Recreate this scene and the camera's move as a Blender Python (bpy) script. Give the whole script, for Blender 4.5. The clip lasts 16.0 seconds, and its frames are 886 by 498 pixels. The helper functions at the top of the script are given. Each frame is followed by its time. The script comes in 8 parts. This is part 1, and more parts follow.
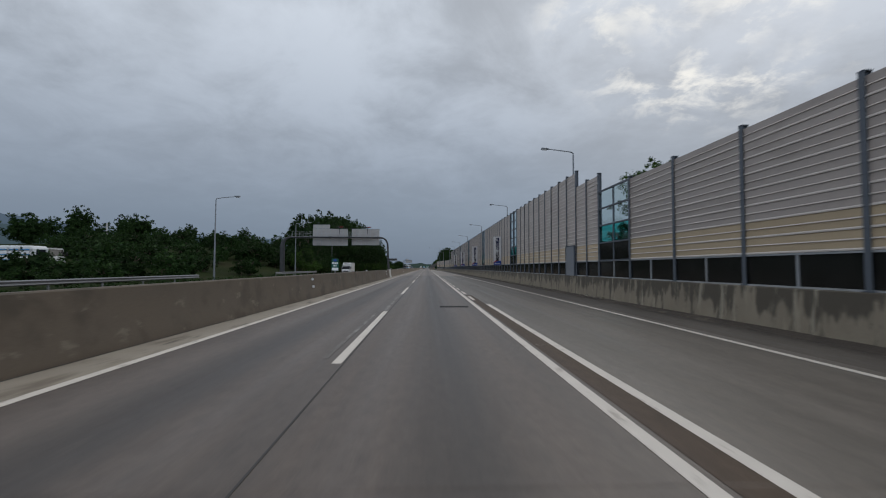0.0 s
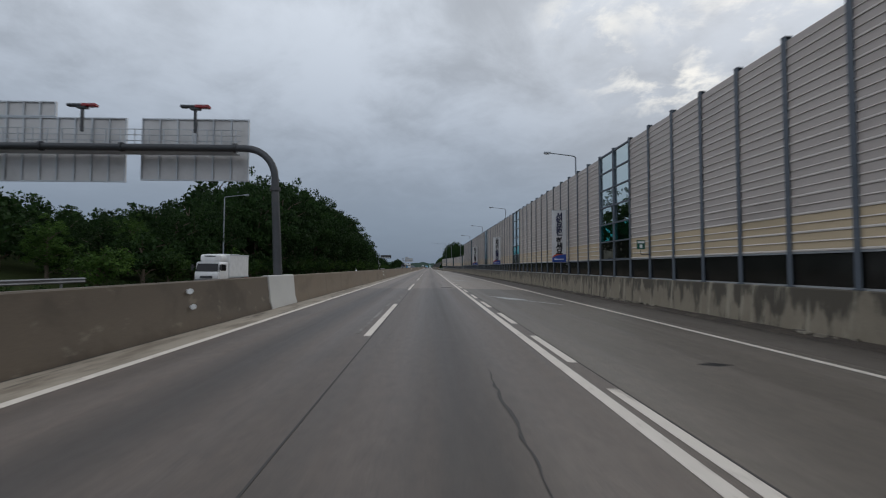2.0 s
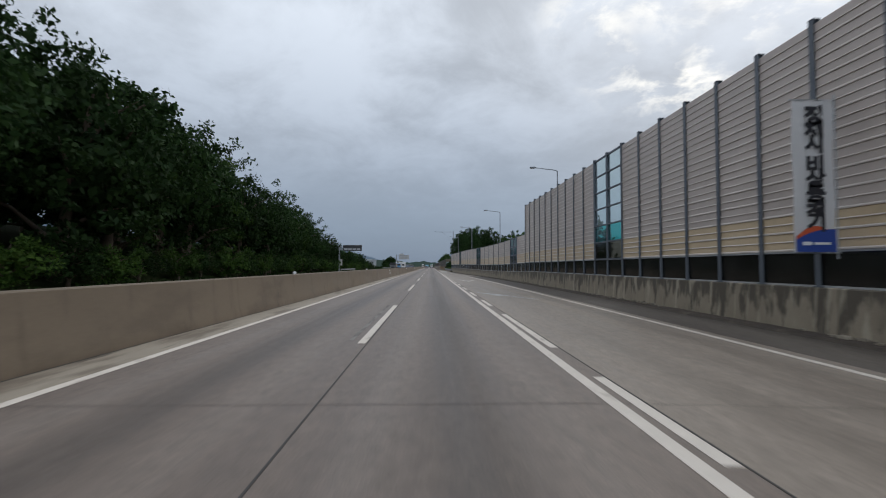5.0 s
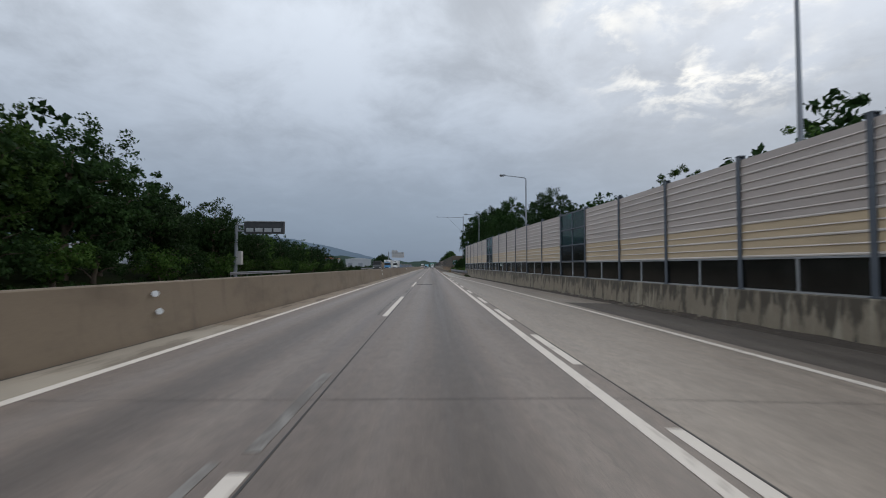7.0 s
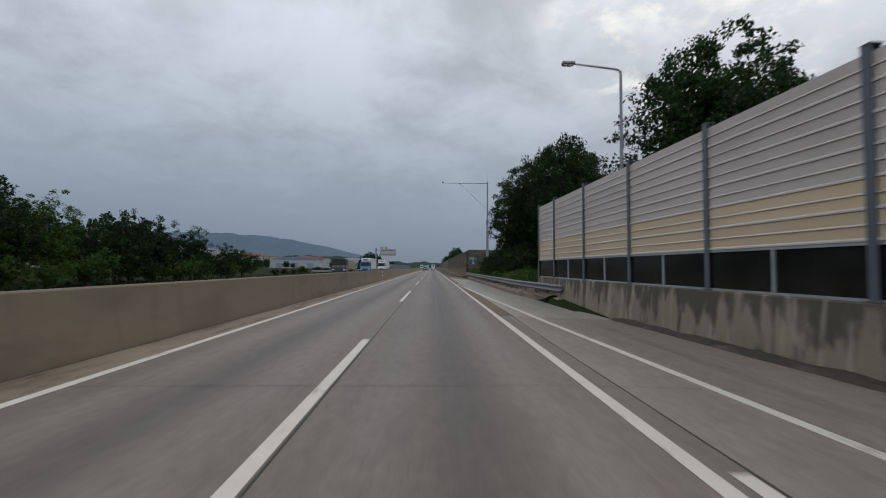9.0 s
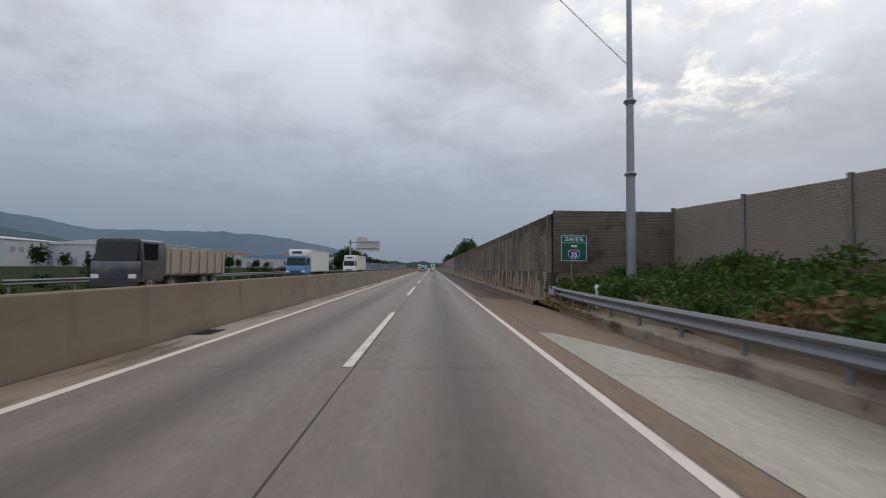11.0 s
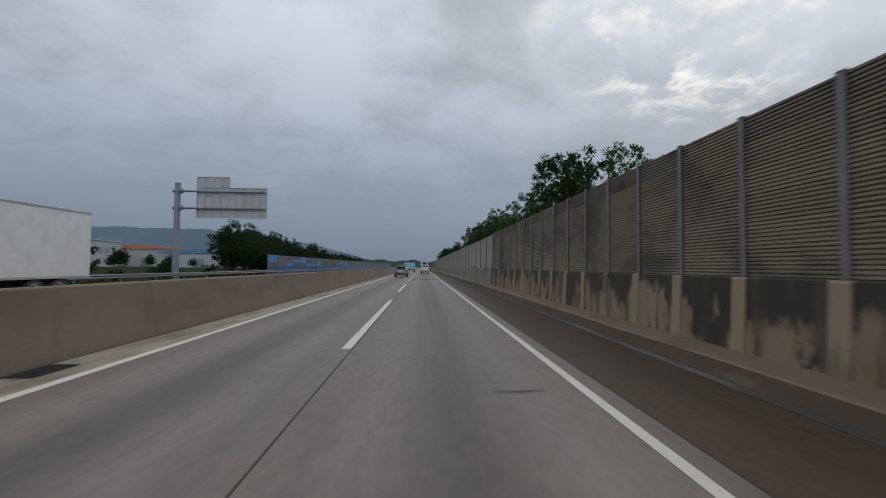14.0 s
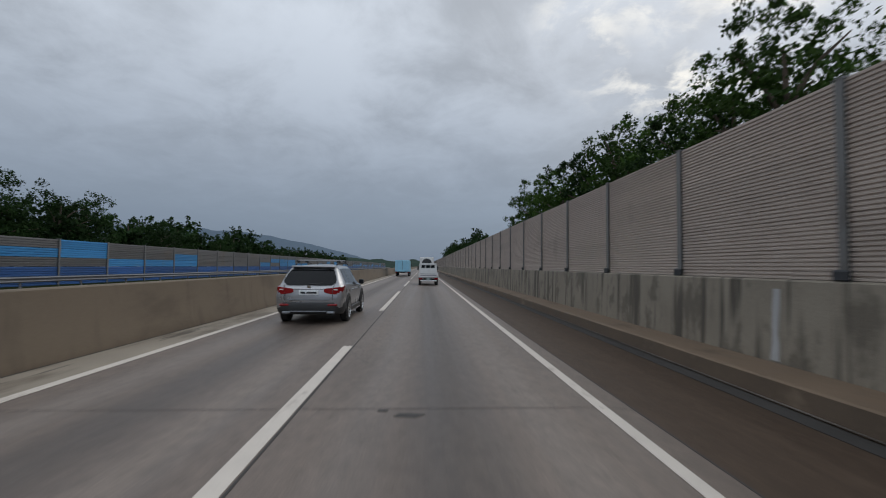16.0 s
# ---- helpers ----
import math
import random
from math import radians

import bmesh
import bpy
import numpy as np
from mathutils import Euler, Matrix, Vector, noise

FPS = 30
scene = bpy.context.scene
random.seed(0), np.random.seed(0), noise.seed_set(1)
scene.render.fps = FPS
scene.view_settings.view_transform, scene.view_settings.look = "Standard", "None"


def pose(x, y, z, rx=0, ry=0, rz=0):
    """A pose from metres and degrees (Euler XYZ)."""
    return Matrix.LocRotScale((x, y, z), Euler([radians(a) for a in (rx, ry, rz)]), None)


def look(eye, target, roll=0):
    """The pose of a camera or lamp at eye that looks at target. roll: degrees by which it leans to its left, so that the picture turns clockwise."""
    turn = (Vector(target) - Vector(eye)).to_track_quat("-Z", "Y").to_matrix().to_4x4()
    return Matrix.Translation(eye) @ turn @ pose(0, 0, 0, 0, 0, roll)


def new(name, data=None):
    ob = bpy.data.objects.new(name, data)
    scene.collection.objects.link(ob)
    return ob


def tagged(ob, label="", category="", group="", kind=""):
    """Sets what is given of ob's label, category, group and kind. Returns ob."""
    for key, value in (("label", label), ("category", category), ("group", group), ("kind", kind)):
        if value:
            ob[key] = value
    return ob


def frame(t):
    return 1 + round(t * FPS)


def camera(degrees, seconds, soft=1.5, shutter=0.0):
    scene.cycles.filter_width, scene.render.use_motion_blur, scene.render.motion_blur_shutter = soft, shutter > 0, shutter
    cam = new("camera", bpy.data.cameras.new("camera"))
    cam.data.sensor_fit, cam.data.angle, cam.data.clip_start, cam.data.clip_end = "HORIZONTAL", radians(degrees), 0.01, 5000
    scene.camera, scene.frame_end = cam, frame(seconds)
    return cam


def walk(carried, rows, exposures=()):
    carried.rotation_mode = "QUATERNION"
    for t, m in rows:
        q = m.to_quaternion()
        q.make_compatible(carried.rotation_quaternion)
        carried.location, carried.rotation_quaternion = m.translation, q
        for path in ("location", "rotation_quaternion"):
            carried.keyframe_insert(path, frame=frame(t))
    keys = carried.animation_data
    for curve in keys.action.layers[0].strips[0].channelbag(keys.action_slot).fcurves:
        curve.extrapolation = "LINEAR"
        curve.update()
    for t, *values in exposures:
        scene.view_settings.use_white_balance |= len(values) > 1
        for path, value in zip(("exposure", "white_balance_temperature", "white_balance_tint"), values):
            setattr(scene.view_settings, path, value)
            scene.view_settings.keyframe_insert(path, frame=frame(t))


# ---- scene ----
# camera: seconds, way along the road, pitch, roll, yaw
cam = camera(90.8, 16.0, soft=1.05, shutter=0.12)
PATH = [
    (0, -0.23, 2.42, 0.20, -2.10),
    (0.5, 13.68, 2.42, 0.20, -2.02),
    (1, 27.58, 2.42, 0.20, -1.95),
    (1.5, 41.46, 2.38, 0.20, -1.85),
    (2, 55.33, 2.33, 0.20, -1.75),
    (2.5, 69.18, 2.31, 0.20, -1.70),
    (3, 83.02, 2.29, 0.20, -1.65),
    (3.5, 96.84, 2.27, 0.20, -1.62),
    (4, 110.64, 2.25, 0.20, -1.60),
    (4.5, 124.41, 2.25, 0.20, -1.59),
    (5, 138.16, 2.24, 0.20, -1.58),
    (5.5, 151.88, 2.24, 0.20, -1.57),
    (6, 165.58, 2.23, 0.20, -1.56),
    (6.5, 179.25, 2.23, 0.20, -1.55),
    (7, 192.88, 2.22, 0.20, -1.52),
    (7.5, 206.49, 2.25, 0.20, -1.50),
    (8, 220.05, 2.28, 0.20, -1.45),
    (8.5, 233.58, 2.32, 0.25, -1.43),
    (9, 247.08, 2.37, 0.30, -1.41),
    (9.5, 260.53, 2.41, 0.35, -1.39),
    (10, 273.94, 2.46, 0.40, -1.37),
    (10.5, 287.31, 2.50, 0.45, -1.35),
    (11, 300.64, 2.39, 0.50, -1.50),
    (11.5, 313.91, 2.28, 0.50, -1.90),
    (12, 327.14, 2.28, 0.50, -2.35),
    (12.5, 340.32, 2.28, 0.50, -2.65),
    (13, 353.45, 2.28, 0.50, -2.67),
    (13.5, 366.52, 2.28, 0.50, -2.70),
    (14, 379.54, 2.28, 0.50, -2.71),
    (14.5, 392.50, 2.28, 0.50, -2.72),
    (15, 405.41, 2.28, 0.50, -2.71),
    (15.5, 418.25, 2.28, 0.50, -2.66),
    (16, 431.03, 2.28, 0.50, -2.60),
]
# the car's drift across its lane, and its rise and fall on the springs
DRIFT = [(0, -0.33), (1, -0.366), (2, -0.40), (3, -0.43), (4, -0.435), (5.2, -0.41), (6.5, -0.37), (8, -0.37), (9.2, -0.40), (10.5, -0.435), (11, -0.46), (12, -0.44), (13.5, -0.406), (16, -0.342)]
BOUNCE = [(0, 1.655), (1, 1.648), (2, 1.645), (3, 1.64), (4, 1.643), (6.5, 1.637), (8, 1.634), (9.3, 1.65), (10.5, 1.695), (11, 1.71), (11.5, 1.685), (12, 1.655), (13.5, 1.637), (16, 1.665)]
walk(cam, [(t, pose(np.interp(t, *zip(*DRIFT)), y, np.interp(t, *zip(*BOUNCE)), 90 + pitch, -roll, yaw)) for t, y, pitch, roll, yaw in PATH],
     [(0, -0.12, 6500, 10), (1.5, -0.12, 6500, 10), (2.5, 0.0, 6500, 10), (3.0, -0.06, 6500, 10), (3.5, 0.08, 6500, 10), (4.0, 0.14, 6500, 10), (4.5, 0.2, 6500, 10), (6.5, 0.15, 6500, 10), (7.2, 0.13, 6500, 10), (8.2, -0.08, 6500, 10), (9.4, 0.2, 6700, 10), (10.3, 0.50, 6950, 12), (10.8, 0.34, 6850, 12), (11.4, 0.0, 6600, 11), (12.0, -0.05, 6500, 10), (16, -0.05, 6500, 10)])

# ---- sky and light: a bright overcast morning, brightest ahead on the right ----
scene.view_settings.exposure = 0.0
world = bpy.data.worlds.new("sky")
scene.world = world
world.use_nodes = True


def link_nodes(tree):
    """Small helpers to add and connect nodes of one tree."""
    def add(kind):
        return tree.nodes.new(kind)

    def put(sock, value):
        if isinstance(value, bpy.types.NodeSocket):
            tree.links.new(value, sock)
        elif isinstance(value, bpy.types.Node):
            tree.links.new(value.outputs[0], sock)
        else:
            sock.default_value = value

    def math_(op, a, b=0.0, c=None, clamp=False):
        n = add("ShaderNodeMath")
        n.operation, n.use_clamp = op, clamp
        put(n.inputs[0], a), put(n.inputs[1], b)
        if c is not None:
            put(n.inputs[2], c)
        return n.outputs[0]

    def vec(op, a, b=(0, 0, 0)):
        n = add("ShaderNodeVectorMath")
        n.operation = op
        put(n.inputs[0], a), put(n.inputs[1], b)
        return n.outputs["Value"] if op in ("DOT_PRODUCT", "LENGTH") else n.outputs[0]

    def noise_(coord, scale, detail=4.0, rough=0.55, warp=0.0):
        n = add("ShaderNodeTexNoise")
        put(n.inputs["Vector"], coord)
        put(n.inputs["Scale"], scale), put(n.inputs["Detail"], detail), put(n.inputs["Roughness"], rough), put(n.inputs["Distortion"], warp)
        return n.outputs["Fac"]

    def span(value, lo, hi, a=0.0, b=1.0, smooth=False):
        n = add("ShaderNodeMapRange")
        n.interpolation_type = "SMOOTHSTEP" if smooth else "LINEAR"
        for k, v in enumerate((value, lo, hi, a, b)):
            put(n.inputs[k], v)
        return n.outputs[0]

    def mix(fac, a, b, kind="MIX"):
        n = add("ShaderNodeMix")
        n.data_type, n.blend_type = "RGBA", kind
        put(n.inputs[0], fac)
        put(n.inputs[6], a if isinstance(a, (bpy.types.NodeSocket, bpy.types.Node)) else (*a, 1))
        put(n.inputs[7], b if isinstance(b, (bpy.types.NodeSocket, bpy.types.Node)) else (*b, 1))
        return n.outputs[2]

    return add, put, math_, vec, noise_, span, mix


SUN_ELEVATION, SUN_TURN = 34.0, 40.0   # degrees up, degrees to the right of the road's direction
wt = world.node_tree
wt.nodes.clear()
add, put, math_, vec, noise_, span, mix = link_nodes(wt)
way = add("ShaderNodeTexCoord").outputs["Generated"]
split = add("ShaderNodeSeparateXYZ")
put(split.inputs[0], way)
up = split.outputs[2]
lift = math_("ADD", math_("MAXIMUM", up, 0.0), 0.26)
flat = add("ShaderNodeCombineXYZ")
put(flat.inputs[0], math_("DIVIDE", split.outputs[0], lift))
put(flat.inputs[1], math_("MULTIPLY", math_("DIVIDE", split.outputs[1], lift), 1.0))
put(flat.inputs[2], 3.7)
big = noise_(flat, 0.9, 5.0, 0.55, 0.35)
fine = noise_(flat, 3.2, 7.0, 0.62, 0.45)
tuft_ = noise_(flat, 9.0, 5.0, 0.6, 0.3)
cloud = math_("ADD", math_("ADD", math_("MULTIPLY", big, 0.58), math_("MULTIPLY", fine, 0.32)), math_("MULTIPLY", tuft_, 0.10))
ray = Vector((math.sin(radians(SUN_TURN)) * math.cos(radians(SUN_ELEVATION)), math.cos(radians(SUN_TURN)) * math.cos(radians(SUN_ELEVATION)), math.sin(radians(SUN_ELEVATION))))
near_sun = vec("DOT_PRODUCT", way, ray)
glow = span(near_sun, 0.80, 0.97, 0.0, 1.0, True)
high = span(up, 0.02, 0.50, 0.0, 1.0)
# thick cloud: slate near the horizon ahead, pale grey overhead
base = mix(high, (0.165, 0.222, 0.308), (0.60, 0.655, 0.73))
swing = span(up, 0.04, 0.42, 0.12, 1.0, True)
shade = math_("ADD", 1.0, math_("MULTIPLY", swing, span(cloud, 0.38, 0.62, -0.28, 0.16, True)))
shaded = vec("SCALE", base)
# unseen sky behind the camera is brightened to light what faces that way
put(shaded.node.inputs["Scale"], math_("MULTIPLY", shade, span(split.outputs[1], -0.9, 0.35, 1.75, 1.0, True)))
# thin places where the cover breaks into pale puffs
holes = noise_(flat, 7.5, 5.0, 0.6, 0.25)
patch = noise_(flat, 2.1, 3.0, 0.5, 0.4)
thin = vec("DOT_PRODUCT", way, tuple(look((0, 0, 0), (math.sin(radians(35)), math.cos(radians(35)), math.tan(radians(34)))).to_3x3() @ Vector((0, 0, -1))))
gap = math_("MULTIPLY", math_("MULTIPLY", span(holes, 0.46, 0.68, 0.0, 1.0, True), span(patch, 0.34, 0.55, 0.0, 1.0, True)), span(thin, 0.935, 0.985, 0.0, 1.0, True))
lit = mix(math_("MULTIPLY", gap, 0.95), shaded, (1.15, 1.12, 1.03))
warm = mix(math_("MULTIPLY", glow, 0.12), lit, (0.75, 0.74, 0.72))
sky = add("ShaderNodeTexSky")
sky.sky_type, sky.sun_disc, sky.sun_elevation, sky.sun_rotation = "NISHITA", False, radians(SUN_ELEVATION), radians(SUN_TURN)
clear = vec("SCALE", sky.outputs[0])
put(clear.node.inputs["Scale"], 0.08)
over = mix(0.94, clear, warm)
below = mix(span(up, -0.06, -0.01), (0.16, 0.17, 0.16), over)
back = add("ShaderNodeBackground")
put(back.inputs[0], below), put(back.inputs[1], 1.0)
put(add("ShaderNodeOutputWorld").inputs[0], back)

sun_data = bpy.data.lights.new("sun", "SUN")
sun_data.energy, sun_data.angle, sun_data.color = 0.55, radians(35), (1.0, 0.97, 0.92)
sun = new("sun", sun_data)
sun.matrix_world = look((0, 0, 60), Vector((0, 0, 60)) - ray)

# ---- materials ----
def surface(name, a, b, scale=1.0, fine=20.0, rough=(0.6, 0.8), metal=0.0, bump=0.15, stretch=(1, 1, 1), dirt=None, dirt_stretch=(1, 1, 1), dirt_scale=0.5, dirt_at=(0.52, 0.7), vary=0.0, grain=0.35, spec=0.4, depth=0.01, more=None, runoff=None):
    """A painted, mineral or metal surface: two colours mixed by a coarse and a fine grain, and dirt of its own shape."""
    m = bpy.data.materials.new(name)
    m.use_nodes = True
    t = m.node_tree
    t.nodes.clear()
    add, put, math_, vec, noise_, span, mix = link_nodes(t)
    place = add("ShaderNodeNewGeometry").outputs["Position"]
    info = add("ShaderNodeObjectInfo")
    at = vec("MULTIPLY", place, stretch)
    coarse, small = noise_(at, scale, 4.0, 0.6), noise_(at, fine, 3.0, 0.65)
    fac = span(math_("ADD", math_("MULTIPLY", coarse, 1 - grain), math_("MULTIPLY", small, grain)), 0.32, 0.68)
    colour = mix(fac, a, b)
    if dirt:
        d = noise_(vec("MULTIPLY", place, dirt_stretch), dirt_scale, 6.0, 0.62, 0.12)
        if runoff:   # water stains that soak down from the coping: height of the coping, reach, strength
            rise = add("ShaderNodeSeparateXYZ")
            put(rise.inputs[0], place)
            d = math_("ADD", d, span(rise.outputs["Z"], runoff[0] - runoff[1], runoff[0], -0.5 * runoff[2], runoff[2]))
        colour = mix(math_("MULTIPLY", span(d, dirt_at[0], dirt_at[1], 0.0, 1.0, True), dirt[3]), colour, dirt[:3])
    if more:
        tint_, pull, size, at_ = more
        d = noise_(vec("ADD", vec("MULTIPLY", place, pull), (7.3, 2.1, 5.7)), size, 5.0, 0.66, 0.2)
        colour = mix(math_("MULTIPLY", span(d, at_[0], at_[1], 0.0, 1.0, True), tint_[3]), colour, tint_[:3])
    if vary:
        tone = vec("SCALE", colour)
        put(tone.node.inputs["Scale"], span(info.outputs["Random"], 0, 1, 1 - vary, 1 + vary))
        colour = tone
    s = add("ShaderNodeBsdfPrincipled")
    put(s.inputs["Base Color"], colour)
    put(s.inputs["Roughness"], span(coarse, 0.3, 0.7, rough[0], rough[1]))
    put(s.inputs["Metallic"], metal)
    put(s.inputs["Specular IOR Level"], spec)
    if bump:
        bp = add("ShaderNodeBump")
        put(bp.inputs["Height"], small), put(bp.inputs["Strength"], bump), put(bp.inputs["Distance"], depth)
        put(s.inputs["Normal"], bp)
    put(add("ShaderNodeOutputMaterial").inputs[0], s)
    return m


def leaves(name, a, b, c):
    m = bpy.data.materials.new(name)
    m.use_nodes = True
    t = m.node_tree
    t.nodes.clear()
    add, put, math_, vec, noise_, span, mix = link_nodes(t)
    geo, info = add("ShaderNodeNewGeometry"), add("ShaderNodeObjectInfo")
    colour = mix(geo.outputs["Random Per Island"], a, b)
    colour = mix(span(noise_(geo.outputs["Position"], 0.35, 3.0), 0.5, 0.7), colour, c)
    tone = vec("SCALE", colour)
    put(tone.node.inputs["Scale"], span(info.outputs["Random"], 0, 1, 0.7, 1.25))
    s, tr = add("ShaderNodeBsdfPrincipled"), add("ShaderNodeBsdfTranslucent")
    put(s.inputs["Base Color"], tone), put(s.inputs["Roughness"], 0.7), put(s.inputs["Specular IOR Level"], 0.12)
    put(tr.inputs[0], tone)
    ms = add("ShaderNodeMixShader")
    put(ms.inputs[0], 0.18), put(ms.inputs[1], s), put(ms.inputs[2], tr)
    put(add("ShaderNodeOutputMaterial").inputs[0], ms)
    return m


def pane(name, colour, through_it, rough=0.03):
    """Sheet of tinted glass or acrylic: lets part of the light through, mirrors the rest."""
    m = bpy.data.materials.new(name)
    m.use_nodes = True
    t = m.node_tree
    t.nodes.clear()
    add, put, math_, vec, noise_, span, mix = link_nodes(t)
    clear, gloss, body = add("ShaderNodeBsdfTransparent"), add("ShaderNodeBsdfGlossy"), add("ShaderNodeBsdfDiffuse")
    put(clear.inputs[0], (*colour, 1)), put(gloss.inputs["Roughness"], rough), put(gloss.inputs[0], (0.9, 0.9, 0.9, 1))
    dust = noise_(add("ShaderNodeNewGeometry").outputs["Position"], 1.5, 5.0)
    put(body.inputs[0], mix(dust, (0.018, 0.019, 0.018), (0.05, 0.049, 0.045)))
    film = add("ShaderNodeMixShader")
    put(film.inputs[0], math_("MULTIPLY", span(dust, 0.3, 0.7, 0.6, 1.0), 1 - through_it)), put(film.inputs[1], clear), put(film.inputs[2], body)
    facing = add("ShaderNodeLayerWeight").outputs["Facing"]
    fr = math_("ADD", math_("MULTIPLY", math_("POWER", facing, 4.0), 0.55), 0.03)
    both = add("ShaderNodeMixShader")
    put(both.inputs[0], fr), put(both.inputs[1], film), put(both.inputs[2], gloss)
    put(add("ShaderNodeOutputMaterial").inputs[0], both)
    return m


def paint(name, colour, rough=0.3, metal=0.0, coat=0.6):
    """Vehicle paint, slightly dusty."""
    m = bpy.data.materials.new(name)
    m.use_nodes = True
    t = m.node_tree
    t.nodes.clear()
    add, put, math_, vec, noise_, span, mix = link_nodes(t)
    place = add("ShaderNodeNewGeometry").outputs["Position"]
    dust = noise_(place, 2.5, 5.0)
    s = add("ShaderNodeBsdfPrincipled")
    put(s.inputs["Base Color"], mix(math_("MULTIPLY", span(dust, 0.4, 0.75), 0.25), colour, (0.25, 0.23, 0.2)))
    put(s.inputs["Roughness"], span(dust, 0.3, 0.7, rough, rough + 0.15)), put(s.inputs["Metallic"], metal)
    put(s.inputs["Coat Weight"], coat), put(s.inputs["Coat Roughness"], 0.08)
    put(add("ShaderNodeOutputMaterial").inputs[0], s)
    return m


def lamp_lens(name, colour, strength):
    m = bpy.data.materials.new(name)
    m.use_nodes = True
    s = m.node_tree.nodes["Principled BSDF"]
    s.inputs["Base Color"].default_value = (*colour, 1)
    s.inputs["Roughness"].default_value = 0.15
    s.inputs["Emission Color"].default_value = (*colour, 1)
    s.inputs["Emission Strength"].default_value = strength
    return m


def pavement_surface(name, a, b, wear, stain, pale=(0.21, 0.175, 0.148), sheen=0.5):
    """Concrete or asphalt carriageway: grain, wheel tracks and streaks along the road, stains."""
    m = bpy.data.materials.new(name)
    m.use_nodes = True
    t = m.node_tree
    t.nodes.clear()
    add, put, math_, vec, noise_, span, mix = link_nodes(t)
    place = add("ShaderNodeNewGeometry").outputs["Position"]
    along = noise_(vec("MULTIPLY", place, (1.6, 0.02, 1)), 1.0, 4.0, 0.6)
    blotch = noise_(vec("MULTIPLY", place, (0.5, 0.16, 1)), 1.0, 6.0, 0.62, 0.6)
    grit = noise_(place, 55.0, 2.0, 0.7)
    scratch = noise_(vec("MULTIPLY", place, (14.0, 0.5, 1)), 1.0, 3.0, 0.7)
    colour = mix(span(along, 0.3, 0.7), a, b)
    axis = add("ShaderNodeSeparateXYZ")
    put(axis.inputs[0], place)
    lane = math_("SUBTRACT", math_("FRACT", math_("DIVIDE", math_("ADD", axis.outputs[0], 5.4), 3.6)), 0.5)
    track = math_("ABSOLUTE", lane)
    drip = math_("MULTIPLY", span(track, 0.02, 0.2, 1.0, 0.0, True), span(noise_(vec("MULTIPLY", place, (0.6, 0.05, 1)), 1.0, 4.0), 0.25, 0.5, 0.4, 1.0))
    colour = mix(math_("MULTIPLY", drip, wear), colour, stain)
    polish = math_("MULTIPLY", span(math_("ABSOLUTE", math_("SUBTRACT", track, 0.27)), 0.02, 0.12, 1.0, 0.0, True), span(noise_(vec("MULTIPLY", place, (0.4, 0.03, 1)), 1.0, 3.0), 0.3, 0.6, 0.3, 1.0))
    colour = mix(math_("MULTIPLY", polish, wear * 0.6), colour, pale)
    colour = mix(math_("MULTIPLY", span(blotch, 0.5, 0.72, 0.0, 1.0, True), 0.35), colour, stain)
    colour = mix(math_("MULTIPLY", span(scratch, 0.55, 0.8), 0.18), colour, b)
    fleck = noise_(vec("MULTIPLY", place, (5.0, 0.9, 1)), 1.0, 5.0, 0.65, 0.3)
    colour = mix(math_("MULTIPLY", span(fleck, 0.56, 0.72, 0.0, 1.0, True), 0.3), colour, stain)
    colour = mix(math_("MULTIPLY", span(fleck, 0.44, 0.28, 0.0, 1.0, True), 0.25), colour, b)
    # hair cracks in patches, and scuffs
    cell = add("ShaderNodeTexVoronoi")
    cell.feature = "DISTANCE_TO_EDGE"
    bend = add("ShaderNodeTexNoise")
    put(bend.inputs["Vector"], place), put(bend.inputs["Scale"], 2.2), put(bend.inputs["Detail"], 4.0)
    put(cell.inputs["Vector"], vec("ADD", vec("MULTIPLY", place, (0.55, 0.22, 1)), vec("MULTIPLY", bend.outputs["Color"], (0.25, 0.25, 0)))), put(cell.inputs["Scale"], 1.0)
    crack = math_("MULTIPLY", span(cell.outputs["Distance"], 0.0, 0.006, 1.0, 0.0), span(noise_(vec("MULTIPLY", place, (0.3, 0.07, 1)), 1.0, 3.0), 0.52, 0.62))
    colour = mix(math_("MULTIPLY", crack, 0.55), colour, stain)
    scuff = noise_(vec("MULTIPLY", place, (1.1, 3.5, 1)), 1.0, 4.0, 0.7, 1.2)
    colour = mix(math_("MULTIPLY", span(scuff, 0.68, 0.78), 0.5), colour, stain)
    tone = vec("SCALE", colour)
    mottle = noise_(vec("MULTIPLY", place, (1.0, 0.45, 1)), 7.0, 5.0, 0.72)
    put(tone.node.inputs["Scale"], math_("MULTIPLY", span(grit, 0.25, 0.75, 0.7, 1.3), span(mottle, 0.3, 0.7, 0.8, 1.2)))
    s, bp = add("ShaderNodeBsdfPrincipled"), add("ShaderNodeBump")
    put(bp.inputs["Height"], grit), put(bp.inputs["Strength"], 0.35), put(bp.inputs["Distance"], 0.006)
    put(s.inputs["Base Color"], tone), put(s.inputs["Roughness"], span(along, 0.3, 0.7, 0.70 - 0.48 * sheen, 0.84 - 0.44 * sheen)), put(s.inputs["Normal"], bp), put(s.inputs["Specular IOR Level"], sheen)
    put(add("ShaderNodeOutputMaterial").inputs[0], s)
    return m


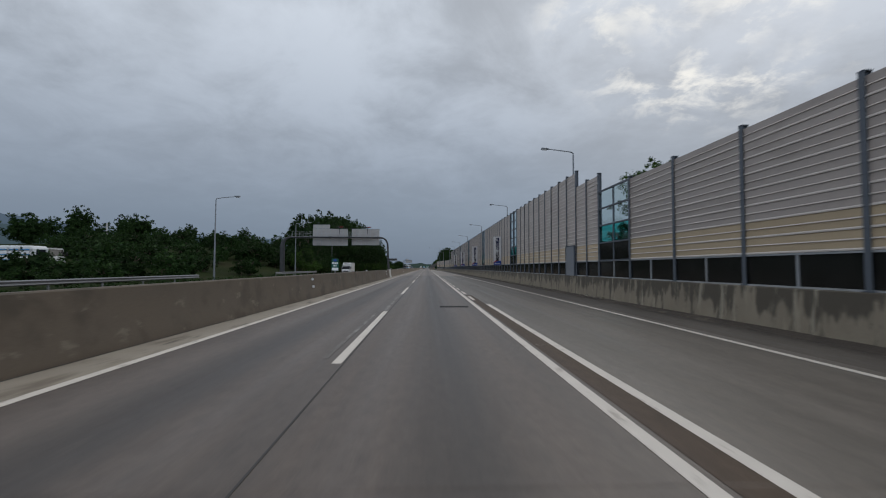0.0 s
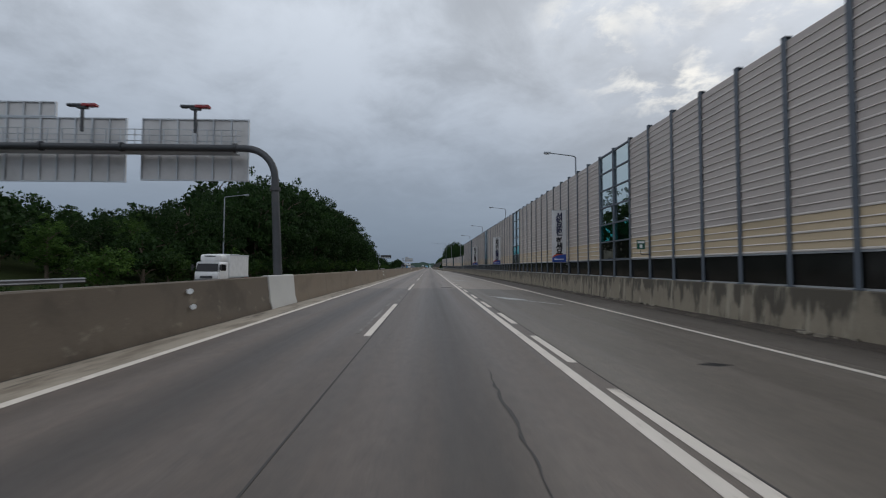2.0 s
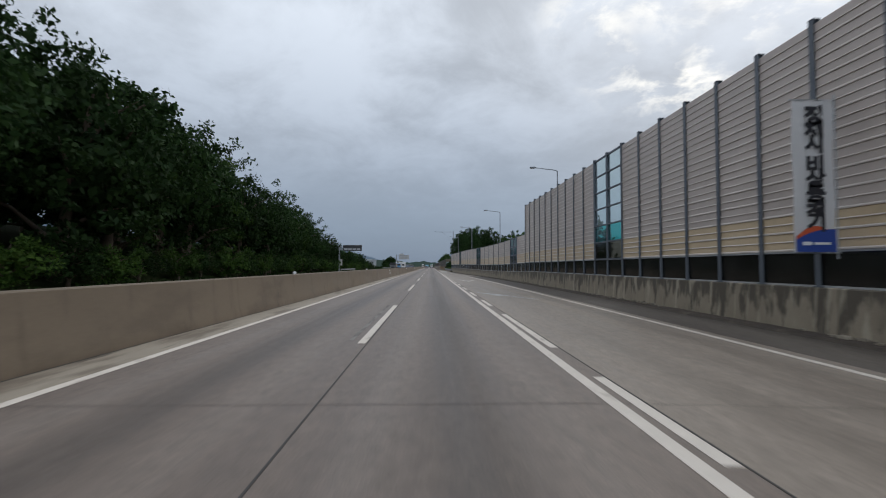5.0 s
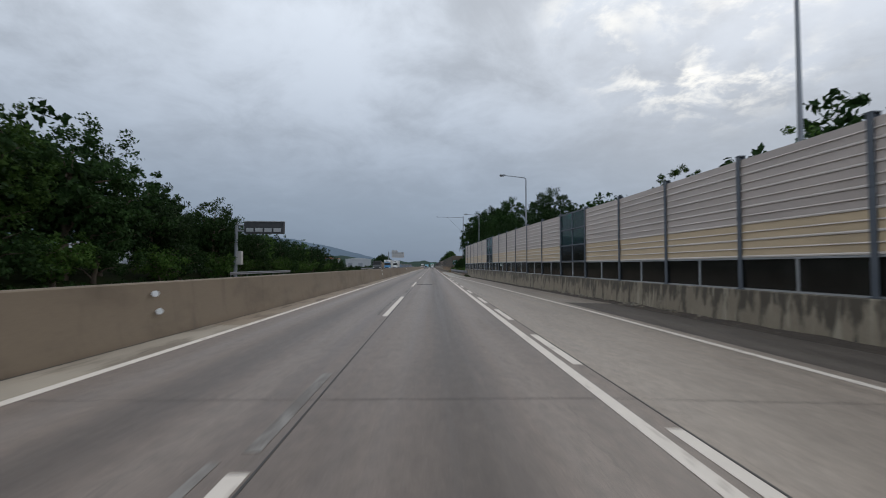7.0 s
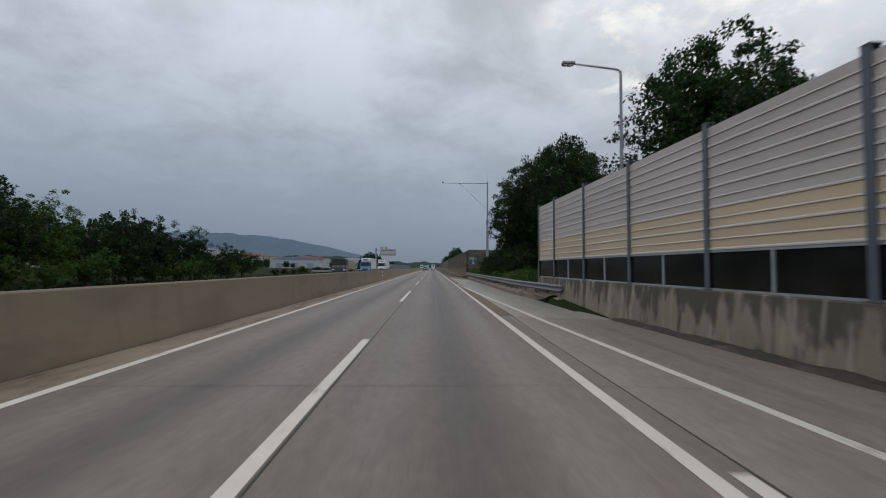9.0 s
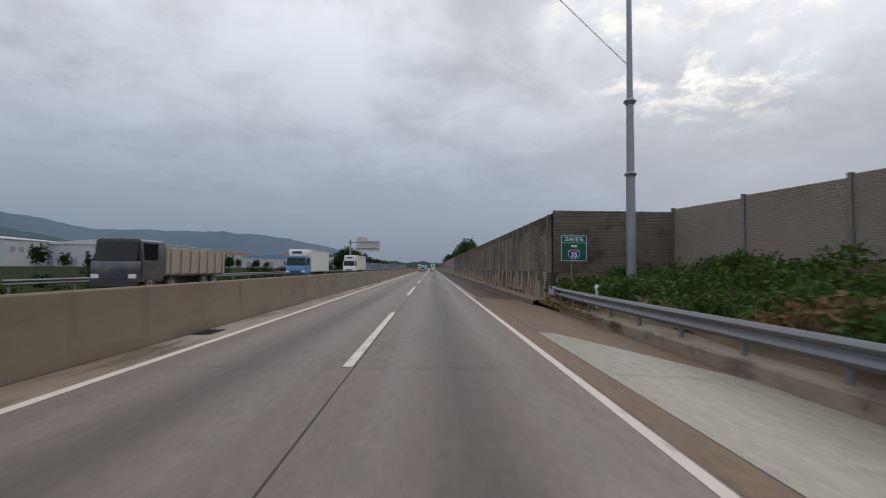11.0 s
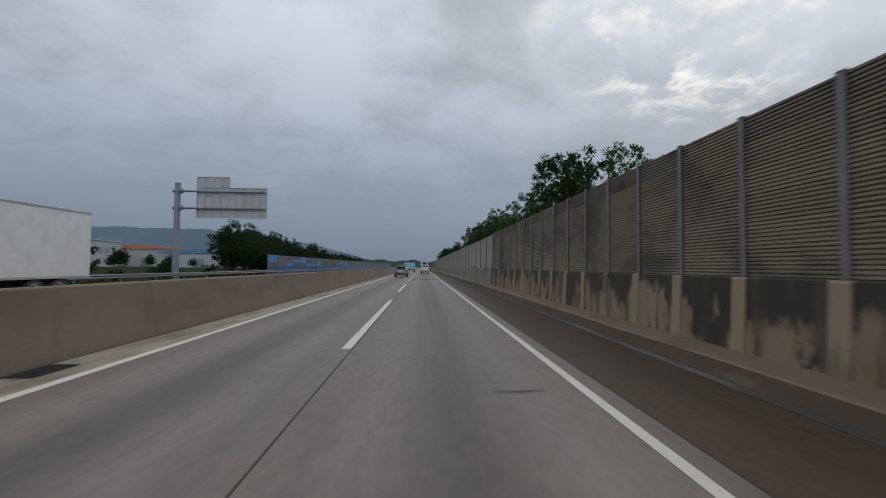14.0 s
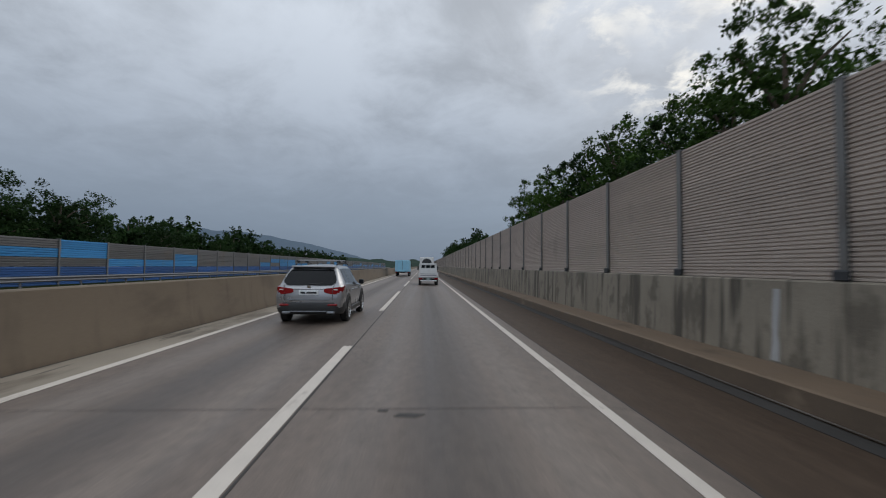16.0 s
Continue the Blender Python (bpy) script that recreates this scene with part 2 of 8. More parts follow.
CONCRETE_LANE = pavement_surface("worn_concrete_lane", (0.124, 0.096, 0.078), (0.179, 0.139, 0.111), 0.8, (0.074, 0.058, 0.047))
CONCRETE_AUX = pavement_surface("pale_concrete_lane", (0.186, 0.152, 0.120), (0.259, 0.211, 0.169), 0.2, (0.124, 0.099, 0.079))
PALE_SHOULDER = pavement_surface("pale_concrete_shoulder", (0.243, 0.218, 0.173), (0.339, 0.302, 0.243), 0.2, (0.163, 0.143, 0.113))
CONCRETE_OLD = pavement_surface("dark_worn_concrete_lane", (0.074, 0.058, 0.046), (0.114, 0.088, 0.071), 0.8, (0.043, 0.034, 0.028), (0.138, 0.110, 0.091))
CONCRETE_AUX_OLD = pavement_surface("dark_rough_concrete_lane", (0.086, 0.071, 0.056), (0.127, 0.105, 0.083), 0.25, (0.052, 0.043, 0.033))
ASPHALT = pavement_surface("brown_asphalt_shoulder", (0.060, 0.039, 0.026), (0.087, 0.059, 0.040), 0.0, (0.042, 0.029, 0.021), sheen=0.22)
TAN_STRIP = pavement_surface("tan_dusty_strip", (0.150, 0.100, 0.066), (0.200, 0.138, 0.094), 0.0, (0.108, 0.072, 0.048), sheen=0.2)
ASPHALT_DARK = pavement_surface("dark_asphalt_shoulder", (0.066, 0.055, 0.046), (0.104, 0.088, 0.073), 0.0, (0.046, 0.038, 0.031), sheen=0.3)
EDGE_CONCRETE = surface("dusty_edge_concrete", (0.25, 0.212, 0.165), (0.345, 0.298, 0.235), 0.8, 30, dirt=(0.135, 0.105, 0.076, 0.75), dirt_stretch=(1.4, 0.35, 1), dirt_scale=0.9, dirt_at=(0.46, 0.62), more=((0.075, 0.06, 0.045, 0.8), (2.2, 0.3, 1), 0.9, (0.58, 0.66)))
EDGE_BROWN = surface("brown_edge_concrete", (0.193, 0.147, 0.104), (0.266, 0.207, 0.147), 0.8, 30, dirt=(0.104, 0.072, 0.047, 0.75), dirt_stretch=(1.4, 0.35, 1), dirt_scale=0.9, dirt_at=(0.46, 0.62), more=((0.057, 0.042, 0.029, 0.8), (2.2, 0.3, 1), 0.9, (0.58, 0.66)))
MEDIAN = surface("tan_barrier_concrete", (0.141, 0.107, 0.073), (0.186, 0.143, 0.100), 0.35, 24, stretch=(1, 0.5, 1.2), dirt=(0.099, 0.074, 0.051, 0.6), dirt_stretch=(1, 0.35, 0.9), dirt_scale=0.9, dirt_at=(0.48, 0.68), bump=0.15, more=((0.080, 0.060, 0.042, 0.45), (1, 2.2, 0.3), 1.0, (0.54, 0.70)))
MEDIAN_OLD = surface("dark_grimy_barrier_concrete", (0.082, 0.063, 0.045), (0.120, 0.094, 0.068), 0.5, 24, stretch=(1, 0.5, 1.6), dirt=(0.053, 0.041, 0.029, 0.7), dirt_stretch=(1, 0.6, 0.6), dirt_scale=1.2, dirt_at=(0.46, 0.66), bump=0.15, more=((0.194, 0.165, 0.124, 0.55), (1, 1.5, 2.2), 1.0, (0.60, 0.68)))
MEDIAN_PALE = surface("pale_new_concrete", (0.42, 0.41, 0.39), (0.5, 0.49, 0.46), 0.7, 28)
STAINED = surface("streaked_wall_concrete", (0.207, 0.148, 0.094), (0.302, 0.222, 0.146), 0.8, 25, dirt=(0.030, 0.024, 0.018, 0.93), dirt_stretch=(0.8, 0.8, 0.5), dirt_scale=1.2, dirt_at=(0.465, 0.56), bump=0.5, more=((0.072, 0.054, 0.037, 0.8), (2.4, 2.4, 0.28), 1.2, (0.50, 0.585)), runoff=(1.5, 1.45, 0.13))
STAINED_NEW = surface("lightly_streaked_wall_concrete", (0.205, 0.175, 0.135), (0.30, 0.262, 0.205), 0.9, 25, dirt=(0.052, 0.044, 0.035, 0.8), dirt_stretch=(2.4, 2.4, 0.14), dirt_scale=1.1, dirt_at=(0.50, 0.60), bump=0.5, more=((0.10, 0.085, 0.065, 0.7), (1.0, 1.0, 0.6), 1.5, (0.50, 0.62)))
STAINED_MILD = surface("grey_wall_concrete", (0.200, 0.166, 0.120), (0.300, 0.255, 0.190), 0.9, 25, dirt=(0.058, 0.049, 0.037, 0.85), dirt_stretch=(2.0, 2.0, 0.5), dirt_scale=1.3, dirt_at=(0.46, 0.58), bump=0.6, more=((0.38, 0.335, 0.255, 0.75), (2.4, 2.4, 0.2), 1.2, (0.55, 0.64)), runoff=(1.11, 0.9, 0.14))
SILT = surface("dark_silt", (0.038, 0.030, 0.024), (0.081, 0.064, 0.049), 1.2, 14, rough=(0.8, 0.95), bump=0.8, depth=0.03, dirt=(0.140, 0.115, 0.085, 0.6), dirt_scale=1.1, dirt_at=(0.54, 0.66))
TAN_PILASTER = surface("tan_pilaster_concrete", (0.265, 0.190, 0.120), (0.353, 0.263, 0.172), 0.9, 25, dirt=(0.100, 0.074, 0.050, 0.8), dirt_stretch=(2.5, 2.5, 0.5), dirt_at=(0.50, 0.62), bump=0.4)
RAIL_STEEL = surface("dulled_rail_steel", (0.152, 0.156, 0.165), (0.213, 0.217, 0.226), 2.0, 18, rough=(0.5, 0.65), metal=0.35, bump=0.05, dirt=(0.101, 0.096, 0.094, 0.5), dirt_stretch=(1, 0.4, 2))
SANDY = surface("sandy_kerb", (0.20, 0.158, 0.115), (0.27, 0.22, 0.165), 1.0, 26, dirt=(0.085, 0.06, 0.04, 0.7), dirt_stretch=(1.5, 0.5, 1), dirt_scale=1.6, dirt_at=(0.48, 0.62), bump=0.5)
ARROW_PAINT = surface("worn_arrow_paint", (0.36, 0.355, 0.34), (0.46, 0.455, 0.44), 3.0, 40, dirt=(0.22, 0.21, 0.195, 0.85), dirt_scale=2.2, dirt_stretch=(1, 0.5, 1), dirt_at=(0.48, 0.62))
KERB = surface("kerb_concrete", (0.157, 0.110, 0.072), (0.213, 0.151, 0.100), 1.0, 30, dirt=(0.086, 0.063, 0.046, 0.65), dirt_stretch=(1, 0.4, 1), dirt_scale=1.2)
WHITE_LINE = surface("worn_road_paint", (0.550, 0.494, 0.429), (0.656, 0.589, 0.514), 3.0, 40, dirt=(0.348, 0.294, 0.248, 0.8), dirt_scale=4.0, dirt_stretch=(1, 0.35, 1), dirt_at=(0.56, 0.7))
FADED_LINE = surface("faded_road_paint", (0.19, 0.175, 0.158), (0.245, 0.228, 0.206), 3.0, 40, dirt=(0.125, 0.11, 0.097, 0.95), dirt_scale=3.0, dirt_stretch=(1, 0.3, 1), dirt_at=(0.40, 0.56))
JOINT = surface("joint_sealant", (0.03, 0.028, 0.026), (0.06, 0.055, 0.05), 2.0, 30)
PATCH = surface("patch_asphalt", (0.018, 0.018, 0.018), (0.034, 0.033, 0.032), 3.0, 50, rough=(0.8, 0.95), bump=0.4, spec=0.2)
PANEL_GREY = surface("grey_painted_aluminium", (0.483, 0.421, 0.384), (0.541, 0.474, 0.430), 0.5, 14, rough=(0.4, 0.55), metal=0.15, bump=0.05, vary=0.05, dirt=(0.345, 0.298, 0.263, 0.4), dirt_stretch=(0.6, 0.6, 1.5))
PANEL_CREAM = surface("cream_painted_aluminium", (0.564, 0.440, 0.287), (0.626, 0.492, 0.328), 0.5, 14, rough=(0.4, 0.55), metal=0.1, bump=0.05, vary=0.05, dirt=(0.372, 0.303, 0.208, 0.4), dirt_stretch=(0.6, 0.6, 1.5))
# the two panel paints again, about a quarter darker, for the low wall
LOW_WALL_GREY = surface("darker_grey_aluminium", (0.371, 0.323, 0.295), (0.415, 0.364, 0.330), 0.5, 14, rough=(0.4, 0.55), metal=0.15, bump=0.05, vary=0.05, dirt=(0.265, 0.229, 0.202, 0.4), dirt_stretch=(0.6, 0.6, 1.5))
LOW_WALL_CREAM = surface("darker_cream_aluminium", (0.431, 0.336, 0.219), (0.478, 0.375, 0.250), 0.5, 14, rough=(0.4, 0.55), metal=0.1, bump=0.05, vary=0.05, dirt=(0.284, 0.231, 0.159, 0.4), dirt_stretch=(0.6, 0.6, 1.5))
PANEL_RIB = surface("bare_panel_edge", (0.540, 0.490, 0.446), (0.616, 0.560, 0.513), 0.6, 10, rough=(0.35, 0.45), metal=0.2, bump=0.0)
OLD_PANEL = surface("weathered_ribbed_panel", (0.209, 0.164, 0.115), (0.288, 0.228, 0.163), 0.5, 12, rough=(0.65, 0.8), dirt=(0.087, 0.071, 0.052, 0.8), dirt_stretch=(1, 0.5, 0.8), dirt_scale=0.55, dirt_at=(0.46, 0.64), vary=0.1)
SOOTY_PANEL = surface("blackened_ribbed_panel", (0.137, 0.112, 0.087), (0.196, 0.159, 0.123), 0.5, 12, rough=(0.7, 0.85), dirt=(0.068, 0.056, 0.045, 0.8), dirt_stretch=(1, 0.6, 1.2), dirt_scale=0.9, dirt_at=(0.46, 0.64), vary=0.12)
NEW_PANEL = surface("grey_ribbed_panel", (0.392, 0.326, 0.278), (0.477, 0.401, 0.345), 0.5, 12, rough=(0.5, 0.65), vary=0.05, dirt=(0.238, 0.200, 0.171, 0.4))
BACK_PANEL = surface("dulled_ribbed_panel", (0.300, 0.254, 0.217), (0.365, 0.313, 0.269), 0.5, 12, rough=(0.5, 0.65), vary=0.05, dirt=(0.182, 0.156, 0.133, 0.4))
POST_STEEL = surface("blue_grey_post_paint", (0.085, 0.10, 0.12), (0.125, 0.142, 0.165), 1.0, 20, rough=(0.45, 0.6), metal=0.2, bump=0.05)
GALV = surface("galvanised_steel", (0.36, 0.375, 0.39), (0.46, 0.475, 0.49), 2.0, 18, rough=(0.38, 0.55), metal=0.55, bump=0.04, dirt=(0.22, 0.2, 0.18, 0.4))
POLE_GREY = surface("pole_grey_steel", (0.20, 0.215, 0.235), (0.27, 0.285, 0.305), 1.0, 20, rough=(0.45, 0.6), metal=0.3, bump=0.03)
SIGN_BACK = surface("sign_back_aluminium", (0.42, 0.40, 0.385), (0.49, 0.47, 0.45), 0.8, 12, rough=(0.4, 0.6), metal=0.3, bump=0.03, dirt=(0.3, 0.28, 0.26, 0.5))
GANTRY_STEEL = surface("charcoal_gantry_paint", (0.040, 0.042, 0.046), (0.066, 0.068, 0.072), 0.8, 14, rough=(0.5, 0.65), metal=0.2, bump=0.05, dirt=(0.10, 0.095, 0.09, 0.4))
KERB_FACE = surface("dark_kerb_face", (0.088, 0.063, 0.043), (0.139, 0.100, 0.068), 1.0, 26, dirt=(0.220, 0.162, 0.110, 0.6), dirt_stretch=(1, 0.5, 1), dirt_scale=1.5, dirt_at=(0.56, 0.68), bump=0.6)
DUST = surface("pale_gutter_dust", (0.10, 0.088, 0.074), (0.15, 0.132, 0.112), 1.0, 30, dirt=(0.055, 0.045, 0.036, 0.8), dirt_stretch=(1, 0.25, 1), dirt_scale=1.3, dirt_at=(0.46, 0.6))
LIME = surface("lime_streak", (0.36, 0.355, 0.35), (0.46, 0.455, 0.45), 2.0, 25, dirt=(0.2, 0.19, 0.17, 0.7), dirt_stretch=(1, 3, 0.6), dirt_scale=2.0, bump=0.2)
OLD_POST = surface("weathered_post_paint", (0.150, 0.150, 0.145), (0.205, 0.203, 0.195), 1.0, 20, rough=(0.55, 0.7), metal=0.1, bump=0.05, dirt=(0.09, 0.08, 0.07, 0.6), dirt_stretch=(1, 1, 0.5), dirt_scale=2.0)
DARK_STEEL = surface("dark_steel", (0.035, 0.037, 0.04), (0.06, 0.062, 0.065), 2.0, 20, rough=(0.5, 0.7), metal=0.3, bump=0.05)
GLASS_CLEAR = pane("clear_acrylic_pane", (0.86, 0.93, 0.93), 0.94)
GLASS_TEAL = pane("teal_acrylic_pane", (0.27, 0.74, 0.72), 0.92)
GLASS_GREEN = pane("bottle_green_pane", (0.20, 0.52, 0.45), 0.88, 0.05)
GLASS_SMOKE = pane("smoked_brown_pane", (0.48, 0.46, 0.40), 0.80, 0.08)
GLASS_DARK = pane("smoked_grimy_pane", (0.07, 0.085, 0.08), 0.45, 0.12)
GRASS = surface("grass_ground", (0.013, 0.021, 0.007), (0.032, 0.039, 0.015), 0.08, 2.5, rough=(0.9, 1.0), spec=0.03, bump=0.6, dirt=(0.041, 0.038, 0.021, 0.7), dirt_scale=0.05, depth=0.1)
SOIL = surface("red_brown_soil", (0.13, 0.085, 0.055), (0.20, 0.14, 0.095), 0.4, 6, rough=(0.85, 0.95), bump=0.6, depth=0.05)
LEAF_DARK = leaves("dark_green_leaves", (0.009, 0.025, 0.006), (0.027, 0.056, 0.013), (0.013, 0.033, 0.008))
LEAF_FRESH = leaves("fresh_green_leaves", (0.022, 0.056, 0.009), (0.062, 0.112, 0.020), (0.028, 0.055, 0.012))
LEAF_LUSH = leaves("lush_creeper_leaves", (0.028, 0.066, 0.012), (0.075, 0.128, 0.028), (0.040, 0.072, 0.018))
LEAF_DRY = leaves("dry_brown_leaves", (0.16, 0.10, 0.045), (0.24, 0.16, 0.08), (0.10, 0.09, 0.03))
BARK = surface("bark", (0.06, 0.045, 0.032), (0.12, 0.09, 0.065), 3.0, 20, stretch=(1, 1, 0.3), rough=(0.85, 0.95), bump=0.6, depth=0.03)
BANNER_WHITE = surface("banner_cloth", (0.70, 0.70, 0.70), (0.76, 0.76, 0.76), 1.0, 30, rough=(0.7, 0.85), bump=0.05)
INK_BLUE = surface("banner_blue_ink", (0.02, 0.055, 0.26), (0.03, 0.07, 0.30), 2.0, 30, bump=0.0)
SHIELD_BLUE = surface("shield_blue_sheet", (0.012, 0.03, 0.22), (0.018, 0.04, 0.26), 1.0, 20, rough=(0.3, 0.45), bump=0.0)
SHIELD_RED = surface("shield_red_sheet", (0.28, 0.012, 0.02), (0.33, 0.02, 0.03), 1.0, 20, rough=(0.3, 0.45), bump=0.0)
INK_NAVY = surface("banner_navy_ink", (0.012, 0.016, 0.055), (0.02, 0.024, 0.07), 2.0, 30, bump=0.0)
INK_BLACK = surface("banner_black_ink", (0.015, 0.015, 0.02), (0.03, 0.03, 0.035), 2.0, 30, bump=0.0)
INK_RED = surface("banner_red_ink", (0.48, 0.075, 0.03), (0.55, 0.10, 0.04), 2.0, 30, bump=0.0)
# green taken darker, with the shade on the route sign's plate in it
SIGN_GREEN = surface("sign_green_sheet", (0.004, 0.075, 0.056), (0.006, 0.09, 0.066), 1.0, 20, rough=(0.3, 0.45), bump=0.0)
SIGN_WHITE = surface("sign_white_sheet", (0.68, 0.70, 0.70), (0.75, 0.76, 0.76), 1.0, 20, rough=(0.3, 0.45), bump=0.0)
DEEP_BLUE_PANEL = surface("deep_blue_fence_panel", (0.022, 0.085, 0.25), (0.035, 0.11, 0.30), 0.5, 8, rough=(0.4, 0.55), vary=0.2, bump=0.05)
GREY_FENCE = surface("grey_fence_panel", (0.104, 0.100, 0.096), (0.144, 0.138, 0.132), 0.5, 8, rough=(0.5, 0.65), vary=0.15, bump=0.05, dirt=(0.13, 0.10, 0.07, 0.5))
BLUE_PANEL = surface("blue_fence_panel", (0.028, 0.20, 0.44), (0.05, 0.26, 0.52), 0.5, 8, rough=(0.4, 0.55), vary=0.2, bump=0.05, dirt=(0.12, 0.2, 0.26, 0.5))
RUBBER = surface("tyre_rubber", (0.018, 0.018, 0.018), (0.035, 0.034, 0.033), 6.0, 50, rough=(0.75, 0.9), bump=0.2)
PLASTIC = surface("black_trim_plastic", (0.022, 0.023, 0.024), (0.038, 0.039, 0.04), 3.0, 60, rough=(0.45, 0.6), bump=0.1)
CHROME = surface("chrome", (0.62, 0.62, 0.63), (0.7, 0.7, 0.7), 2.0, 30, rough=(0.08, 0.15), metal=1.0, bump=0.0)
ALLOY = surface("alloy_rim", (0.42, 0.43, 0.44), (0.5, 0.51, 0.52), 4.0, 30, rough=(0.25, 0.35), metal=0.85, bump=0.0)
AUTO_GLASS = surface("privacy_glass", (0.006, 0.007, 0.008), (0.01, 0.011, 0.012), 1.0, 5, rough=(0.06, 0.1), bump=0.0, spec=0.22)
SILVER = paint("silver_metallic_paint", (0.34, 0.345, 0.36), 0.24, 0.75)
WHITE_PAINT = paint("white_truck_paint", (0.66, 0.66, 0.65), 0.35)
BLUE_PAINT = paint("blue_truck_paint", (0.025, 0.20, 0.42), 0.35)
SKY_PAINT = paint("light_blue_tarpaulin", (0.22, 0.47, 0.62), 0.6, 0.0, 0.0)
GREEN_PAINT = paint("green_truck_paint", (0.02, 0.23, 0.17), 0.4)
DARK_PAINT = paint("charcoal_truck_paint", (0.035, 0.037, 0.042), 0.3)
TAN_PAINT = paint("tan_tipper_paint", (0.30, 0.25, 0.19), 0.6, 0.0, 0.0)
RED_LENS = lamp_lens("red_lamp_lens", (0.20, 0.006, 0.008), 0.03)
CLEAR_LENS = lamp_lens("clear_lamp_lens", (0.6, 0.6, 0.6), 0.0)
# orange plastic of the cable box, given a faint glow though no lamp
AMBER_GLOW = lamp_lens("glowing_amber_plastic", (0.7, 0.25, 0.02), 0.05)

# ---- building helpers ----
def finish(name, bm, material, smooth=None):
    me = bpy.data.meshes.new(name)
    bm.normal_update()
    bm.to_mesh(me)
    bm.free()
    for m in material if isinstance(material, (list, tuple)) else [material]:
        me.materials.append(m)
    if smooth is not None:
        me.polygons.foreach_set("use_smooth", [True] * len(me.polygons))
        me.set_sharp_from_angle(angle=radians(smooth))
    return me


def part(name, bm, material, parent=None, label="", smooth=None):
    """One mesh object, under a thing where one is given."""
    ob = new(name, finish(name, bm, material, smooth))
    if parent is not None:
        ob.parent = parent
    return tagged(ob, label) if label else ob


def piece(name, mesh, parent, m=None):
    """An object of its own on a shared mesh."""
    ob = new(name, mesh)
    ob.parent = parent
    if m is not None:
        ob.matrix_basis = m
    return ob


def thing(name, label, category, group="", at=(0, 0, 0), turn=0.0):
    ob = new(name)
    ob.empty_display_size = 0.2
    ob.matrix_basis = pose(*at, 0, 0, turn)
    return tagged(ob, label, category, group)


def faces(bm, pts, quads, slot=0):
    vs = [bm.verts.new(p) for p in pts]
    made = []
    for q in quads:
        f = bm.faces.new([vs[i] for i in q])
        f.material_index = slot
        made.append(f)
    return made


BOX = ((0, 2, 3, 1), (4, 5, 7, 6), (0, 1, 5, 4), (2, 6, 7, 3), (0, 4, 6, 2), (1, 3, 7, 5))


def box(bm, x0, x1, y0, y1, z0, z1, slot=0):
    return faces(bm, [(x, y, z) for z in (z0, z1) for y in (y0, y1) for x in (x0, x1)], BOX, slot)


def soft_box(bm, x0, x1, y0, y1, z0, z1, r=0.02, seg=2, slot=0):
    """A box with rounded edges."""
    fs = box(bm, x0, x1, y0, y1, z0, z1, slot)
    edges = list({e for f in fs for e in f.edges})
    bmesh.ops.bevel(bm, geom=edges, offset=r, segments=seg, affect="EDGES", profile=0.5, material=slot)


def tube(bm, a, b, r0, r1=None, seg=10, slot=0, caps=True):
    """A tapered round bar from a to b."""
    a, b = Vector(a), Vector(b)
    r1 = r0 if r1 is None else r1
    d = (b - a).normalized()
    u = d.orthogonal().normalized()
    v = d.cross(u)
    rings = []
    for p, r in ((a, r0), (b, r1)):
        rings.append([bm.verts.new(p + r * (math.cos(k * math.tau / seg) * u + math.sin(k * math.tau / seg) * v)) for k in range(seg)])
    for k in range(seg):
        bm.faces.new((rings[0][k], rings[0][(k + 1) % seg], rings[1][(k + 1) % seg], rings[1][k])).material_index = slot
    if caps:
        bm.faces.new(rings[0][::-1]).material_index = slot
        bm.faces.new(rings[1]).material_index = slot


def bar_path(bm, pts, r, seg=8, slot=0):
    """A round bar along a bent line."""
    pts = [Vector(p) for p in pts]
    rings = []
    ref = None
    for i, p in enumerate(pts):
        d = (pts[min(i + 1, len(pts) - 1)] - pts[max(i - 1, 0)]).normalized()
        u = d.orthogonal().normalized() if ref is None else (ref - ref.dot(d) * d).normalized()
        ref = u
        v = d.cross(u)
        rr = r[i] if isinstance(r, (list, tuple)) else r
        rings.append([bm.verts.new(p + rr * (math.cos(k * math.tau / seg) * u + math.sin(k * math.tau / seg) * v)) for k in range(seg)])
    for a, b in zip(rings, rings[1:]):
        for k in range(seg):
            bm.faces.new((a[k], a[(k + 1) % seg], b[(k + 1) % seg], b[k])).material_index = slot
    bm.faces.new(rings[0][::-1]).material_index = slot
    bm.faces.new(rings[-1]).material_index = slot


def extrude(bm, outline, stations, slot=0, closed=True, caps=True):
    """Sweeps an outline of (u, v) points along stations; a station maps (u, v) to a place."""
    rings = [[bm.verts.new(s(u, v)) for u, v in outline] for s in stations]
    n = len(outline)
    for a, b in zip(rings, rings[1:]):
        for k in range(n if closed else n - 1):
            bm.faces.new((a[k], a[(k + 1) % n], b[(k + 1) % n], b[k])).material_index = slot
    if caps and closed:
        bm.faces.new(rings[0][::-1]).material_index = slot
        bm.faces.new(rings[-1]).material_index = slot


def ease(v, table):
    """Straight-line reading of a table of (place, value)."""
    return float(np.interp(v, [a for a, _ in table], [b for _, b in table]))


# ---- plan of the road: x across (right), y along, z up ----
START, END = -60.0, 900.0
WALL_LINE = [(-60, 10.0), (178, 10.0), (200, 9.7), (215, 8.98), (231, 7.75), (272.5, 5.88)]       # face of the first sound wall
EDGE_LINE = [(-60, 7.3), (60, 7.0), (150, 6.75), (190, 6.35), (212, 5.75), (226, 4.98), (240, 4.35), (262, 3.1), (285, 2.15), (292, 2.0)]   # outer white line
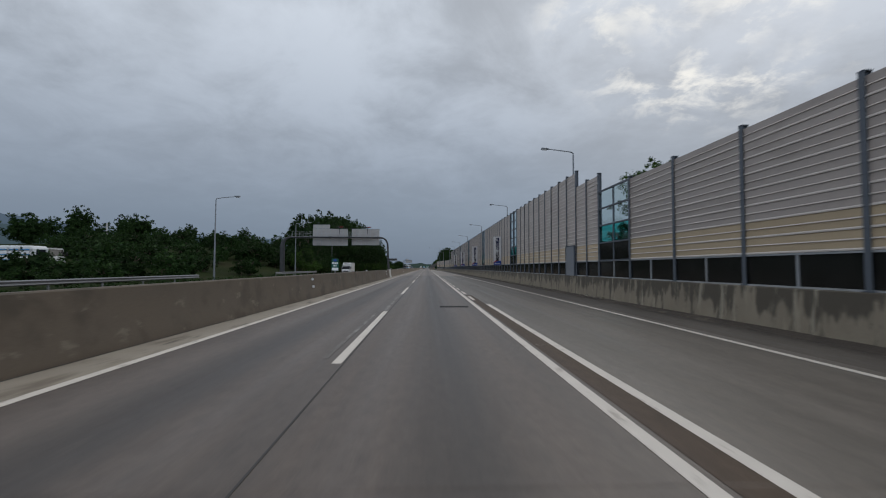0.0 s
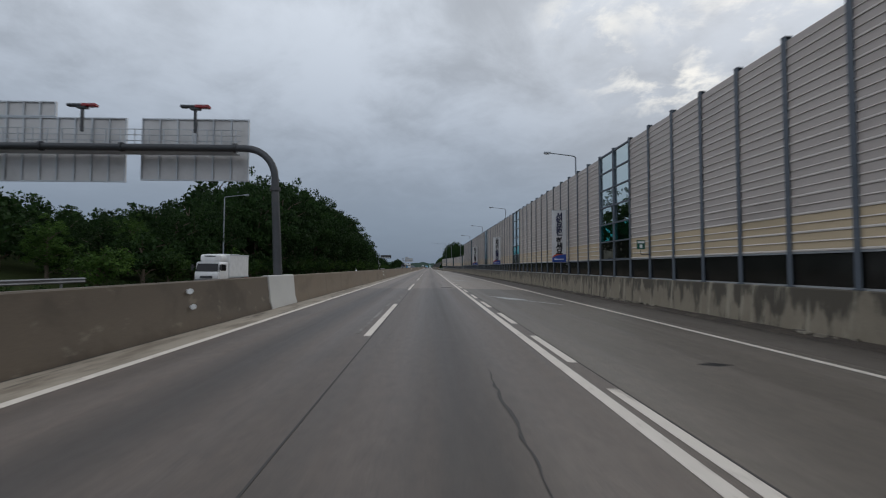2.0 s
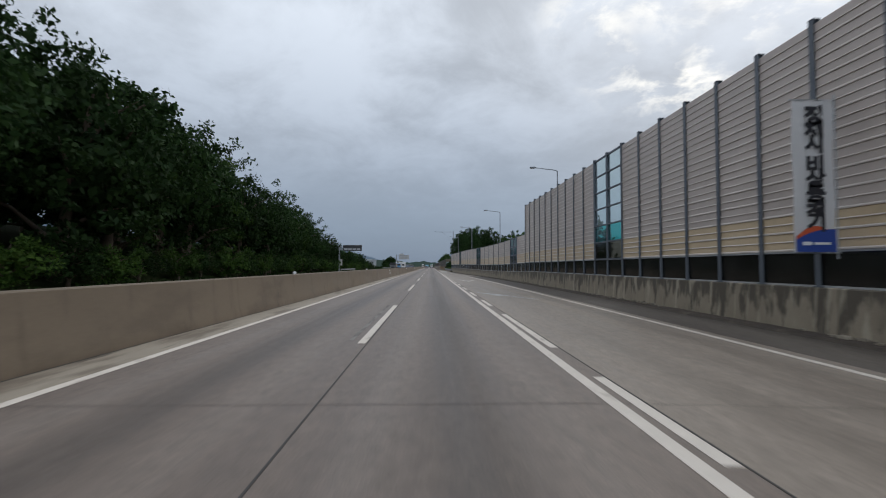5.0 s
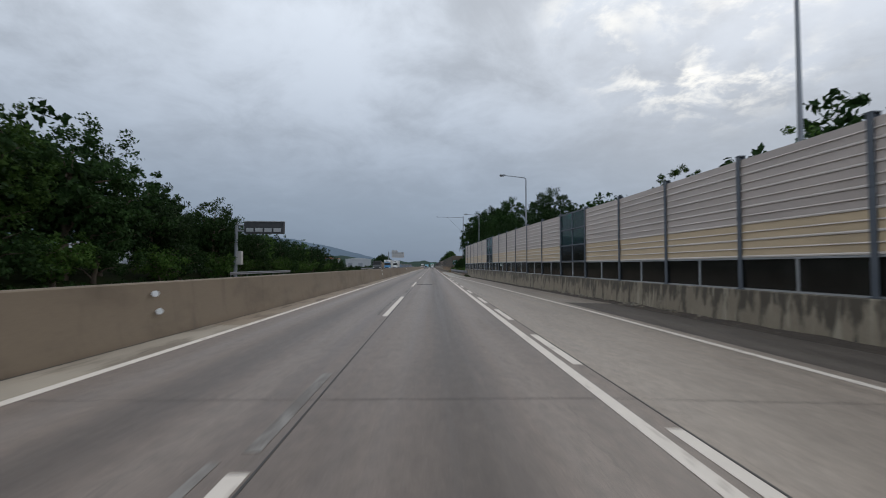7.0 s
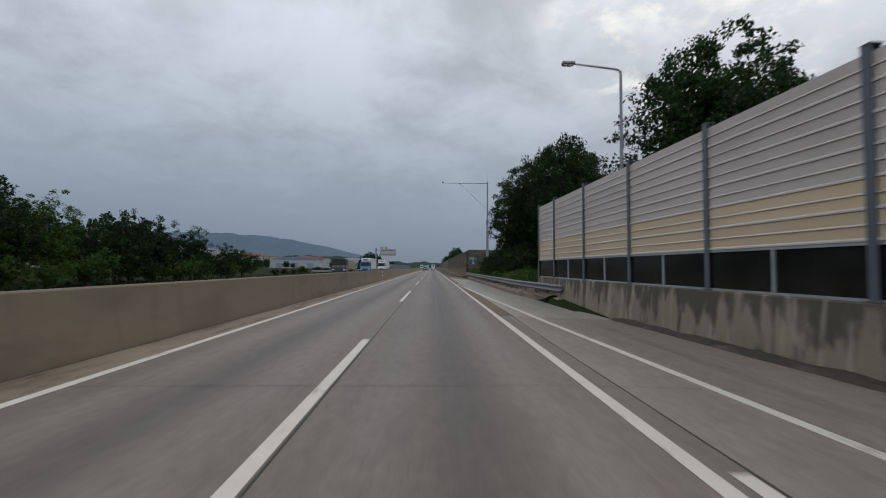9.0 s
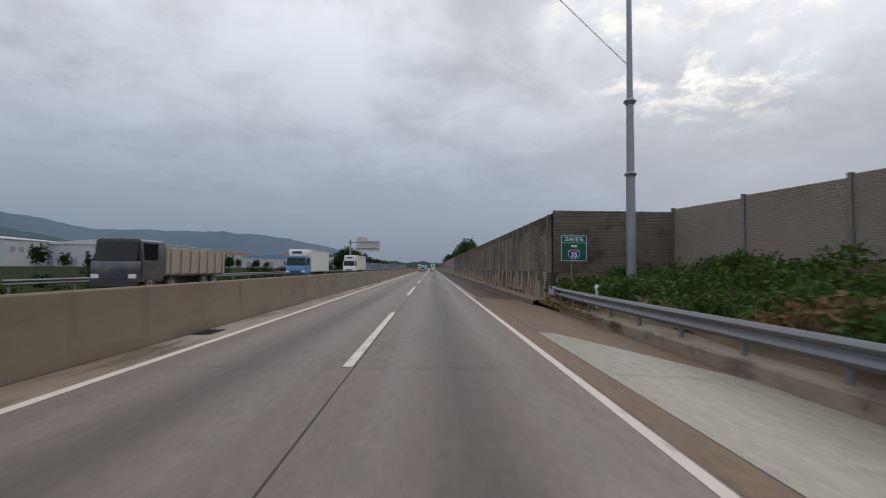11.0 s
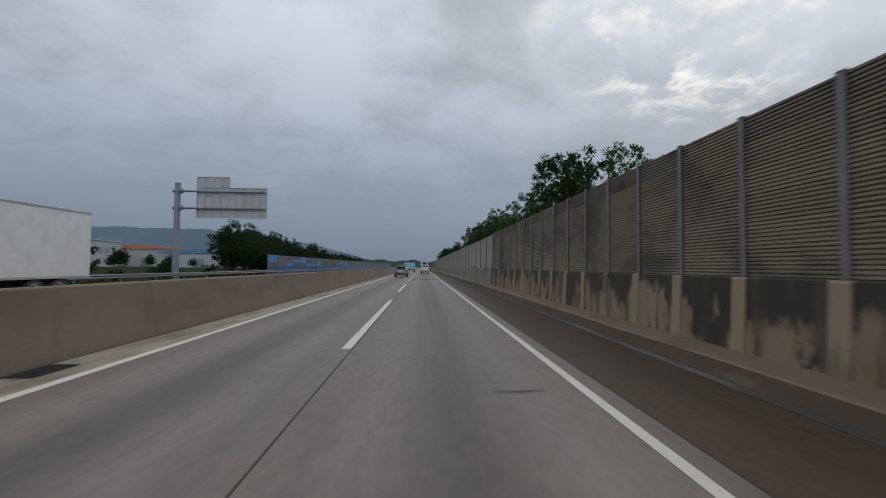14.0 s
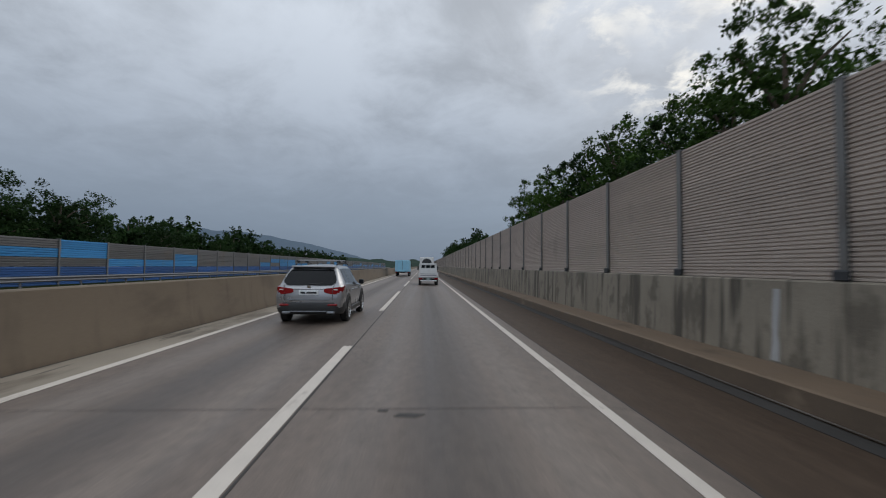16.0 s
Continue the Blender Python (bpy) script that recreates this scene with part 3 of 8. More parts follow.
FALL = [(-60, 0.024), (240, 0.026), (300, 0.05), (322, 0.05), (332, 0.075), (900, 0.075)]


def road_z(x, y):
    return 0.0 if x <= 1.8 else -(x - 1.8) * ease(y, FALL)


def strip(name, left, right, material, y0, y1, lift=0.0, step=8.0, label=""):
    """A long band of pavement between two lines; left and right are numbers or functions of y."""
    bm = bmesh.new()
    n = max(2, int((y1 - y0) / step) + 1)
    rows = []
    for k in range(n):
        y = y0 + (y1 - y0) * k / (n - 1)
        a = left(y) if callable(left) else left
        b = right(y) if callable(right) else right
        xs = [a, 1.8, b] if a < 1.8 < b else [a, (a + b) / 2, b]
        rows.append([bm.verts.new((x, y, road_z(x, y) + lift)) for x in xs])
    for p, q in zip(rows, rows[1:]):
        for k in range(2):
            bm.faces.new((p[k], p[k + 1], q[k + 1], q[k]))
    return tagged(part(name, bm, material), label, "road", kind="structure")


def bank_z(x, y):
    """Height of the open ground beside the road."""
    if x < -20:
        wood = ease(y, [(40, 0), (95, 1), (215, 1), (250, 0.25), (300, 0)])
        rise = ease(-x, [(20, -0.25), (23, 0.1), (40, 0.1 + 5.5 * wood), (70, 0.3 + 6.5 * wood), (160, 0.5 + 5 * wood), (300, 0)])
        return rise
    if x < 5.25:
        return -0.45
    if 268 < y < 326:
        return ease(x, [(5.2, 0.1), (5.6, 0.22), (9, 0.75), (13, 1.55), (20, 1.8), (60, 0.6)])
    return ease(x, [(4, -0.5), (10.3, -0.4), (11.5, 0.2), (60, 0.3)])


bm = bmesh.new()
gx = [-3500, -900, -300, -160, -110, -70, -55, -40, -32, -26, -23, -21, -19, 0, 5.2, 5.6, 7, 9, 11, 13, 16, 20, 60, 200, 900, 3500]
gy = [-1200, -200] + list(range(-60, 560, 10)) + [600, 900, 1500, 4500]
grid = [[bm.verts.new((x, y, bank_z(x, y) if -100 < y < 560 else min(bank_z(x, y), -0.45))) for x in gx] for y in gy]
for a, b in zip(grid, grid[1:]):
    for k in range(len(gx) - 1):
        bm.faces.new((a[k], a[k + 1], b[k + 1], b[k]))
tagged(part("ground", bm, GRASS, smooth=60), "rough grassy ground on both sides of the motorway", "ground", kind="structure")

strip("road", -5.95, 2.2, CONCRETE_OLD, START, 88.6, label="older dark concrete carriageway with two lanes")
strip("road", -5.95, 2.2, CONCRETE_LANE, 88.6, END, label="worn grey concrete carriageway with two lanes")
for y0, y1, mt, words in ((START, 205, EDGE_CONCRETE, "dusty pale concrete strip along the median barrier"), (205, 310, EDGE_BROWN, "brown dusty strip along the median barrier"), (310, END, EDGE_CONCRETE, "dusty pale concrete strip along the median barrier")):
    strip("road_edge", -6.42, -5.47, mt, y0, y1, 0.004, label=words)
aux_edge = lambda y: ease(y, EDGE_LINE) + 0.45
strip("auxiliary_lane", 2.2, aux_edge, CONCRETE_AUX_OLD, START, 88.6, label="rough grey concrete hard shoulder lane")
strip("auxiliary_lane", 2.2, aux_edge, CONCRETE_AUX, 88.6, 262, label="pale concrete hard shoulder lane")
strip("road_edge", 1.97, 2.37, ASPHALT, START, 26, 0.004, label="brown dusty strip between two white lines")
wall_foot = lambda y: ease(y, WALL_LINE) - 0.06
strip("shoulder", aux_edge, wall_foot, ASPHALT_DARK, START, 214, 0.0, label="dark asphalt strip at the foot of the sound wall")
strip("shoulder", aux_edge, wall_foot, CONCRETE_AUX, 214, 262, 0.0, label="pale concrete strip at the foot of the sound wall")
strip("shoulder", 1.92, 2.42, TAN_STRIP, 262, 326, 0.004, label="brown dusty strip between lane and shoulder")
strip("shoulder", 2.42, lambda y: ease(y, [(262, 5.9), (276, 5.05), (312, 5.05), (322, 5.9)]), PALE_SHOULDER, 262, 308, 0.0, label="pale concrete shoulder beside the guard rail")
strip("shoulder", 2.42, lambda y: ease(y, [(308, 5.05), (312, 5.05), (320, 5.2), (328, 4.75), (335, 4.75)]), TAN_STRIP, 308, 326, 0.0, label="brown asphalt shoulder")
strip("shoulder", 2.2, 4.75, ASPHALT, 326, END, 0.0, label="brown asphalt shoulder below the stained wall")
strip("oncoming_road", -20.6, -7.1, CONCRETE_LANE, START, END, label="worn grey concrete carriageway for oncoming traffic")

# concrete patch with a slanting end on the shoulder
bm = bmesh.new()
faces(bm, [(2.44, 307.9, road_z(2.44, 308) + 0.004), (4.98, 307.9, road_z(4.98, 308) + 0.004), (2.9, 312.5, road_z(2.9, 312) + 0.004), (2.44, 312.5, road_z(2.44, 312) + 0.004)], [(0, 1, 2, 3)])
tagged(part("shoulder", bm, PALE_SHOULDER), "slanting end of the pale concrete shoulder", "road", kind="structure")


def line_mark(name, x, half, y0, y1, material, label, lift=0.006, step=10.0):
    """Paint with a body of 4 mm on the road; x is a number or a function of y."""
    bm = bmesh.new()
    n = max(2, int((y1 - y0) / step) + 1)
    f = x if callable(x) else (lambda y: x)
    st = []
    for k in range(n):
        y = y0 + (y1 - y0) * k / (n - 1)
        c = f(y)
        st.append(lambda u, v, c=c, y=y: (c + u, y, road_z(c + u, y) + v))
    extrude(bm, [(-half, lift - 0.004), (half, lift - 0.004), (half, lift), (-half, lift)], st)
    return tagged(part(name, bm, material), label, "road marking", kind="structure")


line_mark("line_left", -5.4, 0.085, START, END, WHITE_LINE, "solid white edge line beside the median")
line_mark("line_right", 1.8, 0.09, START, 262, WHITE_LINE, "solid white line on the right of the lane")
line_mark("line_right", 1.8, 0.075, 262, END, WHITE_LINE, "solid white line on the right of the lane")
line_mark("line_outer", lambda y: ease(y, EDGE_LINE), 0.09, START, 290, WHITE_LINE, "solid white line at the shoulder's outer edge")
line_mark("road_joint", -1.755, 0.012, START, END, JOINT, "dark sealed joint between the two lanes", 0.005)
line_mark("road_joint", lambda y: ease(y, [(255, 2.2), (266, 2.42), (320, 2.42), (328, 2.2)]), 0.012, 26, END, JOINT, "dark joint between lane and shoulder", 0.005)
line_mark("road_joint", -6.40, 0.02, START, END, JOINT, "dark gap at the median's foot", 0.006)
line_mark("line_far", -7.75, 0.08, START, END, WHITE_LINE, "solid white line of the oncoming carriageway")
line_mark("line_far", -18.4, 0.08, START, END, WHITE_LINE, "solid white outer line of the oncoming carriageway")
DASH_AT = [7.4, 27.0, 47.0, 65.8, 86.6, 108.4, 126.8, 147.5, 167.5, 187.5, 207.2, 227.6, 248.2, 268.0, 288.0, 308.2, 327.1, 347.5, 367.7, 388.3, 407.7, 427.8, 447.4]
for k in range(-2, 42):
    y = DASH_AT[k] if 0 <= k < 23 else 7.4 + 20 * k
    length = 10.4 if k == 4 else 8.9 if k < 16 else 11.2 if k == 16 else 12.4
    tagged(line_mark("lane_dash", -1.875, 0.085 if k < 16 else 0.092, y, y + length, WHITE_LINE, "worn white lane dash", step=2.0), group="lane dashes")
    if k < 12:
        tagged(line_mark("old_lane_dash", -2.16, 0.05, y + 0.4, y + length + 0.2, FADED_LINE, "faded ghost of an older lane dash", step=2.0), group="old lane dashes")
    for x in (-11.3, -14.9):
        tagged(line_mark("lane_dash", x, 0.075, y + 6, y + 14, WHITE_LINE, "white lane dash of the oncoming carriageway"), group="oncoming lane dashes")
for y0, y1 in ((16.8, 26.5), (36.2, 44.5), (74.9, 79.6), (196.8, 199.6), (219.5, 224.6)):
    tagged(line_mark("old_lane_dash", -1.93, 0.075, y0, y1, FADED_LINE, "faded ghost of an older lane dash", step=2.0), group="old lane dashes")
tagged(line_mark("hatch_dash", 2.46, 0.09, -12, 19.8, WHITE_LINE, "white line beside the shoulder joint"), group="shoulder dashes")
hatch = [48.0 + 5.173 * k - (0.6 if 2 < k < 7 else 0) for k in range(-5, 11)] + [104.9 + 5.267 * k for k in range(9)] + [150.0 + 6.3 * k for k in range(6)] + [188.0, 194.1, 200.2, 206.3, 212.5, 219.4, 226.4, 233.4, 240.4, 247.4]
for y in hatch:
    tagged(line_mark("hatch_dash", 2.09, 0.085, y, y + (2.9 if y < 150 else 3.2), WHITE_LINE, "short white dash beside the solid line", step=2.0), group="shoulder dashes")


def road_patch(pts, material, label):
    bm = bmesh.new()
    n = len(pts)
    top = [bm.verts.new((x, y, road_z(x, y) + 0.005)) for x, y in pts]
    low = [bm.verts.new((x, y, road_z(x, y) - 0.01)) for x, y in pts]
    bm.faces.new(top)
    for k in range(n):
        bm.faces.new((top[k], low[k], low[(k + 1) % n], top[(k + 1) % n]))
    return tagged(part("road_patch", bm, material), label, "road patch", kind="structure")


road_patch([(0.22, 17.96), (1.43, 17.96), (1.43, 18.62), (0.22, 18.62)], PATCH, "dark asphalt repair in the lane")
road_patch([(-1.6, 231.1), (-0.3, 231.1), (-0.3, 231.8), (-1.6, 231.8)], PATCH, "dark asphalt repair in the lane")
road_patch([(-1.74, 433.0), (1.79, 433.1), (1.79, 434.02), (-1.74, 433.95)], PATCH, "dark asphalt band across the lane")
road_patch([(1.81, 433.1), (2.2, 433.12), (2.2, 434.05), (1.81, 434.02)], PATCH, "dark asphalt band across the lane")
rnd = random.Random(4)
road_patch([(0.95 + 0.5 * math.cos(a) * rnd.uniform(0.75, 1.1), 90.2 + 0.28 * math.sin(a) * rnd.uniform(0.7, 1.1)) for a in [k * math.tau / 14 for k in range(14)]], PATCH, "dark rounded asphalt repair in the lane")
road_patch([(3.5, 40.2), (4.5, 40.25), (4.45, 40.5), (3.55, 40.42)], PATCH, "dark worn hole in the shoulder lane")
road_patch([(4.3, 62.95), (4.62, 62.86), (5.0, 62.98), (4.66, 63.14)], PATCH, "dark worn hole in the shoulder lane")


road_patch([(-0.66, 435.95), (-0.4, 435.9), (-0.3, 436.02), (-0.58, 436.06)], JOINT, "small dark scuff in the lane")
road_patch([(-0.85, 436.12), (-0.74, 436.1), (-0.72, 436.17), (-0.84, 436.18)], JOINT, "small dark scuff in the lane")
road_patch([(0.55, 385.3), (0.9, 385.26), (1.25, 385.36), (0.88, 385.36)], JOINT, "thin dark crack across the lane")
def crack(x0, y0, x1, y1, seed, wide=0.012):
    """A thin wandering crack in the concrete."""
    rnd = random.Random(seed)
    n = max(8, int(math.hypot(x1 - x0, y1 - y0) * 5))
    bm = bmesh.new()
    rows, off = [], 0.0
    along_x = abs(x1 - x0) > abs(y1 - y0)
    for k in range(n + 1):
        off = 0.8 * off + rnd.uniform(-0.035, 0.035)
        x, y, w = x0 + (x1 - x0) * k / n, y0 + (y1 - y0) * k / n, wide * rnd.uniform(0.3, 1.4) * min(1, 4 * k / n + 0.1, 4 - 4 * k / n + 0.1)
        pts = ((x, y + off - w), (x, y + off + w)) if along_x else ((x + off - w, y), (x + off + w, y))
        rows.append([bm.verts.new((a, b, road_z(a, b) + 0.0055)) for a, b in pts])
    for p, q in zip(rows, rows[1:]):
        bm.faces.new((p[0], p[1], q[1], q[0]))
    tagged(part("crack", bm, JOINT), "thin dark crack in the concrete", "crack", "cracks", kind="structure")


for k, c in enumerate(((0.55, 62.4, 0.45, 58.2), (0.45, 58.2, 0.62, 55.0), (0.75, 107.6, 1.25, 102.2), (0.3, 102.1, 1.5, 102.2), (0.45, 96.5, 0.85, 92.6), (0.5, 229.0, 1.3, 229.4), (2.5, 225.4, 3.6, 224.6), (3.3, 222.6, 5.0, 223.3), (2.5, 228.5, 4.2, 229.2),
                       (0.35, 141.0, 0.8, 136.0), (3.1, 195.2, 4.6, 195.0), (2.6, 91.0, 4.6, 91.3), (-4.2, 126.2, -2.6, 126.4), (3.0, 33.6, 3.9, 33.7), (2.4, 219.5, 2.9, 214.0))):
    crack(*c, 50 + k, 0.02 if k % 3 == 0 else 0.012)
# faint round tyre mark
bm = bmesh.new()
rings = [[bm.verts.new((0.05 + r * math.cos(k * math.tau / 48), 318.9 + r * math.sin(k * math.tau / 48), 0.004)) for k in range(48)] for r in (0.86, 0.885)]
for k in range(48):
    bm.faces.new((rings[0][k], rings[1][k], rings[1][(k + 1) % 48], rings[0][(k + 1) % 48]))
tagged(part("tyre_mark", bm, JOINT), "thin dark ring left on the lane", "road mark", kind="structure")


def flat_sign(name, outline, label, material=WHITE_LINE):
    bm = bmesh.new()
    st = [bm.verts.new((x, y, road_z(x, y) + 0.006)) for x, y in outline]
    bm.faces.new(st)
    return tagged(part(name, bm, material), label, "road marking", kind="structure")


# lane arrows that send traffic back to the left, and a give-way triangle
for x, y in ((5.75, 75.5), (5.35, 104.8), (5.3, 131.4), (5.25, 160.9)):
    flat_sign("road_arrow", [(x + dx, y + dy) for dx, dy in ((-0.07, 0.0), (0.12, 0.1), (-1.36, 2.45), (-1.0, 2.85), (-2.8, 5.0), (-1.9, 2.2), (-1.52, 2.3))], "white merge arrow on the shoulder lane", ARROW_PAINT)
A, B, C = Vector((2.8, 191.3)), Vector((4.95, 191.4)), Vector((3.8, 186.4))
mid = (A + B + C) / 3
bm = bmesh.new()
outer = [bm.verts.new((p.x, p.y, road_z(p.x, p.y) + 0.006)) for p in (A, B, C)]
inner = [bm.verts.new((q.x, q.y, road_z(q.x, q.y) + 0.006)) for q in (mid + (p - mid) * s for p, s in ((A, 0.72), (B, 0.72), (C, 0.62)))]
for k in range(3):
    bm.faces.new((outer[k], outer[(k + 1) % 3], inner[(k + 1) % 3], inner[k]))
tagged(part("give_way_mark", bm, WHITE_LINE), "white outlined triangle painted on the shoulder lane", "road marking", kind="structure")

# transverse contraction joints
for k in range(80):
    y = -3.0 + 6.1 * k
    bm = bmesh.new()
    x1 = min(aux_edge(y), 7.7) if y < 262 else 2.18
    for a, b in ((-5.9, 1.8), (1.8, x1)):
        faces(bm, [(a, y, road_z(a, y) + 0.004), (b, y + 0.01, road_z(b, y) + 0.004), (b, y + 0.022, road_z(b, y) + 0.004), (a, y + 0.012, road_z(a, y) + 0.004)], [(0, 1, 2, 3)])
    tagged(part("cross_joint", bm, CONCRETE_LANE if k % 3 else JOINT), "thin transverse joint in the concrete", "road joint", "cross joints", kind="structure")

# bare soil below the overgrown slope
bm = bmesh.new()
rows = [[bm.verts.new((x, y, bank_z(x, y) + 0.02 + 0.05 * noise.noise(Vector((x, y * 0.7, 1))))) for x in (5.27, 5.62, 5.9, 6.3, 6.8, 7.4, 8.0)] for y in range(269, 325, 2)]
for p, q in zip(rows, rows[1:]):
    for k in range(6):
        bm.faces.new((p[k], p[k + 1], q[k + 1], q[k]))
tagged(part("verge", bm, SOIL, smooth=60), "bare red-brown soil at the foot of the slope", "soil", kind="structure")

# silted gutter ledge along the foot of the first wall
bm = bmesh.new()
rows = []
for k in range(420):
    y = START + (262 - START) * k / 419
    w = ease(y, WALL_LINE)
    bump_ = noise.noise(Vector((y * 0.6, 3.0, 0)))
    x0 = w - 0.62 + 0.10 * bump_
    rows.append([bm.verts.new(p) for p in ((x0, y, road_z(x0, y) - 0.01), (x0 + 0.09, y, road_z(x0, y) + 0.07 + 0.02 * bump_), (w - 0.05, y, -0.07 + 0.05 * noise.noise(Vector((y * 1.3, 8.0, 0)))))])
for p, q in zip(rows, rows[1:]):
    for k in range(2):
        bm.faces.new((p[k], p[k + 1], q[k + 1], q[k]))
tagged(part("gutter_ledge", bm, SILT, smooth=30), "dark silted ledge along the wall's foot", "gutter", kind="structure")

# ---- median barrier ----
MEDIAN_SHAPE = [(-6.42, -0.05), (-6.42, 0.08), (-6.50, 0.30), (-6.60, 1.22), (-6.63, 1.25), (-6.79, 1.25), (-6.82, 1.22), (-6.92, 0.30), (-7.0, 0.08), (-7.0, -0.05)]


def barrier(name, y0, y1, material, label, grow=0.0):
    bm = bmesh.new()
    n = max(2, int((y1 - y0) / 12))
    extrude(bm, [(x + (grow if x > -6.71 else -grow), z + (grow if z > 1 else 0)) for x, z in MEDIAN_SHAPE], [lambda u, v, y=y0 + (y1 - y0) * k / (n - 1): (u, y, v) for k in range(n)])
    return tagged(part(name, bm, material, smooth=25), label, "crash barrier", kind="structure")


MEDIAN_JOINTS = [START, 72.3, 75.4, 322.0, 348.0, 470.0, END]
for k, (a, b) in enumerate(zip(MEDIAN_JOINTS, MEDIAN_JOINTS[1:])):
    if k == 1:
        barrier("median_barrier", a + 0.02, b - 0.02, MEDIAN_PALE, "newer pale concrete section of the median barrier", 0.03)
    else:
        barrier("median_barrier", a, b - 0.02, MEDIAN if k else MEDIAN_OLD, "long tan concrete median barrier with dark streaks")

# ---- sound walls ----
ROW = 0.515


def panel_mesh(name, length, height, material, ribs=1):
    """One sound-wall panel: a shallow pressed face with proud bright edges; its foot lies at z 0, its face at x 0."""
    bm = bmesh.new()
    box(bm, 0.0, 0.09, 0.0, length, 0.0, height - 0.004, 0)
    for k in range(ribs):
        z = height * k / ribs
        w = 0.034 if k == 0 else 0.010
        faces(bm, [(-0.028, 0, z + 0.002), (-0.028, length, z + 0.002), (-0.028, 0, z + w), (-0.028, length, z + w), (0.0, 0, z), (0.0, length, z), (0.0, 0, z + w + 0.03), (0.0, length, z + w + 0.03)],
              [(0, 1, 3, 2), (2, 3, 7, 6), (4, 5, 1, 0)], 1)
    return finish(name, bm, [material, PANEL_RIB])


def ribbed_mesh(name, length, height, material, pitch=0.075, depth=0.035):
    """One louvred panel with horizontal ribs."""
    bm = bmesh.new()
    outline = []
    n = int(height / pitch)
    for k in range(n):
        z = height * k / n
        outline += [(0.0, z), (-depth, z + 0.012), (-depth, z + pitch * 0.66), (0.0, z + pitch * 0.84)]
    outline.append((0.0, height - 0.003))
    extrude(bm, outline, [lambda u, v, y=y: (u, y, v) for y in (0.0, length)], closed=False)
    faces(bm, [(0.0, 0, 0), (0.06, 0, 0), (0.06, length, 0), (0.06, length, height - 0.003), (0.06, 0, height - 0.003), (0.0, 0, height - 0.003), (0.0, length, height - 0.003)], [(1, 2, 3, 4), (5, 4, 3, 6)])
    return finish(name, bm, material)


def post_mesh(name, height, wide=0.17, deep=0.20):
    """An H-section steel post with a small cap."""
    bm = bmesh.new()
    t = 0.016
    box(bm, -0.05, -0.05 + t, -wide / 2, wide / 2, 0, height)
    box(bm, -0.05 + deep - t, -0.05 + deep, -wide / 2, wide / 2, 0, height)
    box(bm, -0.05 + t, -0.05 + deep - t, -t / 2, t / 2, 0, height)
    box(bm, -0.06, -0.04 + deep, -wide / 2 - 0.01, wide / 2 + 0.01, height, height + 0.02)
    box(bm, -0.075, -0.03 + deep, -wide / 2 - 0.05, wide / 2 + 0.05, 0, 0.03)
    return finish(name, bm, POST_STEEL)


FOOT, PANEL_FOOT = 1.11, 2.10
SAG = [(184, 0.0), (190, 0.10), (200, 0.17), (214, 0.18), (224, 0.12), (232, 0.06), (250, 0.0)]   # the wall dips with the ground
wall_a = tagged(thing("sound_wall_low", "grey and cream aluminium sound wall with smoked lower panes", "sound wall", at=(10, 0, 0)), kind="structure")
wall_b = tagged(thing("sound_wall_tall", "tall grey and cream aluminium sound wall with glazed bays", "sound wall", at=(10, 30, 0)), kind="structure")
wall_c = tagged(thing("sound_wall_end", "lower grey and cream sound wall closing in on the road", "sound wall", at=(10, 186, 0)), kind="structure")

MESHES = {}


def shared(key, make):
    if key not in MESHES:
        MESHES[key] = make()
    return MESHES[key]


def wall_spot(y):
    return Vector((ease(y, WALL_LINE), y, 0))


def walk_wall(y0, step, count):
    """Places of posts along the wall's line, a fixed step apart."""
    p = wall_spot(y0)
    out = [p]
    for _ in range(count):
        y = p.y + step
        for _ in range(3):
            q = wall_spot(y)
            y += step - (q - p).length
        p = wall_spot(y)
        out.append(p)
    return out


FAR_PANELS = {}


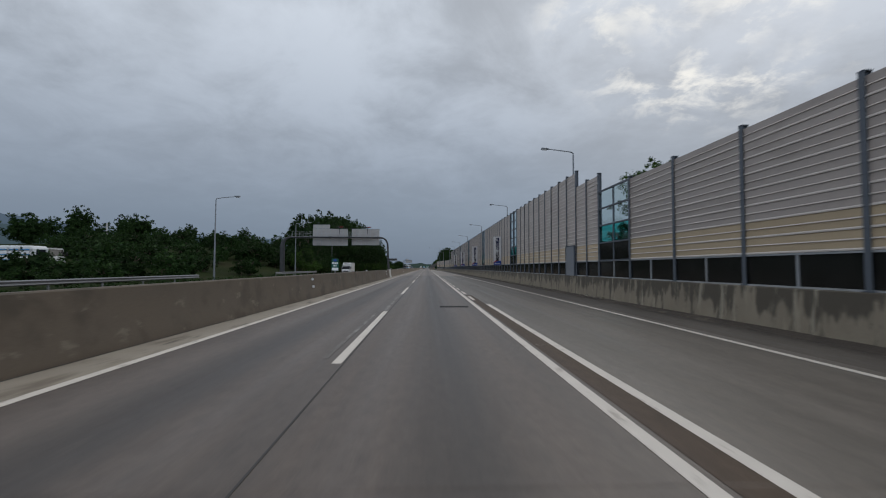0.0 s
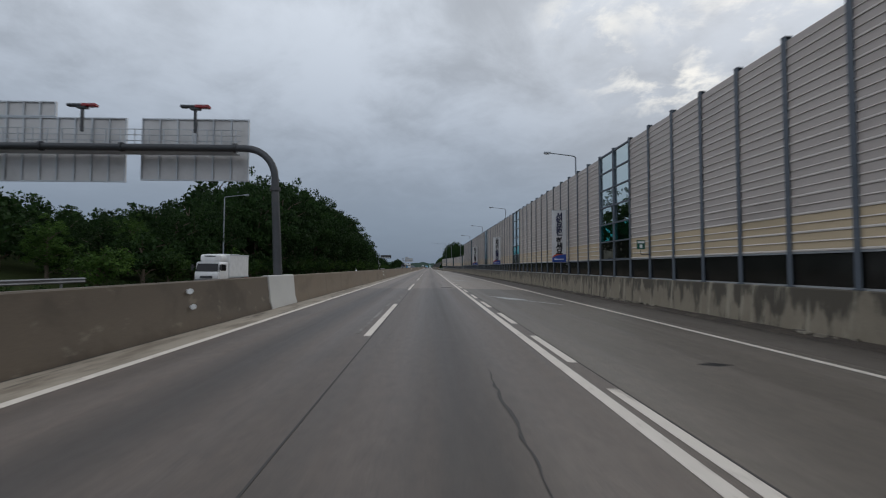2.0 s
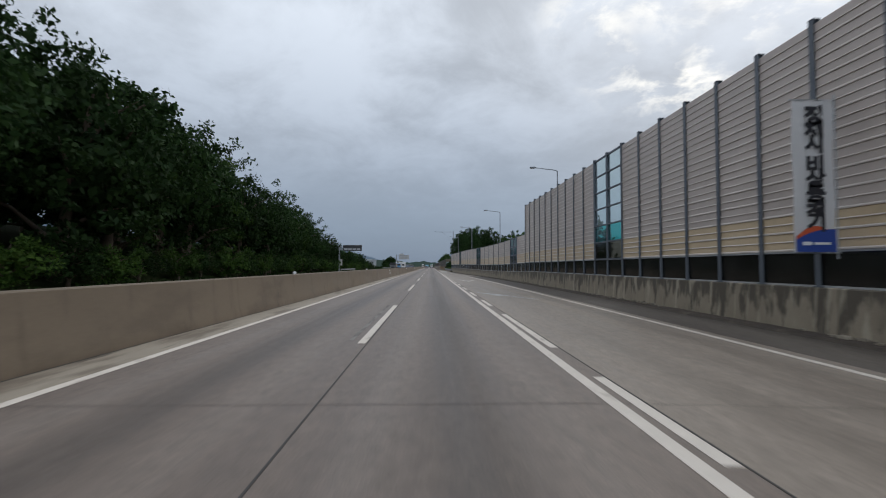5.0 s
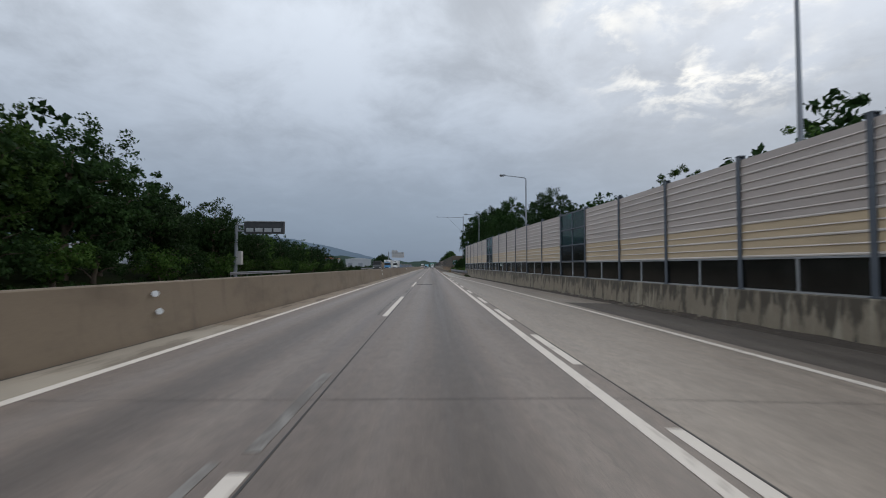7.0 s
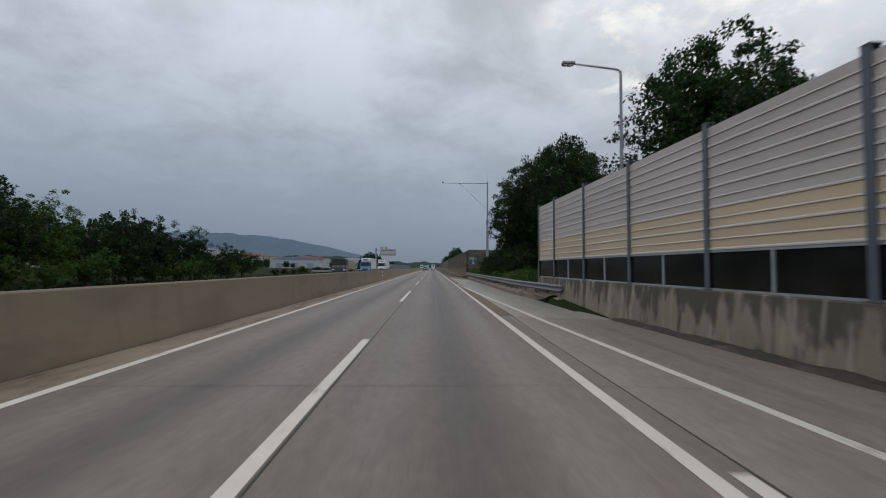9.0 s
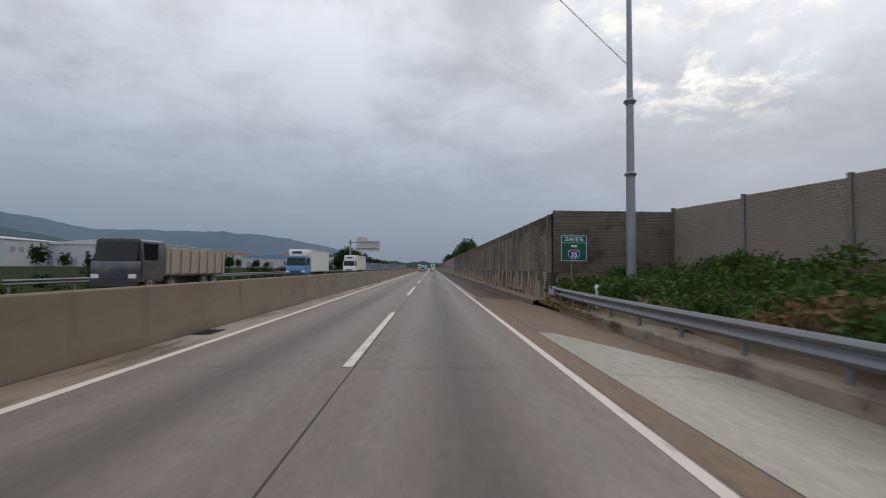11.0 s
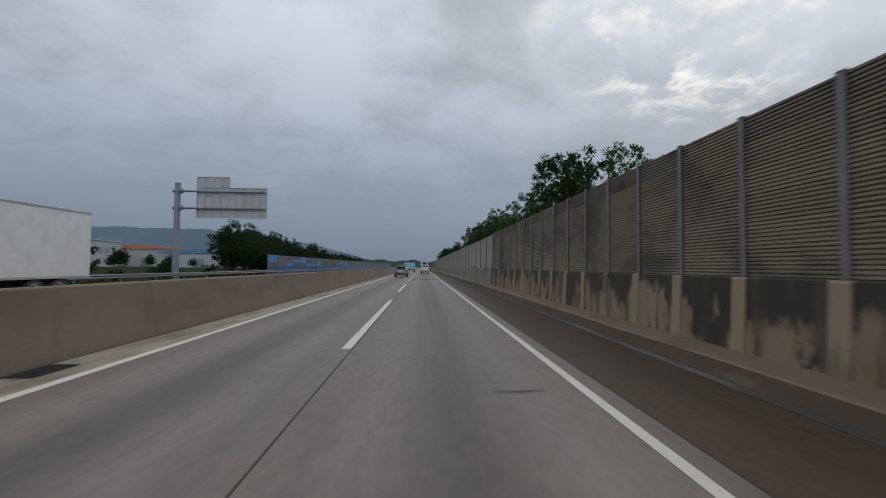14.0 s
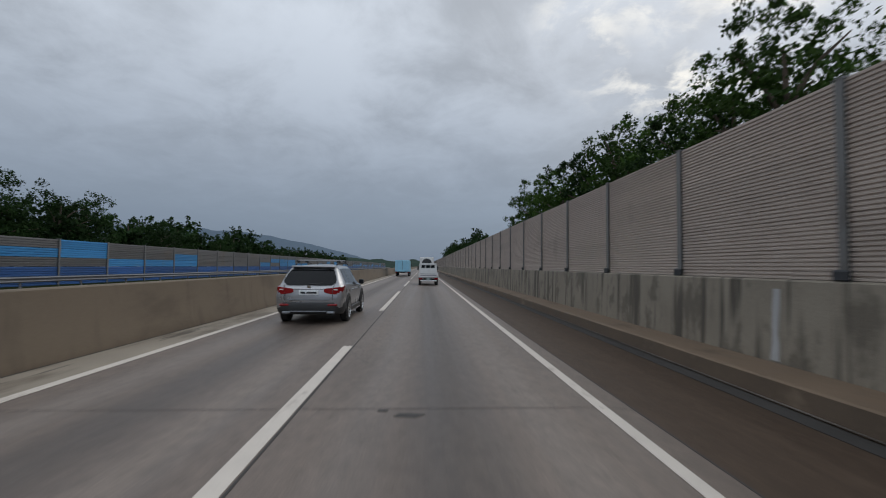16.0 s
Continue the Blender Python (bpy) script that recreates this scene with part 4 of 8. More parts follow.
def bay(owner, a, b, rows, glazed=False, half_post=True, near=False):
    """Fills one bay between two posts: panes at the foot, cream rows, grey rows, or a glazed ladder."""
    run = (b - a).to_2d()
    length = run.length
    m = Matrix.Translation((a.x, a.y, -ease((a.y + b.y) / 2, SAG))) @ Matrix.Rotation(math.atan2(-run.x, run.y), 4, "Z")
    inv = owner.matrix_basis.inverted()
    key = round(length, 1)
    # lower smoked pane in its frame
    def lower():
        bm = bmesh.new()
        box(bm, 0.03, 0.045, 0.0, length, FOOT + 0.04, PANEL_FOOT - 0.05)
        return finish("lower_pane", bm, GLASS_DARK)

    def rails():
        bm = bmesh.new()
        box(bm, 0.0, 0.09, 0.05, length - 0.05, FOOT, FOOT + 0.05)
        box(bm, -0.01, 0.09, 0.05, length - 0.05, PANEL_FOOT - 0.06, PANEL_FOOT - 0.004)
        if length > 3:
            box(bm, -0.01, 0.06, length / 2 - 0.03, length / 2 + 0.03, FOOT + 0.05, PANEL_FOOT - 0.06)
        return finish("pane_frame", bm, GALV)

    ob = piece("lower_pane", shared(("low", key), lower), owner, inv @ m)
    ob.visible_shadow = False
    piece("pane_frame", shared(("rail", key), rails), owner, inv @ m)
    if glazed:
        n = 2 if length > 3 else 1
        levels = rows // 2
        for k in range(levels):
            z = PANEL_FOOT + k * 2 * ROW
            tint = (GLASS_SMOKE if rows > 8 else GLASS_DARK) if k == 0 else GLASS_GREEN if rows < 8 else GLASS_TEAL if k == 1 else GLASS_CLEAR
            def sheet(tint=tint):
                bm = bmesh.new()
                box(bm, 0.02, 0.035, 0.05, length - 0.05, 0.04, 2 * ROW - 0.04)
                return finish("glass_pane", bm, tint)

            def frame_(n=n):
                bm = bmesh.new()
                box(bm, -0.02, 0.08, 0.04, length - 0.04, -0.04, 0.04)
                if n == 2:
                    box(bm, -0.02, 0.07, length / 2 - 0.04, length / 2 + 0.04, 0.04, 2 * ROW - 0.04)
                return finish("pane_frame", bm, POST_STEEL)

            q = piece("glass_pane", shared(("glass", key, tint.name), sheet), owner, inv @ m @ pose(0, 0, z))
            q.visible_shadow = False
            piece("pane_frame", shared(("gframe", key), frame_), owner, inv @ m @ pose(0, 0, z))
        piece("pane_frame", shared(("gframe", key, "top"), lambda: cap_rail(length)), owner, inv @ m @ pose(0, 0, PANEL_FOOT + rows * ROW))
        return
    for k in range(rows):
        cream = k < 2
        paints = (LOW_WALL_GREY, LOW_WALL_CREAM) if owner is wall_a else (PANEL_GREY, PANEL_CREAM)
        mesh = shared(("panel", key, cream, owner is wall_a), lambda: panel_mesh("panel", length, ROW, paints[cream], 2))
        place = m @ pose(0, 0, PANEL_FOOT + k * ROW)
        if near:
            piece("panel", mesh, owner, inv @ place)
        else:
            FAR_PANELS.setdefault(owner, []).append((mesh, inv @ place))


def cap_rail(length):
    bm = bmesh.new()
    box(bm, -0.02, 0.08, 0.04, length - 0.04, -0.04, 0.05)
    return finish("pane_frame", bm, POST_STEEL)


def post(owner, p, rows, lean=0.0):
    h = PANEL_FOOT - FOOT + rows * ROW + 0.12
    mesh = shared(("post", round(h, 2)), lambda: post_mesh("post", h))
    piece("post", mesh, owner, owner.matrix_basis.inverted() @ pose(p.x, p.y, FOOT - ease(p.y, SAG), 0, 0, lean))


def join_far(owner):
    """The panels further off, joined into one mesh."""
    rows = FAR_PANELS.get(owner, [])
    if not rows:
        return
    verts, polys, slots, mats = [], [], [], []
    for mesh, m in rows:
        remap = []
        for mt in mesh.materials:
            if mt not in mats:
                mats.append(mt)
            remap.append(mats.index(mt))
        base = len(verts)
        verts += [m @ v.co for v in mesh.vertices]
        for poly in mesh.polygons:
            polys.append([base + i for i in poly.vertices])
            slots.append(remap[poly.material_index])
    me = bpy.data.meshes.new("panels")
    me.from_pydata(verts, [], polys)
    for mt in mats:
        me.materials.append(mt)
    me.polygons.foreach_set("material_index", slots)
    ob = piece("panels", me, owner)
    tagged(ob, "rows of pressed aluminium panels", kind="stuff")


# low stretch, posts 4 m apart
spots = walk_wall(-46.4, 4.0, 18)
for k, (a, b) in enumerate(zip(spots, spots[1:])):
    post(wall_a, a, 8)
    bay(wall_a, a, b, 8, glazed=k == 17, near=k > 12)
# step up, then the tall stretch, posts 2 m apart
spots = walk_wall(25.6, 2.0, 80)
for k, (a, b) in enumerate(zip(spots, spots[1:])):
    rows = 10 if k < 2 else 12
    post(wall_b, a, 10 if k < 2 else 12)
    bay(wall_b, a, b, rows, glazed=k % 14 in (12, 13) and k > 3, near=k < 17)
post(wall_b, spots[-1], 12)
# lower stretch that leans in towards the lane
spots = [wall_spot(y) for y in [185.6, 190.0, 194.0, 198.2, 202.4, 206.4, 210.4, 214.4, 218.4, 222.3, 226.2] + [230.1 + 3.97 * k for k in range(11)] + [272.6]]
for k, (a, b) in enumerate(zip(spots, spots[1:])):
    if k:
        post(wall_c, a, 6)
    bay(wall_c, a, b, 6, glazed=k % 7 == 1, near=k < 22)
post(wall_c, spots[-1], 6)
for owner in (wall_a, wall_b, wall_c):
    join_far(owner)

# concrete foot of the first wall
bm = bmesh.new()
n = 84
ys = [START + (272.6 - START) * k / n for k in range(n + 1)]
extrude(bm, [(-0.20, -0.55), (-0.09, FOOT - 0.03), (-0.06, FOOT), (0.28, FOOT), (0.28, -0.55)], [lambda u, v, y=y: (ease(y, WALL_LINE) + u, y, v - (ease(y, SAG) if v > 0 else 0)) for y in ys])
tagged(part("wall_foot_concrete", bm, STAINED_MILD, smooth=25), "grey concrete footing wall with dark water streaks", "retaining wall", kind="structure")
# broken bits of concrete gathered at the footing's foot
bm = bmesh.new()
rnd = random.Random(31)
for k in range(700):
    y = rnd.uniform(20, 250)
    if noise.noise(Vector((y * 0.12, 2.0, 0))) < -0.05:
        continue
    x, r = ease(y, WALL_LINE) - 0.20 - 0.22 * rnd.random() ** 2, rnd.uniform(0.03, 0.11)
    h, z = r * rnd.uniform(0.4, 0.9), -0.09
    faces(bm, [(x + a * r * rnd.uniform(0.7, 1.2), y + b * r * rnd.uniform(0.8, 1.9), z + c * h * rnd.uniform(0.7, 1.2)) for c in (-0.6, 1) for b in (-1, 1) for a in (-1, 1)], BOX)
tagged(part("rubble", bm, STAINED_NEW), "broken concrete bits along the footing", "rubble", kind="stuff")

# steel service door in the tall wall
door = thing("door", "blue-grey steel service door in the sound wall", "door", at=(9.93, 29.75, FOOT))
bm = bmesh.new()
box(bm, -0.06, 0.0, 0.0, 1.75, 0.0, 2.05)
part("door_leaf", bm, POLE_GREY, door)
bm = bmesh.new()
box(bm, -0.09, -0.01, -0.07, -0.002, 0, 2.12), box(bm, -0.09, -0.01, 1.752, 1.82, 0, 2.12), box(bm, -0.09, -0.01, -0.07, 1.82, 2.052, 2.12)
part("door_frame", bm, POST_STEEL, door)
bm = bmesh.new()
tube(bm, (-0.08, 1.55, 1.0), (-0.14, 1.55, 1.0), 0.02), tube(bm, (-0.14, 1.57, 1.0), (-0.14, 1.42, 1.0), 0.014)
part("door_handle", bm, GALV, door)

# ---- second wall: stained concrete with old ribbed panels, then cleaner ones ----
WX, SHIFT = 5.72, 417.0
wall_d = tagged(thing("sound_wall_old", "weathered brown ribbed sound wall with dark stains", "sound wall", at=(WX, 326, 0)), kind="structure")
wall_e = tagged(thing("sound_wall_new", "cleaner grey ribbed sound wall on a concrete foot", "sound wall", at=(WX, 418, 0)), kind="structure")
TOP2, FOOT2, TOP3 = 4.53, 1.50, 4.44
RIB_H = (TOP2 - FOOT2) / 6
old_panel = ribbed_mesh("panel", 1.9, RIB_H, OLD_PANEL, 0.072, 0.034)
sooty_panel = ribbed_mesh("panel", 1.9, RIB_H, SOOTY_PANEL, 0.072, 0.034)
short_panels = [ribbed_mesh("panel", 1.42, RIB_H, mt, 0.072, 0.034) for mt in (OLD_PANEL, SOOTY_PANEL)]
soot = random.Random(21)
RIB_E = (TOP3 - FOOT2) / 6
new_panel = ribbed_mesh("panel", 3.9, RIB_E, NEW_PANEL, 0.063, 0.024)


def low_post(h, wide=0.14):
    bm = bmesh.new()
    box(bm, -0.075, -0.06, -wide / 2, wide / 2, 0, h), box(bm, -0.06, 0.10, -0.008, 0.008, 0, h), box(bm, 0.10, 0.115, -wide / 2, wide / 2, 0, h)
    box(bm, -0.085, 0.12, -wide / 2 - 0.01, wide / 2 + 0.01, h, h + 0.02)
    return finish("post", bm, OLD_POST)


post2, post3 = low_post(TOP2 - FOOT2 - 0.01), low_post(TOP3 - FOOT2 - 0.01)
for k in range(-1, 46):
    y = 325.57 + 1.998 * k
    piece("post", post2, wall_d, wall_d.matrix_basis.inverted() @ pose(WX, y, FOOT2))
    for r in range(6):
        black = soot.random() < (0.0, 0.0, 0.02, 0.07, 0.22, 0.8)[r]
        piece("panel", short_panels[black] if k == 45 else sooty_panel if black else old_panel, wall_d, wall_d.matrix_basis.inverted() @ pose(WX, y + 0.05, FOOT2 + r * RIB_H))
for k in range(120):
    y = SHIFT + 4.0 * k
    piece("post", post3, wall_e, wall_e.matrix_basis.inverted() @ pose(WX, y, FOOT2))
    if k < 48:
        for r in range(6):
            piece("panel", new_panel, wall_e, wall_e.matrix_basis.inverted() @ pose(WX, y + 0.05, FOOT2 + r * RIB_E))
    else:
        for r in range(6):
            FAR_PANELS.setdefault(wall_e, []).append((new_panel, pose(0, y + 0.05 - 418, FOOT2 + r * RIB_E)))
join_far(wall_e)
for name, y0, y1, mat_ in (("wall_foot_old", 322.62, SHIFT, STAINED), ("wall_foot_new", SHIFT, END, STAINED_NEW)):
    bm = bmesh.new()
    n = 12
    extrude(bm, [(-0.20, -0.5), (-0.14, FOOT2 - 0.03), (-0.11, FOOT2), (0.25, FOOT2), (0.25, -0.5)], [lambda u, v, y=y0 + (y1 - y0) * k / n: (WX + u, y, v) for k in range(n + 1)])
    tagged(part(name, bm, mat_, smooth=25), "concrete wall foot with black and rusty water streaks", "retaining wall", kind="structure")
# pilasters
pil = bmesh.new()
extrude(pil, [(-0.245, -0.4), (-0.175, FOOT2 - 0.05), (-0.15, FOOT2 - 0.01), (0.0, FOOT2 - 0.01), (0.0, -0.4)], [lambda u, v, y=y: (u, y, v) for y in (-0.17, 0.17)])
pil = finish("pilaster", pil, TAN_PILASTER)
foot_d = bpy.data.objects["wall_foot_old"]
for k in range(-1, 46):
    piece("pilaster", pil, foot_d, pose(WX, 325.57 + 1.998 * k, 0))
# kerb ledge at the foot
bm = bmesh.new()
stations = [lambda u, v, y=y: (u + 0.02 * noise.noise(Vector((y * 0.3, 1.0, 0))), y, v + 0.015 * noise.noise(Vector((y * 0.5, 4.0, u)))) for y in [322.6 + k * 2 for k in range(289)]]
extrude(bm, [(4.69, 0.07), (4.74, 0.095), (5.0, 0.10), (WX - 0.15, 0.11)], stations, 0, False, False)
# the front face takes a darker colour than the kerb's top
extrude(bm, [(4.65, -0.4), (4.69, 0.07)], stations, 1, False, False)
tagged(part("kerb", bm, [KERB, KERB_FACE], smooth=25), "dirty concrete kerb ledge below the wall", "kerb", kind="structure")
for y in (348.5, 374.0):
    drain = thing("kerb_drain", "drain in the face of the kerb, its hollow a dark block", "drain", "kerb drains", (4.66, y, -0.18))
    # a solid dark block stands in for the shaded hollow of the drain
    bm = bmesh.new()
    box(bm, -0.02, 0.03, -0.32, 0.32, 0.0, 0.15)
    part("opening", bm, JOINT, drain)
    bm = bmesh.new()
    soft_box(bm, -0.05, 0.03, -0.38, 0.38, 0.152, 0.20, 0.012, 1)
    part("lintel", bm, KERB, drain)
line_mark("gutter_dust", 4.52, 0.13, 326, 417, DUST, "pale dust line along the kerb's foot", 0.007)
line_mark("gutter_lip", 4.60, 0.03, 417.2, END, DUST, "pale worn lip of the kerb", 0.03)
# black gutter strip at the kerb of the newer stretch
line_mark("gutter", 4.37, 0.19, 417.2, END, JOINT, "black wet gutter strip along the kerb", 0.008)

# white lime streak run down the newer footing
bm = bmesh.new()
rnd = random.Random(8)
left, right = [], []
for k in range(9):
    z = 0.14 + 1.2 * k / 8
    x = WX - 0.20 + 0.06 * (z + 0.5) / 1.97 - 0.006
    left.append(bm.verts.new((x, 438.03 + 0.03 * rnd.random(), z))), right.append(bm.verts.new((x, 438.17 + 0.05 * rnd.random() * (1 - k / 12), z)))
for k in range(8):
    bm.faces.new((left[k], left[k + 1], right[k + 1], right[k]))
tagged(part("lime_streak", bm, LIME), "white lime streak run down the concrete footing", "stain", kind="structure")

# return wall at the corner, and the wall behind the slope
wall_f = tagged(thing("sound_wall_back", "grey ribbed sound wall behind the overgrown slope", "sound wall", at=(11.7, 325, 0)), kind="structure")
back_panel = ribbed_mesh("panel", 3.92, 3.0, BACK_PANEL)
turn_panel = ribbed_mesh("panel", 6.25, 3.2, SOOTY_PANEL)
corner_panel = ribbed_mesh("panel", 0.66, RIB_H, OLD_PANEL, 0.072, 0.034)
for r in range(6):
    piece("panel", corner_panel, wall_d, wall_d.matrix_basis.inverted() @ pose(WX, 322.92, FOOT2 + r * RIB_H))
piece("panel", turn_panel, wall_f, wall_f.matrix_basis.inverted() @ pose(12.05, 323.0, 1.5, 0, 0, 90))
bm = bmesh.new()
box(bm, 5.99, 12.1, 323.0, 323.25, -0.4, 1.5)
ob = part("footing", bm, KERB, wall_f)
ob.matrix_basis = wall_f.matrix_basis.inverted()
p = Vector((12.17, 323.06))
step = Vector((0.235, -0.972)) * 4.0
bm = bmesh.new()
for k in range(11):
    q = p + step * k
    top = 4.9 + 0.11 * k
    piece("post", post2, wall_f, wall_f.matrix_basis.inverted() @ pose(q.x, q.y, top - 3.05, 0, 0, 193.6))
    piece("panel", back_panel, wall_f, wall_f.matrix_basis.inverted() @ (Matrix.Translation((q.x, q.y, top - 3.05)) @ Matrix.Rotation(radians(180 + 13.6), 4, "Z") @ Matrix.Diagonal((-1, 1, 1, 1)) @ pose(0, 0.04, 0)))
    r = q + step
    faces(bm, [(q.x, q.y, 0), (r.x, r.y, 0), (r.x + 0.2, r.y, 0), (q.x + 0.2, q.y, 0), (q.x, q.y, top - 3.05), (r.x, r.y, top - 2.94), (r.x + 0.2, r.y, top - 2.94), (q.x + 0.2, q.y, top - 3.05)],
          [(0, 1, 5, 4), (3, 2, 6, 7), (4, 5, 6, 7)])
ob = part("footing", bm, KERB, wall_f)
ob.matrix_basis = wall_f.matrix_basis.inverted()

# ---- street lamps ----
def street_lamp(x, y, foot, height, reach, label, group):
    """A tapered steel column with a bent arm; reach is to the left where negative."""
    lamp = thing("street_lamp", label, "street lamp", group, (x, y, foot))
    h, s = height - foot, math.copysign(1, reach)
    bm = bmesh.new()
    tube(bm, (0, 0, 0), (0, 0, h - 0.25), 0.10, 0.055, 10)
    tube(bm, (0, 0, 0), (0, 0, 0.5), 0.14, 0.14, 10)
    part("pole", bm, POLE_GREY, lamp, smooth=40)
    bm = bmesh.new()
    bar_path(bm, [(0, 0, h - 0.3), (0, 0, h - 0.1), (0.12 * s, 0, h), (0.5 * s, 0, h + 0.06), (reach * 0.8, 0, h + 0.22)], [0.055, 0.052, 0.048, 0.042, 0.035])
    part("arm", bm, POLE_GREY, lamp, smooth=50)
    bm = bmesh.new()
    soft_box(bm, min(reach * 0.78, reach), max(reach * 0.78, reach), -0.13, 0.13, h + 0.17, h + 0.31, 0.05, 2)
    head = part("lamp_head", bm, POLE_GREY, lamp, smooth=50)
    bm = bmesh.new()
    soft_box(bm, min(reach * 0.82, reach * 0.98), max(reach * 0.82, reach * 0.98), -0.10, 0.10, h + 0.13, h + 0.172, 0.02, 1)
    part("lens", bm, SIGN_WHITE, head)
    return lamp


for y in (3.5, 32.3, 59.7, 88.2, 119.0, 147.6, 176.3):
    street_lamp(10.75, y, 0.0, 10.45 if y < 50 else 10.15, -2.45, "tall grey steel street lamp behind the sound wall", "lamps behind the wall")
for x, y in ((10.2, 205.0), (8.55, 233.8), (7.5, 265.0)):
    street_lamp(x, y, -0.3, 10.0, -2.5, "tall grey steel street lamp behind the lower wall", "lamps behind the wall")
for x, y in ((-23.3, 20.5), (-23.4, 48.1), (-22.9, 75.6), (-22.6, 103.0)):
    street_lamp(x, y, 0.0, 9.1, 2.6, "slim grey street lamp beside the oncoming carriageway", "lamps beside the oncoming road")
pole = thing("utility_pole", "plain concrete utility pole standing among trees", "pole", at=(-62, 86, 1))
bm = bmesh.new()
tube(bm, (0, 0, 0), (0, 0, 9), 0.17, 0.11, 10)
part("shaft", bm, MEDIAN_PALE, pole, smooth=40)
bm = bmesh.new()
box(bm, -0.8, 0.8, -0.05, 0.05, 8.3, 8.4)
part("crossarm", bm, POLE_GREY, pole)


# ---- signs seen from behind ----
def sign_board(owner, x0, x1, z0, z1, y, bays, name="board"):
    """The back of a sign: a sheet with upright ribs and a folded rim."""
    bm = bmesh.new()
    box(bm, x0, x1, y, y + 0.03, z0, z1)
    board = part(name, bm, SIGN_BACK, owner, "grey aluminium back of a sign")
    bm = bmesh.new()
    box(bm, x0, x0 + 0.05, y - 0.06, y, z0, z1), box(bm, x1 - 0.05, x1, y - 0.06, y, z0, z1)
    box(bm, x0 + 0.05, x1 - 0.05, y - 0.06, y, z0, z0 + 0.05), box(bm, x0 + 0.05, x1 - 0.05, y - 0.06, y, z1 - 0.05, z1)
    part("rim", bm, GALV, board)
    for k in range(1, bays):
        x = x0 + (x1 - x0) * k / bays
        bm = bmesh.new()
        box(bm, x - 0.03, x + 0.03, y - 0.07, y, z0 + 0.05, z1 - 0.05)
        part("rib", bm, GALV, board)
    return board


gantry = thing("sign_gantry", "grey steel sign gantry over the oncoming carriageway, seen from behind", "sign gantry", at=(-6.9, 74, 0))
base = gantry.matrix_basis.inverted()


def gantry_part(name, bm, material, label="", smooth=40):
    ob = part(name, bm, material, gantry, label, smooth)
    ob.matrix_basis = base
    return ob


bm = bmesh.new()
tube(bm, (-24.6, 74, -0.3), (-24.6, 74, 5.0), 0.42, 0.36, 16), tube(bm, (-24.6, 74, 4.95), (-24.6, 74, 5.1), 0.46, 0.46, 16), tube(bm, (-24.6, 74, -0.3), (-24.6, 74, 0.2), 0.55, 0.55, 16)
gantry_part("column", bm, GANTRY_STEEL)
bm = bmesh.new()
bar_path(bm, [(-24.6, 74, 5.1)] + [(-23.2 - 1.4 * math.cos(a), 74, 5.25 + 1.4 * math.sin(a)) for a in [k * math.pi / 16 for k in range(9)]] + [(-21.0, 74, 6.66)], [0.36, 0.34, 0.32, 0.3, 0.27, 0.24, 0.21, 0.19, 0.17, 0.16, 0.16], 14)
gantry_part("elbow", bm, GANTRY_STEEL)
bm = bmesh.new()
bar_path(bm, [(-21.0, 74, 6.66), (-8.7, 74, 6.66)], 0.14, 12)
for x in (-19.9, -16.8, -13.5, -8.75):
    tube(bm, (x, 74, 6.66), (x + 0.12, 74, 6.66), 0.2, 0.2, 12)
gantry_part("beam", bm, DARK_STEEL)
bm = bmesh.new()
bar_path(bm, [(-8.7, 74, 6.66)] + [(-8.25 + 1.25 * math.sin(a), 74, 5.4 + 1.25 * math.cos(a)) for a in [k * math.pi / 14 for k in range(8)]] + [(-6.98, 74, 4.9)], 0.15, 12)
gantry_part("elbow", bm, GANTRY_STEEL)
bm = bmesh.new()
tube(bm, (-6.98, 74, 4.9), (-6.8, 74, 1.2), 0.15, 0.18, 12), tube(bm, (-6.98, 74, 4.85), (-6.98, 74, 5.0), 0.21, 0.21, 12)
gantry_part("column", bm, GANTRY_STEEL)
for x in [-23.2 + 0.62 * k for k in range(24)]:
    bm = bmesh.new()
    box(bm, x - 0.015, x + 0.015, 74.55, 74.58, 6.6, 7.62)
    gantry_part("rail_post", bm, GALV, smooth=None)
for z in (6.85, 7.1, 7.35, 7.6):
    bm = bmesh.new()
    tube(bm, (-23.3, 74.56, z), (-8.7, 74.56, z), 0.018, seg=6)
    gantry_part("handrail", bm, GALV)
bm = bmesh.new()
box(bm, -23.2, -8.8, 74.15, 74.75, 6.52, 6.58)
gantry_part("walkway", bm, GALV, smooth=None)
for args in ((-19.8, -13.87, 5.33, 8.2, 74.95, 8), (-19.75, -16.95, 8.22, 8.9, 74.95, 4), (-13.2, -8.5, 5.42, 8.2, 74.95, 6)):
    sign_board(gantry, *args).matrix_basis = base
for x in (-15.1, -10.4):
    bm = bmesh.new()
    soft_box(bm, x - 0.62, x - 0.02, 73.9, 74.1, 8.36, 8.48, 0.03, 1), box(bm, x - 0.04, x + 0.04, 73.95, 74.05, 7.3, 8.36), box(bm, x - 0.2, x + 0.2, 73.9, 74.1, 8.28, 8.36)
    unit = gantry_part("lane_signal", bm, DARK_STEEL, smooth=None)
    bm = bmesh.new()
    soft_box(bm, x + 0.0, x + 0.6, 73.88, 74.12, 8.35, 8.49, 0.03, 1)
    part("signal_lens", bm, RED_LENS, unit)

